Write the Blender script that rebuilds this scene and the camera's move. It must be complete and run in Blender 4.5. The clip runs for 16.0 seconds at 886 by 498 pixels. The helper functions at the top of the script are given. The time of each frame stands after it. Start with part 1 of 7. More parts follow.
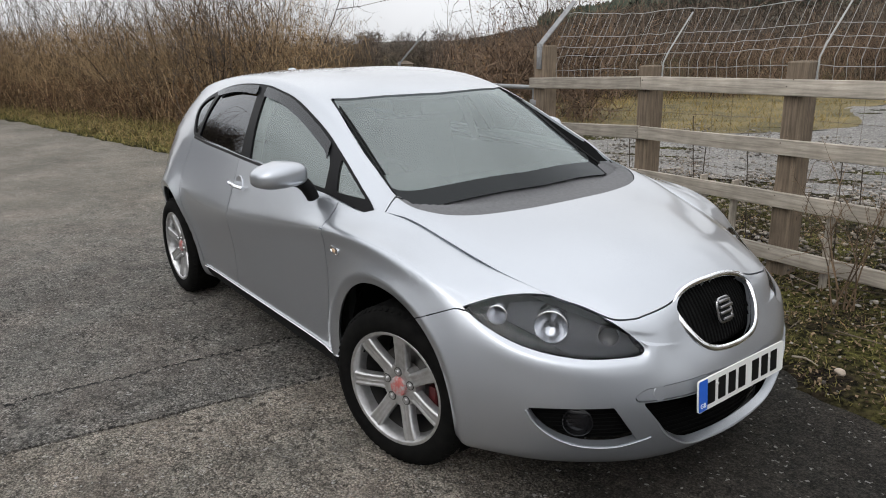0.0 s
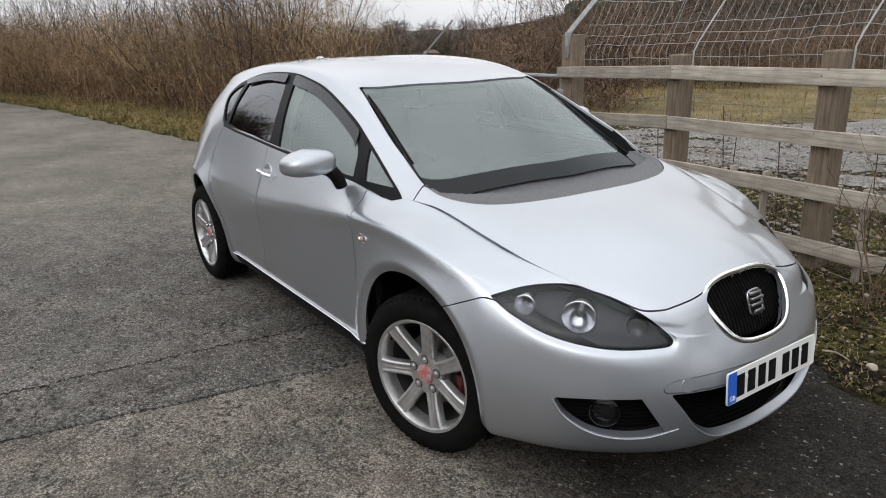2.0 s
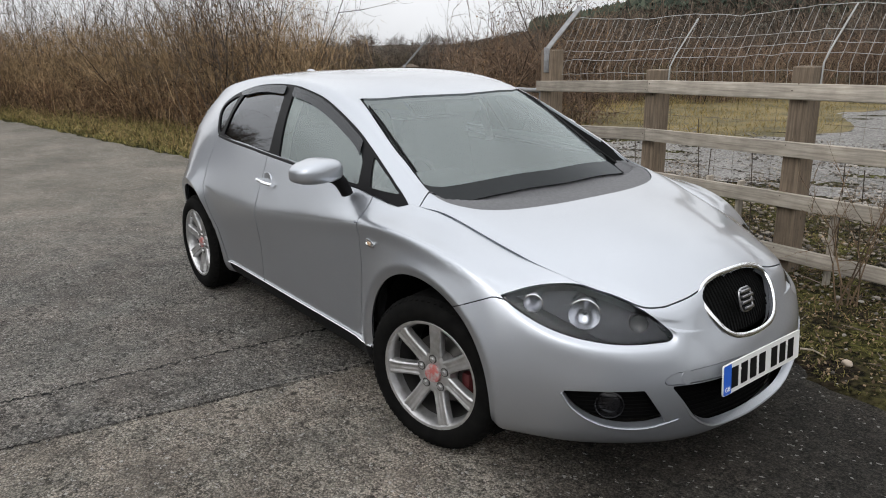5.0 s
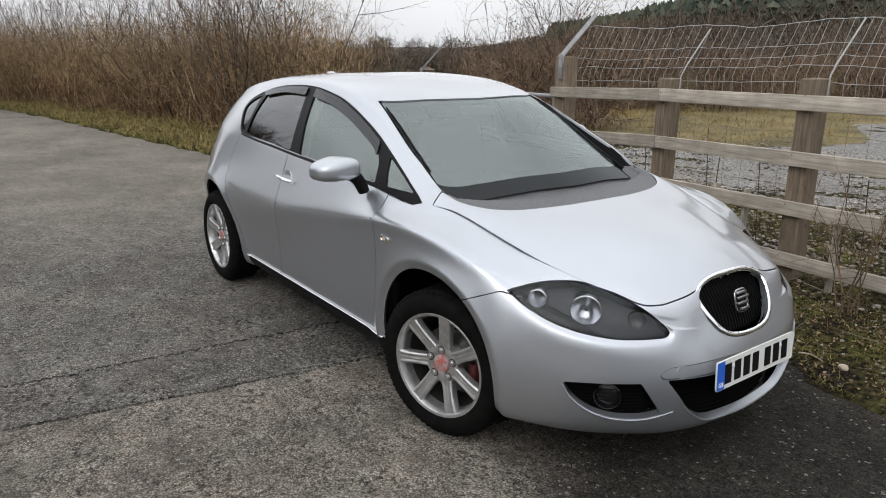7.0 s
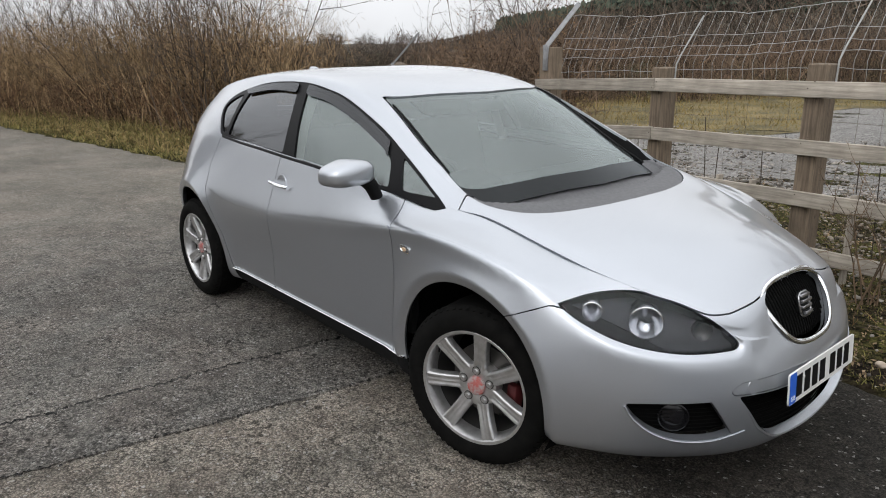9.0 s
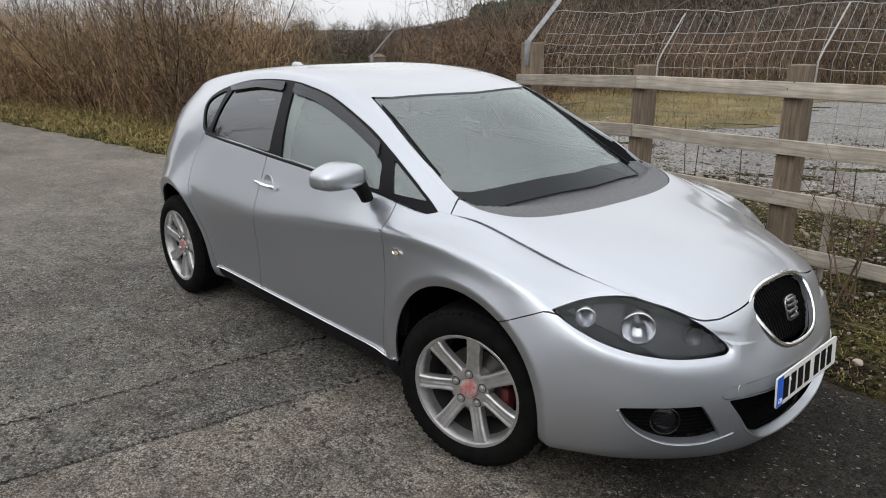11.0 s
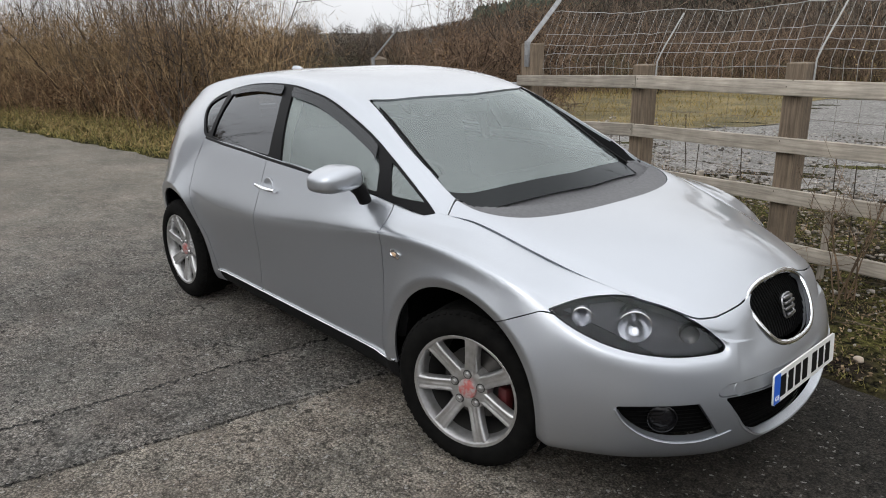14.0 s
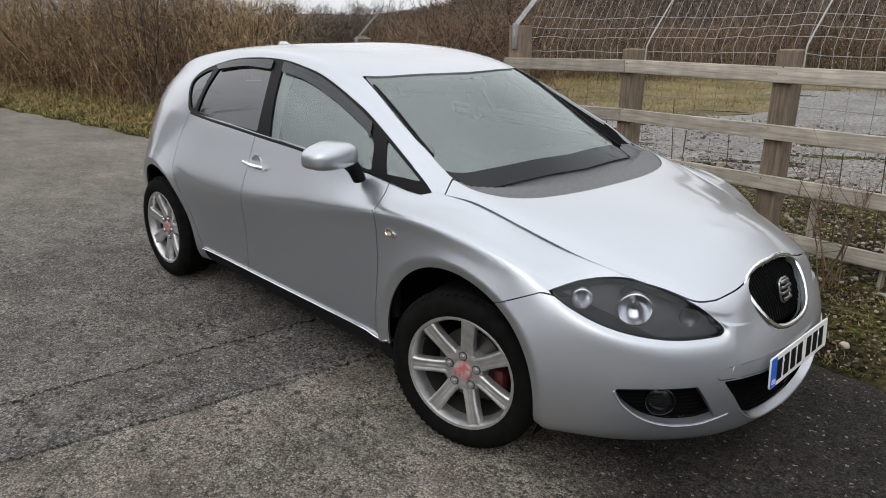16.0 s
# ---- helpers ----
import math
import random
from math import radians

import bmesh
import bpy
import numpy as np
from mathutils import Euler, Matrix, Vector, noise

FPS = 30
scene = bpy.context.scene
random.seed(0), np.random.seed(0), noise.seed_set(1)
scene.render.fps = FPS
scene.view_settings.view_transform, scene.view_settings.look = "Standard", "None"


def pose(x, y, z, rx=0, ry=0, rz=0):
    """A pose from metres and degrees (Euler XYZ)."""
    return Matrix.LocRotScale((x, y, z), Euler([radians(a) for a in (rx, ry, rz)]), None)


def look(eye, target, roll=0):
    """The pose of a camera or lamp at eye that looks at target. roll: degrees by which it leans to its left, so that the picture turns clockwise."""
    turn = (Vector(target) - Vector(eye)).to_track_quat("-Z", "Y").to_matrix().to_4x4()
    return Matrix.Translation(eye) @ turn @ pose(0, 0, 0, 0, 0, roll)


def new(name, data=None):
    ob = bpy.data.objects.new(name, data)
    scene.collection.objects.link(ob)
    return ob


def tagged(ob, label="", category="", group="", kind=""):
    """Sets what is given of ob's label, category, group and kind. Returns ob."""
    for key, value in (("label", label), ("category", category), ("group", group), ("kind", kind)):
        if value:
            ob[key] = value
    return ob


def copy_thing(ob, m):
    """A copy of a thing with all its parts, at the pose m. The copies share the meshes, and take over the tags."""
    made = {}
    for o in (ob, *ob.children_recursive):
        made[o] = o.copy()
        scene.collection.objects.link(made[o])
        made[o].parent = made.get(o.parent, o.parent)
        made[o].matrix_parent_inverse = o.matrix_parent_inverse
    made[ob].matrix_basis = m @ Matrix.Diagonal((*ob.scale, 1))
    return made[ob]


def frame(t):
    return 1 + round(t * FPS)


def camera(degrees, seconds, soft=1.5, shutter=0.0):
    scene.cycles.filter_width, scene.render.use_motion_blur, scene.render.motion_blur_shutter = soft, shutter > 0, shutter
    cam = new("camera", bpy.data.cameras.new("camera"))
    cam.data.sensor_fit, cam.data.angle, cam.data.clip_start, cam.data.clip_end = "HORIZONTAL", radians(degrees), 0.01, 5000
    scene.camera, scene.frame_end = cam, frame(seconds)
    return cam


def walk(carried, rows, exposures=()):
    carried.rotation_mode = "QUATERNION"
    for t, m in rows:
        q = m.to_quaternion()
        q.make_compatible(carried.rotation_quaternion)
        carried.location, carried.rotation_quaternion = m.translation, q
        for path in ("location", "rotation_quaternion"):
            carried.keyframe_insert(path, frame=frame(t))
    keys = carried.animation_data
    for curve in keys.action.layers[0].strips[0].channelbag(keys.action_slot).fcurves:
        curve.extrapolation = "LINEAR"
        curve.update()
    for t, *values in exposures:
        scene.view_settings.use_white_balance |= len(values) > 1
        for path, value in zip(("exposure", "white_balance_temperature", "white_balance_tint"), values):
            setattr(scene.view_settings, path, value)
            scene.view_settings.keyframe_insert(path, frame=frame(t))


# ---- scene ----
cam = camera(64.4, 16.0, soft=1.0)
PATH = [
    (0, (2.057, -2.119, 1.547), (0.514, -0.975, 0.99), -1.4),
    (0.5, (2.037, -2.121, 1.552), (0.516, -0.959, 0.973), -1.4),
    (1, (2.04, -2.131, 1.553), (0.488, -1.016, 0.965), -1.3),
    (1.5, (2.047, -2.134, 1.55), (0.484, -1.031, 0.965), -1.3),
    (2, (2.051, -2.135, 1.545), (0.476, -1.05, 0.962), -1.4),
    (2.5, (2.03, -2.142, 1.547), (0.465, -1.04, 0.966), -0.9),
    (3, (2.023, -2.15, 1.545), (0.442, -1.068, 0.972), -1.1),
    (3.5, (2.04, -2.136, 1.558), (0.48, -1.043, 0.951), -0.8),
    (4, (2.054, -2.116, 1.544), (0.529, -0.984, 0.917), -3.2),
    (4.5, (2.046, -2.195, 1.521), (0.508, -1.038, 0.977), -1.4),
    (4.7, (2.048, -2.292, 1.536), (0.52, -1.122, 0.989), -1.0),
    (7, (2.178, -2.413, 1.559), (0.627, -1.272, 1.019), 0.2),
    (7.5, (2.163, -2.442, 1.56), (0.596, -1.295, 1.083), 0.7),
    (8, (1.999, -2.432, 1.545), (0.461, -1.287, 0.975), -1.1),
    (8.5, (1.841, -2.397, 1.559), (0.307, -1.237, 1.01), -1.6),
    (8.7, (1.798, -2.432, 1.533), (0.307, -1.214, 0.994), -1.0),
    (10.8, (1.722, -2.505, 1.586), (0.295, -1.229, 1.009), -0.4),
    (11, (1.715, -2.503, 1.593), (0.3, -1.216, 1.009), -0.2),
    (11.5, (1.729, -2.508, 1.59), (0.29, -1.235, 1.033), -0.2),
    (12, (1.747, -2.508, 1.591), (0.288, -1.247, 1.061), -1.1),
    (12.5, (1.735, -2.502, 1.599), (0.303, -1.221, 1.046), -0.6),
    (13, (1.747, -2.501, 1.595), (0.297, -1.238, 1.046), -1.2),
    (13.5, (1.739, -2.5, 1.599), (0.29, -1.24, 1.037), -1.3),
    (14, (1.747, -2.491, 1.594), (0.32, -1.214, 1.015), -0.9),
    (14.5, (1.755, -2.492, 1.594), (0.345, -1.19, 1.031), -0.7),
    (15, (1.75, -2.488, 1.591), (0.353, -1.179, 1.014), -1.1),
    (15.5, (1.721, -2.499, 1.586), (0.34, -1.178, 0.995), -0.3),
    (16, (1.666, -2.525, 1.564), (0.296, -1.206, 0.944), 0.5),
]
walk(cam, [(t, look(eye, target, roll)) for t, eye, target, roll in PATH])

# ---- world and light ----
world = bpy.data.worlds.new("overcast_sky")
scene.world = world
world.use_nodes = True
wn, wl = world.node_tree.nodes, world.node_tree.links
wn.clear()
sky = wn.new("ShaderNodeTexSky")
sky.sky_type = "NISHITA"
sky.sun_disc = False
sky.sun_elevation = radians(38)
sky.sun_rotation = radians(150)
sky.air_density, sky.dust_density, sky.ozone_density = 1.0, 6.0, 1.0
grey = wn.new("ShaderNodeHueSaturation")
grey.inputs["Saturation"].default_value = 0.12
wl.new(sky.outputs["Color"], grey.inputs["Color"])
# cloud cover: brightest overhead, less than half as bright at the horizon
where = wn.new("ShaderNodeTexCoord")
split = wn.new("ShaderNodeSeparateXYZ")
wl.new(where.outputs["Generated"], split.inputs[0])
rise = wn.new("ShaderNodeMapRange")
rise.inputs["From Min"].default_value, rise.inputs["From Max"].default_value = 0.0, 1.0
rise.inputs["To Min"].default_value, rise.inputs["To Max"].default_value = 0.39, 1.0
wl.new(split.outputs["Z"], rise.inputs["Value"])
# a little brighter on the veiled sun's side, with soft uneven clouds
toward = wn.new("ShaderNodeVectorMath")
toward.operation = "DOT_PRODUCT"
toward.inputs[1].default_value = (0.3, -0.95, 0.0)
wl.new(where.outputs["Generated"], toward.inputs[0])
glow = wn.new("ShaderNodeMapRange")
glow.interpolation_type = "SMOOTHSTEP"
for slot, value in zip(("From Min", "From Max", "To Min", "To Max"), (-0.8, 1.0, 0.90, 1.04)):
    glow.inputs[slot].default_value = value
wl.new(toward.outputs["Value"], glow.inputs["Value"])
puffs = wn.new("ShaderNodeTexNoise")
puffs.inputs["Scale"].default_value, puffs.inputs["Detail"].default_value, puffs.inputs["Roughness"].default_value = 2.6, 4.0, 0.5
wl.new(where.outputs["Generated"], puffs.inputs["Vector"])
uneven = wn.new("ShaderNodeMapRange")
for slot, value in zip(("From Min", "From Max", "To Min", "To Max"), (0.3, 0.7, 0.82, 1.16)):
    uneven.inputs[slot].default_value = value
wl.new(puffs.outputs["Fac"], uneven.inputs["Value"])
shades = []
for other in (glow, uneven):
    times = wn.new("ShaderNodeMath")
    times.operation = "MULTIPLY"
    wl.new((shades[-1] if shades else rise.outputs["Result"]), times.inputs[0])
    wl.new(other.outputs["Result"], times.inputs[1])
    shades.append(times.outputs[0])
cover = wn.new("ShaderNodeMixRGB")
cover.blend_type = "MULTIPLY"
cover.inputs["Fac"].default_value = 1.0
cover.inputs["Color1"].default_value = (29.5, 30.0, 31.0, 1)
wl.new(shades[-1], cover.inputs["Color2"])
cloud = wn.new("ShaderNodeMixRGB")
cloud.inputs["Fac"].default_value = 0.75
wl.new(grey.outputs["Color"], cloud.inputs["Color1"])
wl.new(cover.outputs["Color"], cloud.inputs["Color2"])
back = wn.new("ShaderNodeBackground")
back.inputs["Strength"].default_value = 0.094
wl.new(cloud.outputs["Color"], back.inputs["Color"])
wout = wn.new("ShaderNodeOutputWorld")
wl.new(back.outputs["Background"], wout.inputs["Surface"])

sun_data = bpy.data.lights.new("sun", "SUN")
sun_data.energy, sun_data.angle, sun_data.color = 0.35, radians(25), (1.0, 0.98, 0.95)
sun = new("sun", sun_data)
sun.matrix_world = look((6, -9, 12), (0, 0, 0))

# ---- materials ----
def material(name, color=(0.5, 0.5, 0.5), rough=0.5, metal=0.0, coat=0.0, spec=0.5):
    m = bpy.data.materials.new(name)
    m.use_nodes = True
    b = m.node_tree.nodes["Principled BSDF"]
    b.inputs["Base Color"].default_value = (*color, 1)
    b.inputs["Roughness"].default_value = rough
    b.inputs["Metallic"].default_value = metal
    b.inputs["Coat Weight"].default_value = coat
    b.inputs["Specular IOR Level"].default_value = spec
    return m


def node(m, kind, **values):
    n = m.node_tree.nodes.new(kind)
    for key, value in values.items():
        n.inputs[key.replace("_", " ")].default_value = value
    return n


def link(m, a, b):
    m.node_tree.links.new(a, b)


def grain(m, scale, low, high, detail=6.0, rough=0.6, lo=0.3, hi=0.7, space="Object"):
    """Noise of that scale turned into a colour between low and high."""
    co = m.node_tree.nodes.new("ShaderNodeTexCoord")
    n = node(m, "ShaderNodeTexNoise", Scale=scale, Detail=detail, Roughness=rough)
    link(m, co.outputs[space], n.inputs["Vector"])
    r = m.node_tree.nodes.new("ShaderNodeValToRGB")
    r.color_ramp.elements[0].position, r.color_ramp.elements[1].position = lo, hi
    r.color_ramp.elements[0].color, r.color_ramp.elements[1].color = (*low, 1), (*high, 1)
    link(m, n.outputs["Fac"], r.inputs["Fac"])
    return r.outputs["Color"], n.outputs["Fac"]


def bump(m, height, strength=0.3, distance=0.01):
    b = node(m, "ShaderNodeBump", Strength=strength, Distance=distance)
    link(m, height, b.inputs["Height"])
    link(m, b.outputs["Normal"], m.node_tree.nodes["Principled BSDF"].inputs["Normal"])
    return b


def mix(m, fac, a, b, kind="MIX"):
    n = m.node_tree.nodes.new("ShaderNodeMixRGB")
    n.blend_type = kind
    for value, slot in ((fac, "Fac"), (a, "Color1"), (b, "Color2")):
        if isinstance(value, (int, float)):
            n.inputs[slot].default_value = value
        elif isinstance(value, tuple):
            n.inputs[slot].default_value = (*value, 1)
        else:
            link(m, value, n.inputs[slot])
    return n.outputs["Color"]


def base(m):
    return m.node_tree.nodes["Principled BSDF"].inputs["Base Color"]


def roughness(m):
    return m.node_tree.nodes["Principled BSDF"].inputs["Roughness"]


SILVER = material("silver_paint", (0.50, 0.52, 0.55), 0.44, 0.85, 1.0)
SILVER.node_tree.nodes["Principled BSDF"].inputs["Coat Roughness"].default_value = 0.08
col, fac = grain(SILVER, 900, (0.325, 0.342, 0.370), (0.443, 0.464, 0.497), 2)
dust, dfac = grain(SILVER, 2.2, (0.33, 0.33, 0.33), (0.40, 0.40, 0.40), 5)
link(SILVER, col, base(SILVER))
link(SILVER, dust, roughness(SILVER))
BLACK = material("satin_black", (0.004, 0.004, 0.0045), 0.42, 0, 0.0, 0.09)
TRIM = material("black_plastic", (0.012, 0.012, 0.013), 0.6, 0, 0, 0.09)
col, fac = grain(TRIM, 300, (0.005, 0.005, 0.0055), (0.011, 0.011, 0.0115), 3)
link(TRIM, col, base(TRIM)); bump(TRIM, fac, 0.15, 0.002)
UNDER = material("dark_underbody", (0.003, 0.003, 0.003), 0.9, 0, 0, 0.05)
COWL = material("faded_grey_plastic", (0.075, 0.075, 0.08), 0.6)
col, fac = grain(COWL, 60, (0.06, 0.06, 0.064), (0.09, 0.09, 0.094), 8)
link(COWL, col, base(COWL)); bump(COWL, fac, 0.12, 0.003)
CHROME = material("chrome", (0.82, 0.83, 0.84), 0.07, 1.0)
RUBBER = material("tyre_rubber", (0.005, 0.005, 0.005), 0.85, 0, 0, 0.05)
col, fac = grain(RUBBER, 25, (0.003, 0.003, 0.003), (0.008, 0.0078, 0.0073), 8)
link(RUBBER, col, base(RUBBER)); bump(RUBBER, fac, 0.15, 0.003)
ALLOY = material("alloy_wheel_paint", (0.40, 0.40, 0.41), 0.36, 0.85, 0.3)
col, fac = grain(ALLOY, 30, (0.40, 0.395, 0.39), (0.56, 0.56, 0.565), 8)
link(ALLOY, col, base(ALLOY))


def glass_material(name, tint, gloss=0.02, ior=1.9, sheen=(0.95, 0.97, 1.0), haze=0.0):
    """Clear thin glass: see-through with that tint, and a sharp reflection that grows towards the edge of view."""
    m = bpy.data.materials.new(name)
    m.use_nodes = True
    t = m.node_tree
    t.nodes.clear()
    out = t.nodes.new("ShaderNodeOutputMaterial")
    clear, shine, both_, fres = (t.nodes.new(k) for k in ("ShaderNodeBsdfTransparent", "ShaderNodeBsdfGlossy", "ShaderNodeMixShader", "ShaderNodeFresnel"))
    clear.inputs["Color"].default_value = (*tint, 1)
    shine.inputs["Roughness"].default_value = gloss
    shine.inputs["Color"].default_value = (*sheen, 1)
    fres.inputs["IOR"].default_value = ior
    t.links.new(fres.outputs[0], both_.inputs[0])
    t.links.new(clear.outputs[0], both_.inputs[1])
    t.links.new(shine.outputs[0], both_.inputs[2])
    last = both_.outputs[0]
    if haze:  # a pale, uneven veil that stands in for light from the cabin
        film, over = t.nodes.new("ShaderNodeBsdfDiffuse"), t.nodes.new("ShaderNodeMixShader")
        film.inputs["Color"].default_value = (0.70, 0.75, 0.74, 1)
        veil_, veil_fac = grain(m, 2.6, (haze * 0.72,) * 3, (haze * 1.2,) * 3, 6, 0.6, 0.3, 0.7)
        t.links.new(veil_, over.inputs[0])
        t.links.new(last, over.inputs[1])
        t.links.new(film.outputs[0], over.inputs[2])
        last = over.outputs[0]
    t.links.new(last, out.inputs["Surface"])
    return m


SCREEN_GLASS = glass_material("windscreen_glass", (0.60, 0.67, 0.65), 0.02, 1.95, (0.88, 0.97, 0.96), 0.035)
FRIT_GLASS = glass_material("glass_over_black_band", (0.012, 0.012, 0.013), 0.02, 1.22, (0.92, 0.97, 1.0), 0.006)
DOOR_GLASS = glass_material("door_glass", (0.45, 0.52, 0.50), 0.02, 2.2, (0.90, 0.99, 0.97), 0.03)
PRIVACY = glass_material("privacy_glass", (0.10, 0.11, 0.11))
SMOKED = glass_material("smoked_acrylic", (0.13, 0.13, 0.14), 0.08, 1.48)
LENS = glass_material("clear_lens", (0.90, 0.92, 0.94), 0.01, 1.55, (0.50, 0.52, 0.54))
LAMP_BODY = material("dark_lamp_housing", (0.009, 0.009, 0.010), 0.6, 0.0, 0.0, 0.12)
REFLECTOR = material("lamp_reflector", (0.55, 0.55, 0.57), 0.20, 1.0)
SKY_BEZEL = material("grey_of_reflected_sky", (0.030, 0.030, 0.033), 0.42, 0.4, 0.0, 0.3)
SEAT = material("grey_seat_cloth", (0.05, 0.052, 0.056), 0.9)
col, fac = grain(SEAT, 120, (0.035, 0.036, 0.04), (0.07, 0.072, 0.078), 4)
link(SEAT, col, base(SEAT))
DASH = material("dashboard_plastic", (0.03, 0.031, 0.033), 0.6)
LINING = material("grey_headlining", (0.35, 0.35, 0.33), 0.9)
PLATE_WHITE = material("reflective_white_plate", (0.62, 0.62, 0.60), 0.3)
PLATE_BLUE = material("blue_plate_band", (0.02, 0.10, 0.48), 0.35)
PLATE_BLACK = material("plate_black", (0.006, 0.006, 0.006), 0.6, 0, 0, 0.1)
RED_CAP = material("faded_red_emblem", (0.42, 0.10, 0.09), 0.4)
col, fac = grain(RED_CAP, 42, (0.30, 0.27, 0.265), (0.34, 0.085, 0.075), 5, lo=0.42, hi=0.60)
link(RED_CAP, col, base(RED_CAP))
SHADED_ALLOY = material("alloy_in_shade", (0.06, 0.058, 0.056), 0.5, 0.6)
CALIPER = material("red_caliper", (0.07, 0.006, 0.007), 0.6)
DISC = material("brake_disc", (0.12, 0.115, 0.11), 0.45, 0.9)
AMBER = material("amber_lens", (0.55, 0.38, 0.24), 0.15, 0, 0.5)
RED_LENS = material("red_lens", (0.35, 0.01, 0.015), 0.12, 0, 0.5)
FOG_GLASS = material("dark_fog_lamp_glass", (0.008, 0.008, 0.009), 0.10, 0, 0, 0.3)
BADGE = material("dulled_badge_chrome", (0.34, 0.34, 0.35), 0.28, 1.0)
WHITE_MARK = material("white_mark", (0.8, 0.8, 0.8), 0.5)

# ---- car body surfaces ----
from mathutils.bvhtree import BVHTree

# x runs forward from the front axle, w is the half width, z the height
def basis(n, k):
    """Uniform cubic B-spline weights for n points with one phantom point at each end, k samples a span."""
    rows = []
    for i in range(n - 1):
        for j in range(k):
            rows.append((i, j / k))
    rows.append((n - 2, 1.0))
    out = np.zeros((len(rows), n + 2))
    for r, (i, t) in enumerate(rows):
        out[r, i : i + 4] = ((1 - t) ** 3 / 6, (3 * t**3 - 6 * t**2 + 4) / 6, (-3 * t**3 + 3 * t**2 + 3 * t + 1) / 6, t**3 / 6)
    return out


def phantom(p, a, b):
    """Adds end points along axis 0: a, b say whether that end lies on the car's middle plane."""
    flip = np.array([1, -1, 1.0])
    first = p[1:2] * flip if a else 2 * p[:1] - p[1:2]
    last = p[-2:-1] * flip if b else 2 * p[-1:] - p[-2:-1]
    return np.concatenate([first, p, last])


def spline_grid(p, ku, kv, ends, rounds=2):
    """Surface grid from the control points p[u][v]; near-interpolating."""
    goal = np.array(p, float)
    ctrl = goal.copy()

    def run(c, a, b):
        e = phantom(c, ends[0], ends[1])
        e = phantom(e.transpose(1, 0, 2), ends[2], ends[3]).transpose(1, 0, 2)
        return np.einsum("ai,bj,ijk->abk", a, b, e)

    one_u, one_v = basis(goal.shape[0], 1), basis(goal.shape[1], 1)
    for _ in range(rounds):
        ctrl = ctrl + 0.8 * (goal - run(ctrl, one_u, one_v))
    return run(ctrl, basis(goal.shape[0], ku), basis(goal.shape[1], kv))


class Shell:
    """A triangle surface with smooth normals; y < 0 is the car's right side."""

    def __init__(self, v, n, f):
        self.v, self.n, self.f = np.asarray(v, float), np.asarray(n, float), np.asarray(f, int).reshape(-1, 3)

    def copy(self):
        return Shell(self.v.copy(), self.n.copy(), self.f.copy())


def shell_from_grid(g):
    """g[u][v] of (x, w, z) for the right side."""
    v = g.copy()
    v[..., 1] *= -1
    du, dv = np.gradient(v, axis=0), np.gradient(v, axis=1)
    n = np.cross(du, dv)
    n /= np.linalg.norm(n, axis=-1, keepdims=True) + 1e-12
    v3, n3 = v.reshape(-1, 3), n.reshape(-1, 3)
    flip = ((v3 - np.array([-1.2, 0, 0.6])) * n3).sum() < 0
    if flip:
        n = -n
    a, b = g.shape[:2]
    idx = np.arange(a * b).reshape(a, b)
    p, q, r, s = idx[:-1, :-1].ravel(), idx[1:, :-1].ravel(), idx[1:, 1:].ravel(), idx[:-1, 1:].ravel()
    f = np.concatenate([np.stack([p, q, r], 1), np.stack([p, r, s], 1)])
    if flip:
        f = f[:, ::-1]
    return Shell(v.reshape(-1, 3), n.reshape(-1, 3), f)


def clip(sh, f):
    """Keeps the part of the surface where f < 0 (one value a point), cut along f = 0."""
    f = np.where(np.abs(f) < 1e-7, -1e-7, f)
    inside = f < 0
    count = inside[sh.f].sum(1)
    keep = [sh.f[count == 3]]
    v, n, made, fresh = list(sh.v), list(sh.n), {}, []

    def cut(i, j):
        key = (i, j) if i < j else (j, i)
        if key not in made:
            t = f[i] / (f[i] - f[j])
            made[key] = len(v)
            v.append(sh.v[i] + t * (sh.v[j] - sh.v[i]))
            m = sh.n[i] + t * (sh.n[j] - sh.n[i])
            n.append(m / (np.linalg.norm(m) + 1e-12))
        return made[key]

    for tri in sh.f[(count == 1) | (count == 2)]:
        for k in range(3):
            a, b, c = tri[k], tri[(k + 1) % 3], tri[(k + 2) % 3]
            if inside[a] and not inside[b] and not inside[c]:
                fresh.append((a, cut(a, b), cut(a, c)))
            elif inside[a] and inside[b] and not inside[c]:
                p, q = cut(b, c), cut(a, c)
                fresh += [(a, b, p), (a, p, q)]
    tris = np.concatenate(keep + [np.array(fresh, int).reshape(-1, 3)])
    used, back = np.unique(tris, return_inverse=True)
    return Shell(np.array(v)[used], np.array(n)[used], back.reshape(-1, 3))


def curve2(points, closed=True, step=8, sharp=()):
    """A smooth line through 2D points; the ones numbered in sharp stay corners."""
    p = np.array(points, float)
    n, out = len(p), []
    for i in range(n if closed else n - 1):
        a, b = p[i], p[(i + 1) % n]
        before = p[(i - 1) % n] if closed or i else 2 * a - b
        after = p[(i + 2) % n] if closed or i < n - 2 else 2 * b - a
        ta = (b - a) if i in sharp else (b - before) / 2
        tb = (b - a) if (i + 1) % n in sharp else (after - a) / 2
        for j in range(step):
            t = j / step
            out.append((2 * t**3 - 3 * t**2 + 1) * a + (t**3 - 2 * t**2 + t) * ta + (-2 * t**3 + 3 * t**2) * b + (t**3 - t**2) * tb)
    if not closed:
        out.append(p[-1])
    return np.array(out)


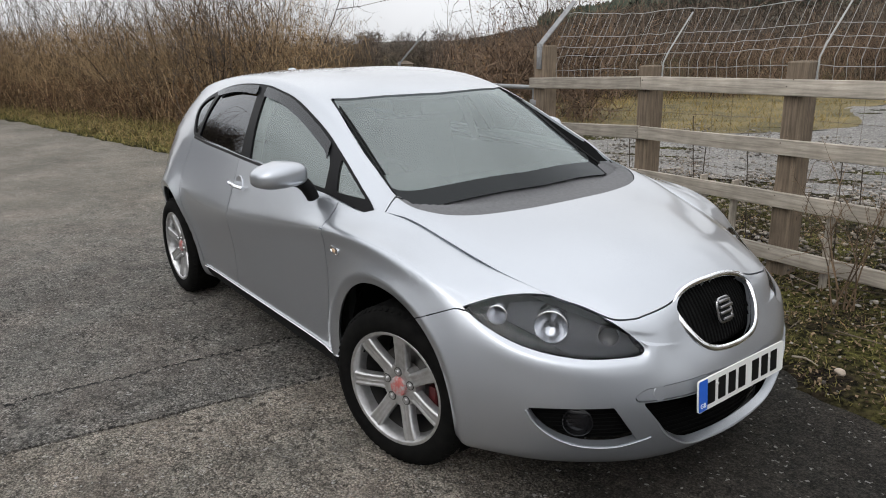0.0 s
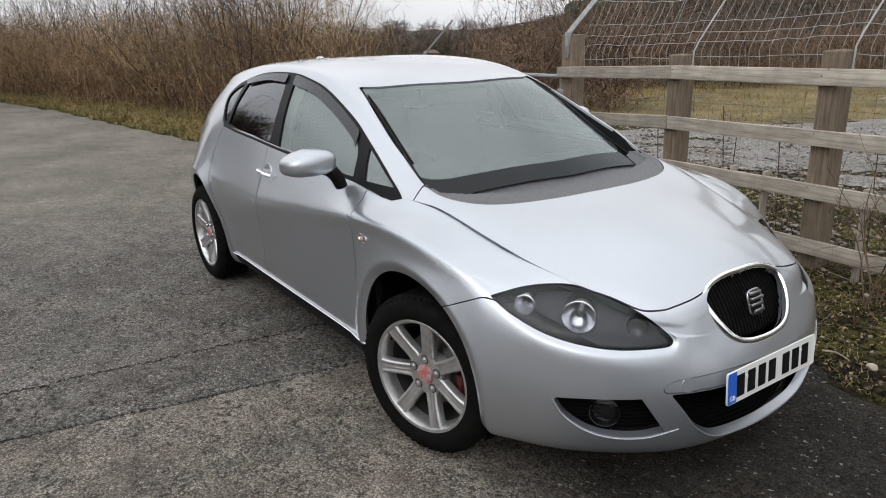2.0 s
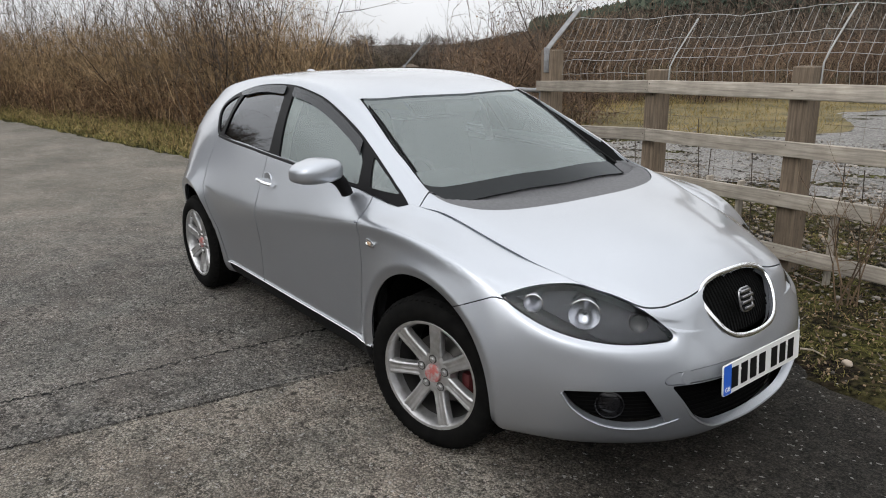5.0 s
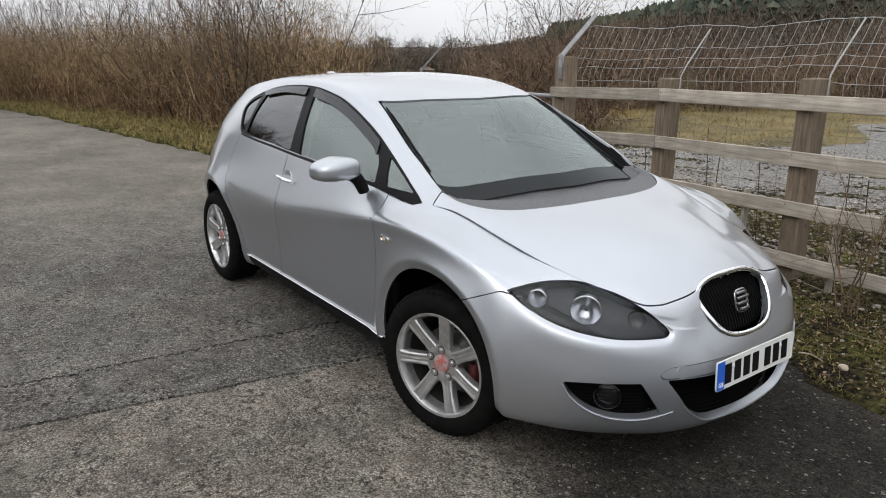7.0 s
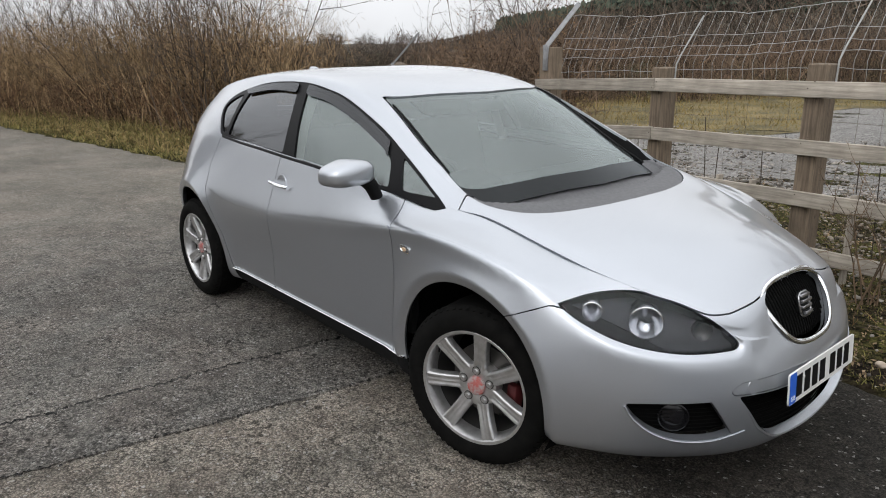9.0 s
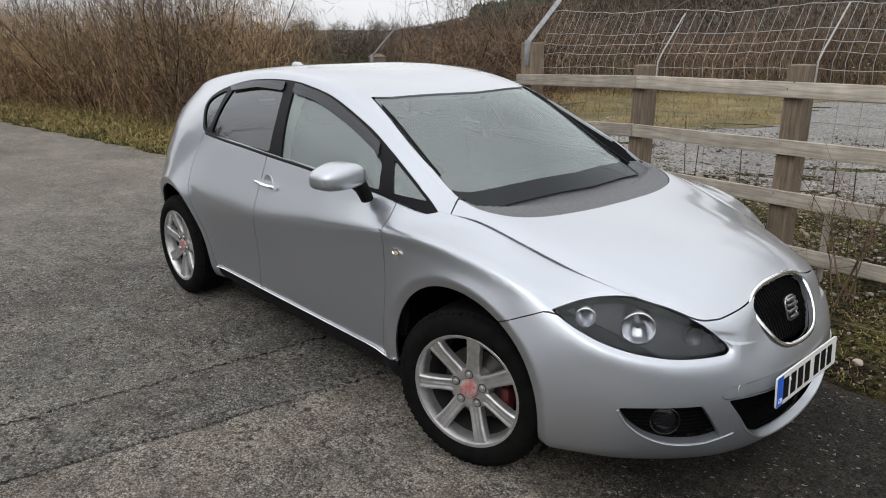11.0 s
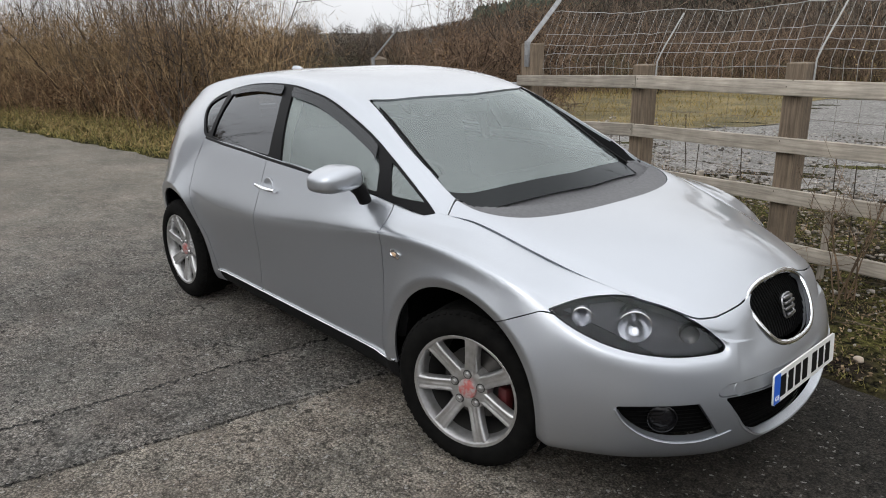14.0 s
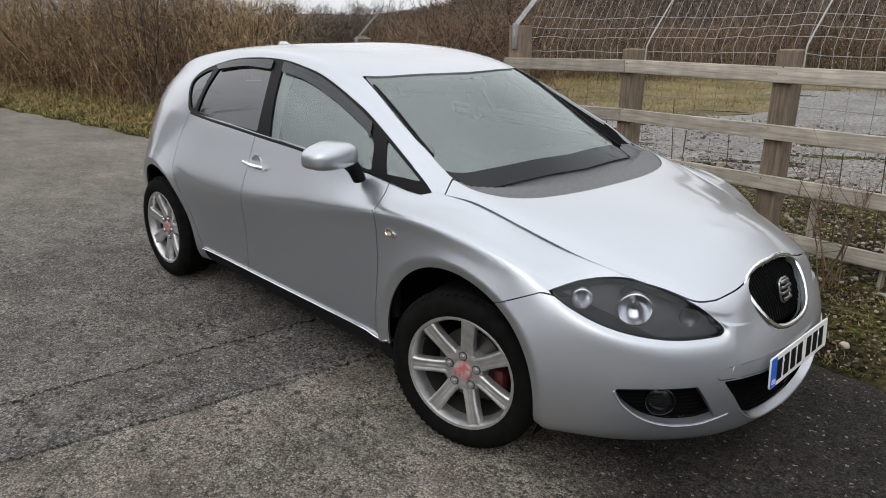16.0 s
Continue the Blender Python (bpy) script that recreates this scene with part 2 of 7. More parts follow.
def outline(q, poly):
    """Signed distance of 2D points to a closed line: negative inside."""
    best, wind = np.full(len(q), 1e9), np.zeros(len(q), bool)
    for a, b in zip(poly, np.roll(poly, -1, 0)):
        e = b - a
        t = np.clip(((q - a) @ e) / (e @ e + 1e-15), 0, 1)
        best = np.minimum(best, ((q - a - t[:, None] * e) ** 2).sum(1))
        cross = (a[1] > q[:, 1]) != (b[1] > q[:, 1])
        wind ^= cross & (q[:, 0] < a[0] + (q[:, 1] - a[1]) * e[0] / (e[1] if abs(e[1]) > 1e-12 else 1e-12))
    return np.where(wind, -1, 1) * np.sqrt(best)


def side_view(sh):
    return sh.v[:, [0, 2]]


def front_view(sh):
    return np.stack([np.abs(sh.v[:, 1]), sh.v[:, 2]], 1)


def corner_view(sh):
    return np.stack([(np.abs(sh.v[:, 1]) - sh.v[:, 0]) * 0.70711, sh.v[:, 2]], 1)


def plan_view(sh):
    return np.stack([sh.v[:, 0], np.abs(sh.v[:, 1])], 1)


def mirrored(sh):
    flip = np.array([1, -1, 1.0])
    return Shell(sh.v * flip, sh.n * flip, sh.f[:, ::-1])


def joined(*shells):
    v, n, f, at = [], [], [], 0
    for s in shells:
        v.append(s.v), n.append(s.n), f.append(s.f + at)
        at += len(s.v)
    return Shell(np.concatenate(v), np.concatenate(n), np.concatenate(f))


def both(sh):
    return joined(sh, mirrored(sh))


def welded(sh):
    _, first, back = np.unique(np.round(sh.v, 5), axis=0, return_index=True, return_inverse=True)
    f = back.reshape(-1)[sh.f]
    f = f[(f[:, 0] != f[:, 1]) & (f[:, 1] != f[:, 2]) & (f[:, 0] != f[:, 2])]
    n = np.zeros((len(first), 3))
    np.add.at(n, back.reshape(-1), sh.n)
    n /= np.linalg.norm(n, axis=1, keepdims=True) + 1e-12
    return Shell(sh.v[first], n, f)


def shifted(sh, d):
    return Shell(sh.v + d * sh.n, sh.n, sh.f)


def renormalled(sh):
    """Fresh smooth normals after the points have moved."""
    n = np.zeros_like(sh.v)
    face = np.cross(sh.v[sh.f[:, 1]] - sh.v[sh.f[:, 0]], sh.v[sh.f[:, 2]] - sh.v[sh.f[:, 0]])
    for k in range(3):
        np.add.at(n, sh.f[:, k], face)
    n /= np.linalg.norm(n, axis=1, keepdims=True) + 1e-15
    n *= np.where((n * sh.n).sum(1, keepdims=True) < 0, -1, 1)
    return Shell(sh.v, n, sh.f)


def shell_object(name, sh, mat, parent, depth=0.012, label=""):
    """Links a surface as one mesh, its rim turned inwards by depth."""
    sh = welded(sh)
    v, n, f = [tuple(p) for p in sh.v], [tuple(p) for p in sh.n], [tuple(int(i) for i in t) for t in sh.f]
    if depth:
        edges = np.concatenate([sh.f[:, [0, 1]], sh.f[:, [1, 2]], sh.f[:, [2, 0]]])
        keys = np.sort(edges, 1)
        _, where, count = np.unique(keys, axis=0, return_index=True, return_counts=True)
        for a, b in edges[where[count == 1]]:
            pa, pb, na, nb = sh.v[a], sh.v[b], sh.n[a], sh.n[b]
            out = np.cross(pb - pa, na + nb)
            out /= np.linalg.norm(out) + 1e-12
            at = len(v)
            v += [tuple(pa), tuple(pb), tuple(pb - nb * depth), tuple(pa - na * depth)]
            n += [tuple(out)] * 4
            f += [(at + 1, at, at + 3, at + 2)]
    me = bpy.data.meshes.new(name)
    me.from_pydata(v, [], f)
    me.polygons.foreach_set("use_smooth", [True] * len(me.polygons))
    me.materials.append(mat)
    me.normals_split_custom_set_from_vertices(n)
    ob = new(name, me)
    ob.parent = parent
    if label:
        ob["label"] = label
    return ob


# lower body, from the nose round the flank to the tail, bottom to top
LOWER = [  # one row of seven points for each column: underside, sill, low, middle, under the crease, over it, top edge
    [(0.84, 0, 0.192), (0.892, 0, 0.253), (0.905, 0, 0.44), (0.860, 0, 0.57), (0.815, 0, 0.655), (0.775, 0, 0.708), (0.730, 0, 0.742)],
    [(0.82, 0.225, 0.192), (0.874, 0.225, 0.253), (0.89, 0.22, 0.44), (0.836, 0.212, 0.572), (0.808, 0.212, 0.632), (0.786, 0.215, 0.670), (0.760, 0.218, 0.705)],
    [(0.79, 0.32, 0.192), (0.843, 0.335, 0.253), (0.865, 0.328, 0.44), (0.822, 0.312, 0.572), (0.799, 0.308, 0.628), (0.779, 0.306, 0.666), (0.752, 0.305, 0.700)],
    [(0.745, 0.415, 0.192), (0.805, 0.435, 0.253), (0.83, 0.425, 0.44), (0.787, 0.397, 0.575), (0.765, 0.389, 0.622), (0.755, 0.388, 0.652), (0.738, 0.388, 0.69)],
    [(0.61, 0.60, 0.200), (0.672, 0.63, 0.258), (0.705, 0.62, 0.44), (0.680, 0.583, 0.585), (0.637, 0.556, 0.636), (0.612, 0.54, 0.672), (0.60, 0.490, 0.725)],
    [(0.425, 0.745, 0.210), (0.455, 0.79, 0.265), (0.475, 0.80, 0.44), (0.469, 0.768, 0.60), (0.447, 0.740, 0.66), (0.42, 0.68, 0.725), (0.385, 0.600, 0.787)],
    [(0.20, 0.78, 0.215), (0.22, 0.83, 0.27), (0.24, 0.855, 0.44), (0.25, 0.85, 0.64), (0.24, 0.838, 0.775), (0.22, 0.79, 0.815), (0.22, 0.655, 0.832)],
    [(-0.05, 0.80, 0.195), (-0.05, 0.85, 0.25), (-0.05, 0.87, 0.44), (-0.05, 0.872, 0.66), (-0.05, 0.874, 0.825), (-0.05, 0.835, 0.866), (-0.03, 0.700, 0.884)],
    [(-0.36, 0.80, 0.20), (-0.36, 0.84, 0.255), (-0.36, 0.855, 0.44), (-0.36, 0.860, 0.66), (-0.36, 0.872, 0.825), (-0.36, 0.848, 0.870), (-0.30, 0.738, 0.926)],
    [(-0.70, 0.80, 0.20), (-0.70, 0.835, 0.26), (-0.70, 0.845, 0.44), (-0.70, 0.856, 0.64), (-0.70, 0.871, 0.79), (-0.70, 0.855, 0.835), (-0.68, 0.786, 0.977)],
    [(-1.10, 0.80, 0.205), (-1.10, 0.835, 0.265), (-1.10, 0.845, 0.45), (-1.10, 0.858, 0.62), (-1.10, 0.871, 0.745), (-1.10, 0.860, 0.795), (-1.10, 0.80, 1.005)],
    [(-1.55, 0.80, 0.21), (-1.55, 0.835, 0.275), (-1.55, 0.845, 0.45), (-1.55, 0.858, 0.59), (-1.55, 0.869, 0.70), (-1.55, 0.859, 0.765), (-1.55, 0.80, 1.022)],
    [(-2.05, 0.80, 0.22), (-2.05, 0.835, 0.29), (-2.05, 0.85, 0.46), (-2.05, 0.864, 0.58), (-2.05, 0.870, 0.675), (-2.05, 0.860, 0.765), (-2.05, 0.79, 1.042)],
    [(-2.45, 0.80, 0.23), (-2.45, 0.84, 0.30), (-2.45, 0.865, 0.47), (-2.45, 0.875, 0.63), (-2.45, 0.87, 0.74), (-2.45, 0.84, 0.87), (-2.45, 0.765, 1.055)],
    [(-2.770, 0.762, 0.250), (-2.770, 0.807, 0.320), (-2.780, 0.832, 0.480), (-2.780, 0.834, 0.650), (-2.780, 0.817, 0.770), (-2.770, 0.782, 0.900), (-2.770, 0.707, 1.060)],
    [(-2.972, 0.662, 0.270), (-3.002, 0.702, 0.340), (-3.022, 0.727, 0.500), (-3.022, 0.727, 0.670), (-3.012, 0.707, 0.790), (-2.992, 0.677, 0.920), (-2.962, 0.617, 1.065)],
    [(-3.222, 0.520, 0.280), (-3.262, 0.540, 0.350), (-3.292, 0.550, 0.510), (-3.282, 0.550, 0.680), (-3.262, 0.540, 0.810), (-3.232, 0.520, 0.940), (-3.172, 0.470, 1.075)],
    [(-3.302, 0.260, 0.290), (-3.342, 0.270, 0.360), (-3.372, 0.270, 0.520), (-3.362, 0.270, 0.690), (-3.342, 0.270, 0.820), (-3.312, 0.260, 0.950), (-3.252, 0.240, 1.085)],
    [(-3.322, 0.000, 0.290), (-3.362, 0.000, 0.360), (-3.392, 0.000, 0.520), (-3.382, 0.000, 0.690), (-3.362, 0.000, 0.820), (-3.332, 0.000, 0.950), (-3.272, 0.000, 1.085)],
]
# upper body: belt line, middle of the window, below and above the roof's edge, halfway in, middle
UPPER = [
    [(-0.150, 0.735, 0.890), (-0.150, 0.700, 0.926), (-0.150, 0.665, 0.948), (-0.145, 0.630, 0.957), (-0.050, 0.300, 0.950), (-0.020, 0.000, 0.948)],
    [(-0.460, 0.778, 0.951), (-0.480, 0.715, 1.035), (-0.505, 0.640, 1.096), (-0.500, 0.595, 1.108), (-0.410, 0.300, 1.115), (-0.380, 0.000, 1.118)],
    [(-0.760, 0.792, 0.983), (-0.770, 0.710, 1.120), (-0.790, 0.600, 1.225), (-0.770, 0.550, 1.245), (-0.680, 0.290, 1.260), (-0.650, 0.000, 1.265)],
    [(-1.080, 0.800, 1.005), (-1.100, 0.715, 1.170), (-1.110, 0.590, 1.322), (-1.080, 0.530, 1.350), (-0.980, 0.290, 1.368), (-0.950, 0.000, 1.368)],
    [(-1.450, 0.800, 1.020), (-1.450, 0.715, 1.200), (-1.450, 0.600, 1.365), (-1.440, 0.535, 1.402), (-1.370, 0.290, 1.419), (-1.350, 0.000, 1.419)],
    [(-1.850, 0.795, 1.033), (-1.850, 0.710, 1.210), (-1.850, 0.600, 1.372), (-1.850, 0.535, 1.412), (-1.820, 0.290, 1.431), (-1.800, 0.000, 1.431)],
    [(-2.250, 0.780, 1.050), (-2.250, 0.700, 1.210), (-2.250, 0.590, 1.342), (-2.250, 0.525, 1.384), (-2.250, 0.280, 1.403), (-2.240, 0.000, 1.403)],
    [(-2.600, 0.745, 1.060), (-2.600, 0.660, 1.190), (-2.600, 0.562, 1.298), (-2.600, 0.505, 1.338), (-2.620, 0.270, 1.361), (-2.620, 0.000, 1.361)],
    [(-2.838, 0.684, 1.063), (-2.828, 0.610, 1.170), (-2.818, 0.530, 1.252), (-2.818, 0.475, 1.290), (-2.888, 0.260, 1.318), (-2.908, 0.000, 1.321)],
    [(-3.008, 0.600, 1.067), (-2.988, 0.545, 1.155), (-2.968, 0.470, 1.222), (-2.968, 0.420, 1.253), (-3.068, 0.240, 1.275), (-3.088, 0.000, 1.276)],
    [(-3.178, 0.470, 1.075), (-3.148, 0.430, 1.150), (-3.108, 0.380, 1.210), (-3.098, 0.340, 1.235), (-3.148, 0.180, 1.255), (-3.168, 0.000, 1.260)],
    [(-3.278, 0.000, 1.085), (-3.238, 0.000, 1.150), (-3.198, 0.000, 1.200), (-3.178, 0.000, 1.225), (-3.178, 0.000, 1.235), (-3.178, 0.000, 1.245)],
]
# bonnet heights over a grid of x (front to back) and half width
BONNET_X = (0.86, 0.76, 0.64, 0.50, 0.34, 0.16, -0.02, -0.20, -0.40)
BONNET_W = (0, 0.14, 0.28, 0.42, 0.54, 0.64, 0.74)
BONNET_Z = [
    (0.670, 0.662, 0.638, 0.600, 0.548, 0.485, 0.40),
    (0.738, 0.729, 0.702, 0.663, 0.616, 0.555, 0.48),
    (0.812, 0.804, 0.778, 0.737, 0.694, 0.645, 0.58),
    (0.858, 0.852, 0.832, 0.799, 0.764, 0.724, 0.672),
    (0.890, 0.886, 0.874, 0.851, 0.827, 0.798, 0.757),
    (0.917, 0.914, 0.906, 0.893, 0.879, 0.860, 0.828),
    (0.940, 0.938, 0.935, 0.930, 0.927, 0.916, 0.886),
    (0.960, 0.959, 0.958, 0.957, 0.961, 0.968, 0.915),
    (0.978, 0.978, 0.977, 0.978, 0.990, 1.025, 0.945),
]


LAMP = curve2([(0.300, 0.722), (0.198, 0.741), (0.075, 0.749), (0.0, 0.742), (-0.09, 0.718), (-0.181, 0.681), (-0.241, 0.639), (-0.276, 0.607),
               (-0.270, 0.590), (-0.23, 0.586), (-0.11, 0.587), (-0.01, 0.598), (0.07, 0.613), (0.152, 0.638), (0.236, 0.678)], sharp=(0,))


# the crease from the headlight over the wing and along the doors: x, z, how proud, its reach above and below
CREASE = [(-2.45, 0.785, 0.0, 0.22, 0.22), (-2.10, 0.760, 0.0, 0.24, 0.24), (-1.80, 0.742, 0.002, 0.24, 0.22), (-1.49, 0.742, 0.006, 0.24, 0.18),
          (-1.22, 0.768, 0.011, 0.22, 0.13), (-0.97, 0.798, 0.012, 0.20, 0.11), (-0.75, 0.820, 0.012, 0.17, 0.10), (-0.55, 0.838, 0.012, 0.11, 0.075),
          (-0.37, 0.852, 0.013, 0.10, 0.07), (-0.21, 0.858, 0.012, 0.09, 0.07), (-0.07, 0.853, 0.012, 0.08, 0.07), (0.06, 0.838, 0.011, 0.07, 0.07),
          (0.18, 0.812, 0.007, 0.07, 0.07), (0.29, 0.770, 0.003, 0.06, 0.06), (0.35, 0.730, 0.0, 0.05, 0.05)]


def sharpened(g):
    """Draws the surface out along the crease, so that the two sides meet in a clean edge."""
    n = np.cross(np.gradient(g, axis=0), np.gradient(g, axis=1))
    n /= np.linalg.norm(n, axis=-1, keepdims=True) + 1e-12
    n = np.where(n[..., 1:2] < 0, -n, n)
    v, n = g.reshape(-1, 3), n.reshape(-1, 3)
    table = np.array(CREASE)
    xs_ = np.linspace(table[0, 0], table[-1, 0], 260)
    z, proud, above, below = (np.interp(xs_, table[:, 0], table[:, k]) for k in (1, 2, 3, 4))
    near = v[(v[:, 1] > 0.5) & (v[:, 0] > -2.6) & (v[:, 0] < 0.6)]
    spots_ = np.stack([[x, near[np.argmin((near[:, 0] - x) ** 2 + (near[:, 2] - zz) ** 2), 1], zz] for x, zz in zip(xs_, z)])
    out = v.copy()
    for i in np.nonzero((v[:, 0] > -2.5) & (v[:, 0] < 0.45) & (v[:, 2] > 0.55) & (v[:, 2] < 1.05) & (v[:, 1] > 0.5))[0]:
        gap = ((spots_ - v[i]) ** 2).sum(1)
        k = int(np.argmin(gap))
        d = math.sqrt(gap[k]) / (above[k] if v[i, 2] > z[k] else below[k])
        if d < 1:
            out[i] += n[i] * proud[k] * (1 - min(1.0, math.sqrt(d * d + 0.03))) ** 2 * 1.25
    return out.reshape(g.shape)


def lower_shell():
    g = spline_grid(LOWER, 18, 20, (True, True, False, False))
    v = g.reshape(-1, 3)
    for ax, edge in ((-0.015, 0.414), (-2.55, 0.424)):  # the body swells towards each arch and ends in a flat flange
        r = np.hypot(v[:, 0] - ax, v[:, 2] - 0.338)
        on = (v[:, 1] > 0.6) & (v[:, 2] < 0.95)
        swell = np.clip((edge + 0.135 - r) / 0.135, 0, 1)
        v[:, 1] += on * (0.024 * swell**2 - 0.45 * np.clip(edge - r, 0, 0.1))
    along = np.clip((-0.95 - v[:, 0]) / 0.5, 0, 1) * np.clip((v[:, 0] + 2.95) / 0.4, 0, 1)
    v[:, 1] += 0.017 * along * np.exp(-(((v[:, 2] - 0.71) / 0.165) ** 2))  # fuller shoulder below the rear windows
    v = sharpened(v.reshape(g.shape)).reshape(-1, 3)
    q = np.stack([(v[:, 1] - v[:, 0]) * 0.70711, v[:, 2]], 1)
    d = outline(q, LAMP)
    under = (d > 0) & (q[:, 0] < 0.30) & (q[:, 0] > -0.42) & (v[:, 0] > 0.2) & (v[:, 2] < 0.66 + 0.15 * q[:, 0])
    fade = np.clip((q[:, 0] + 0.42) / 0.10, 0, 1) * np.clip((0.30 - q[:, 0]) / 0.15, 0, 1)
    push = under * fade * 0.017 * (1 - np.exp(-((d / 0.010) ** 2))) * np.exp(-((d / 0.07) ** 2))
    v[:, 0] += push * 0.6
    v[:, 1] += push * 0.5
    return shell_from_grid(v.reshape(g.shape))


def upper_shell():
    return shell_from_grid(spline_grid(UPPER, 16, 16, (False, True, False, True)))


def bonnet_shell():
    p = [[(x, w, z) for w, z in zip(BONNET_W, row)] for x, row in zip(BONNET_X, BONNET_Z)]
    g = spline_grid(p, 14, 14, (False, False, True, False))
    ridge = np.interp(g[..., 0], (-0.15, 0.143, 0.316, 0.52, 0.629, 0.703), (0.66, 0.596, 0.545, 0.478, 0.432, 0.391))
    past = g[..., 1] - ridge
    soft = 0.5 * (past + np.sqrt(past**2 + 0.006**2)) - 0.5 * (past - 0.07 + np.sqrt((past - 0.07) ** 2 + 0.03**2))
    g[..., 2] -= 0.14 * np.clip(soft, 0, 1) * np.clip((g[..., 0] + 0.10) / 0.2, 0, 1) * np.clip((0.78 - g[..., 0]) / 0.15, 0, 1)
    return shell_from_grid(g)


HOOD = bonnet_shell()
HOOD_TREE = BVHTree.FromPolygons([tuple(p) for p in HOOD.v], [tuple(int(i) for i in t) for t in HOOD.f])


def hood_z(x, w):
    return HOOD_TREE.ray_cast(Vector((x, -w, 2)), Vector((0, 0, -1)))[0].z


TUCK = [(-0.06, 0.0), (-0.06, -0.012), (-0.055, -0.02), (-0.05, -0.035), (-0.035, -0.05), (-0.01, -0.06), (0.0, -0.06), (0.0, -0.06)]
for column, d in ((LOWER[9], 0.014), (LOWER[10], 0.016)):  # the crease softens along the front door
    (ax, aw, az), (bx, bw, bz) = column[4], column[5]
    column[4], column[5] = (ax, aw, az - d), (bx, bw - 0.22 * d, bz + d)
for k, column in enumerate(LOWER):  # a crisp crease along the wing
    (ax, aw, az), (bx, bw, bz) = column[4], column[5]
    out = {6: 0.004, 7: 0.005, 8: 0.004, 9: 0.0025}.get(k, 0.0018 if k > 9 else 0.0)
    column.insert(5, ((ax + bx) / 2, (aw + bw) / 2 + out, (az + bz) / 2 + out * 0.6))
for k, column in enumerate(LOWER):  # the wing tops lie flush with the bonnet and turn in under it
    bx, bw, bz = column[-1]
    if k < 8:
        if k:
            column[-1] = (bx, bw, hood_z(bx, bw) + (0.003 if k > 5 else -0.001))
        for share, drop in ((0.42, 0.004 if k < 5 else 0.016), (1.0, 0.024)):  # first level with the bonnet, then down
            tx, tw = bx + share * TUCK[k][0], bw + share * TUCK[k][1]
            column.append((tx, tw, hood_z(tx, tw) - drop))
    else:
        column += [(bx, bw - 0.02, bz - 0.003), (bx, bw - 0.05, bz - 0.012)]
LOW, UP = lower_shell(), upper_shell()
# ---- END SHELLS


# ---- building tools ----
def part(name, bm, mat, parent, label="", smooth=40):
    """Links a bmesh as one mesh object under a thing or under a part."""
    me = bpy.data.meshes.new(name)
    bmesh.ops.recalc_face_normals(bm, faces=bm.faces)
    if smooth:
        for f in bm.faces:
            f.smooth = True
        for e in bm.edges:
            if len(e.link_faces) == 2 and e.calc_face_angle(0) > radians(smooth):
                e.smooth = False
    bm.to_mesh(me)
    bm.free()
    me.materials.append(mat)
    ob = new(name, me)
    ob.parent = parent
    if label:
        ob["label"] = label
    return ob


def box(size, m=None, bevel=0.0, segments=2, bm=None):
    """A box with rounded edges, centred, at the pose m."""
    own = bmesh.new()
    bmesh.ops.create_cube(own, size=1, matrix=Matrix.Diagonal((*size, 1)))
    if bevel:
        bmesh.ops.bevel(own, geom=own.edges[:], offset=bevel, segments=segments, affect="EDGES", profile=0.5)
    if m is not None:
        own.transform(m)
    return merge(bm, own)


def merge(bm, own):
    if bm is None:
        return own
    me = bpy.data.meshes.new("scratch")
    own.to_mesh(me)
    own.free()
    bm.from_mesh(me)
    bpy.data.meshes.remove(me)
    return bm


def tube(points, radius, sides=8, closed=False, flat=1.0, up=(0, 0, 1), bm=None, tip=None):
    """A round bar along points; flat squeezes it along up; tip gives the radius at the far end."""
    bm = bm or bmesh.new()
    p = [Vector(q) for q in points]
    n, rings = len(p), []
    for i, q in enumerate(p):
        a = p[i - 1] if i or closed else q
        b = p[(i + 1) % n] if i < n - 1 or closed else q
        t = (b - a).normalized()
        side = t.cross(Vector(up))
        side = side.normalized() if side.length > 1e-5 else t.orthogonal().normalized()
        top = side.cross(t)
        r = radius if tip is None else radius + (tip - radius) * i / (n - 1)
        rings.append([bm.verts.new(q + side * r * math.cos(k * math.tau / sides) + top * r * flat * math.sin(k * math.tau / sides)) for k in range(sides)])
    for i in range(n if closed else n - 1):
        a, b = rings[i], rings[(i + 1) % n]
        for k in range(sides):
            bm.faces.new((a[k], a[(k + 1) % sides], b[(k + 1) % sides], b[k]))
    if not closed:
        bm.faces.new(rings[0]), bm.faces.new(rings[-1])
    return bm


def lathe(profile, segments=48, closed=False, bm=None, m=None):
    """Turns (radius, height) points round the y axis; height runs along -y (outwards on the car's right)."""
    own = bmesh.new()
    rings = []
    for r, h in profile:
        if r < 1e-6:
            rings.append([own.verts.new((0, -h, 0))])
        else:
            rings.append([own.verts.new((r * math.cos(k * math.tau / segments), -h, r * math.sin(k * math.tau / segments))) for k in range(segments)])
    pairs = list(zip(rings, rings[1:])) + ([(rings[-1], rings[0])] if closed else [])
    for a, b in pairs:
        for k in range(segments):
            j = (k + 1) % segments
            if len(a) == 1 and len(b) > 1:
                own.faces.new((a[0], b[j], b[k]))
            elif len(b) == 1 and len(a) > 1:
                own.faces.new((a[k], a[j], b[0]))
            elif len(a) > 1:
                own.faces.new((a[k], a[j], b[j], b[k]))
    if m is not None:
        own.transform(m)
    return merge(bm, own)


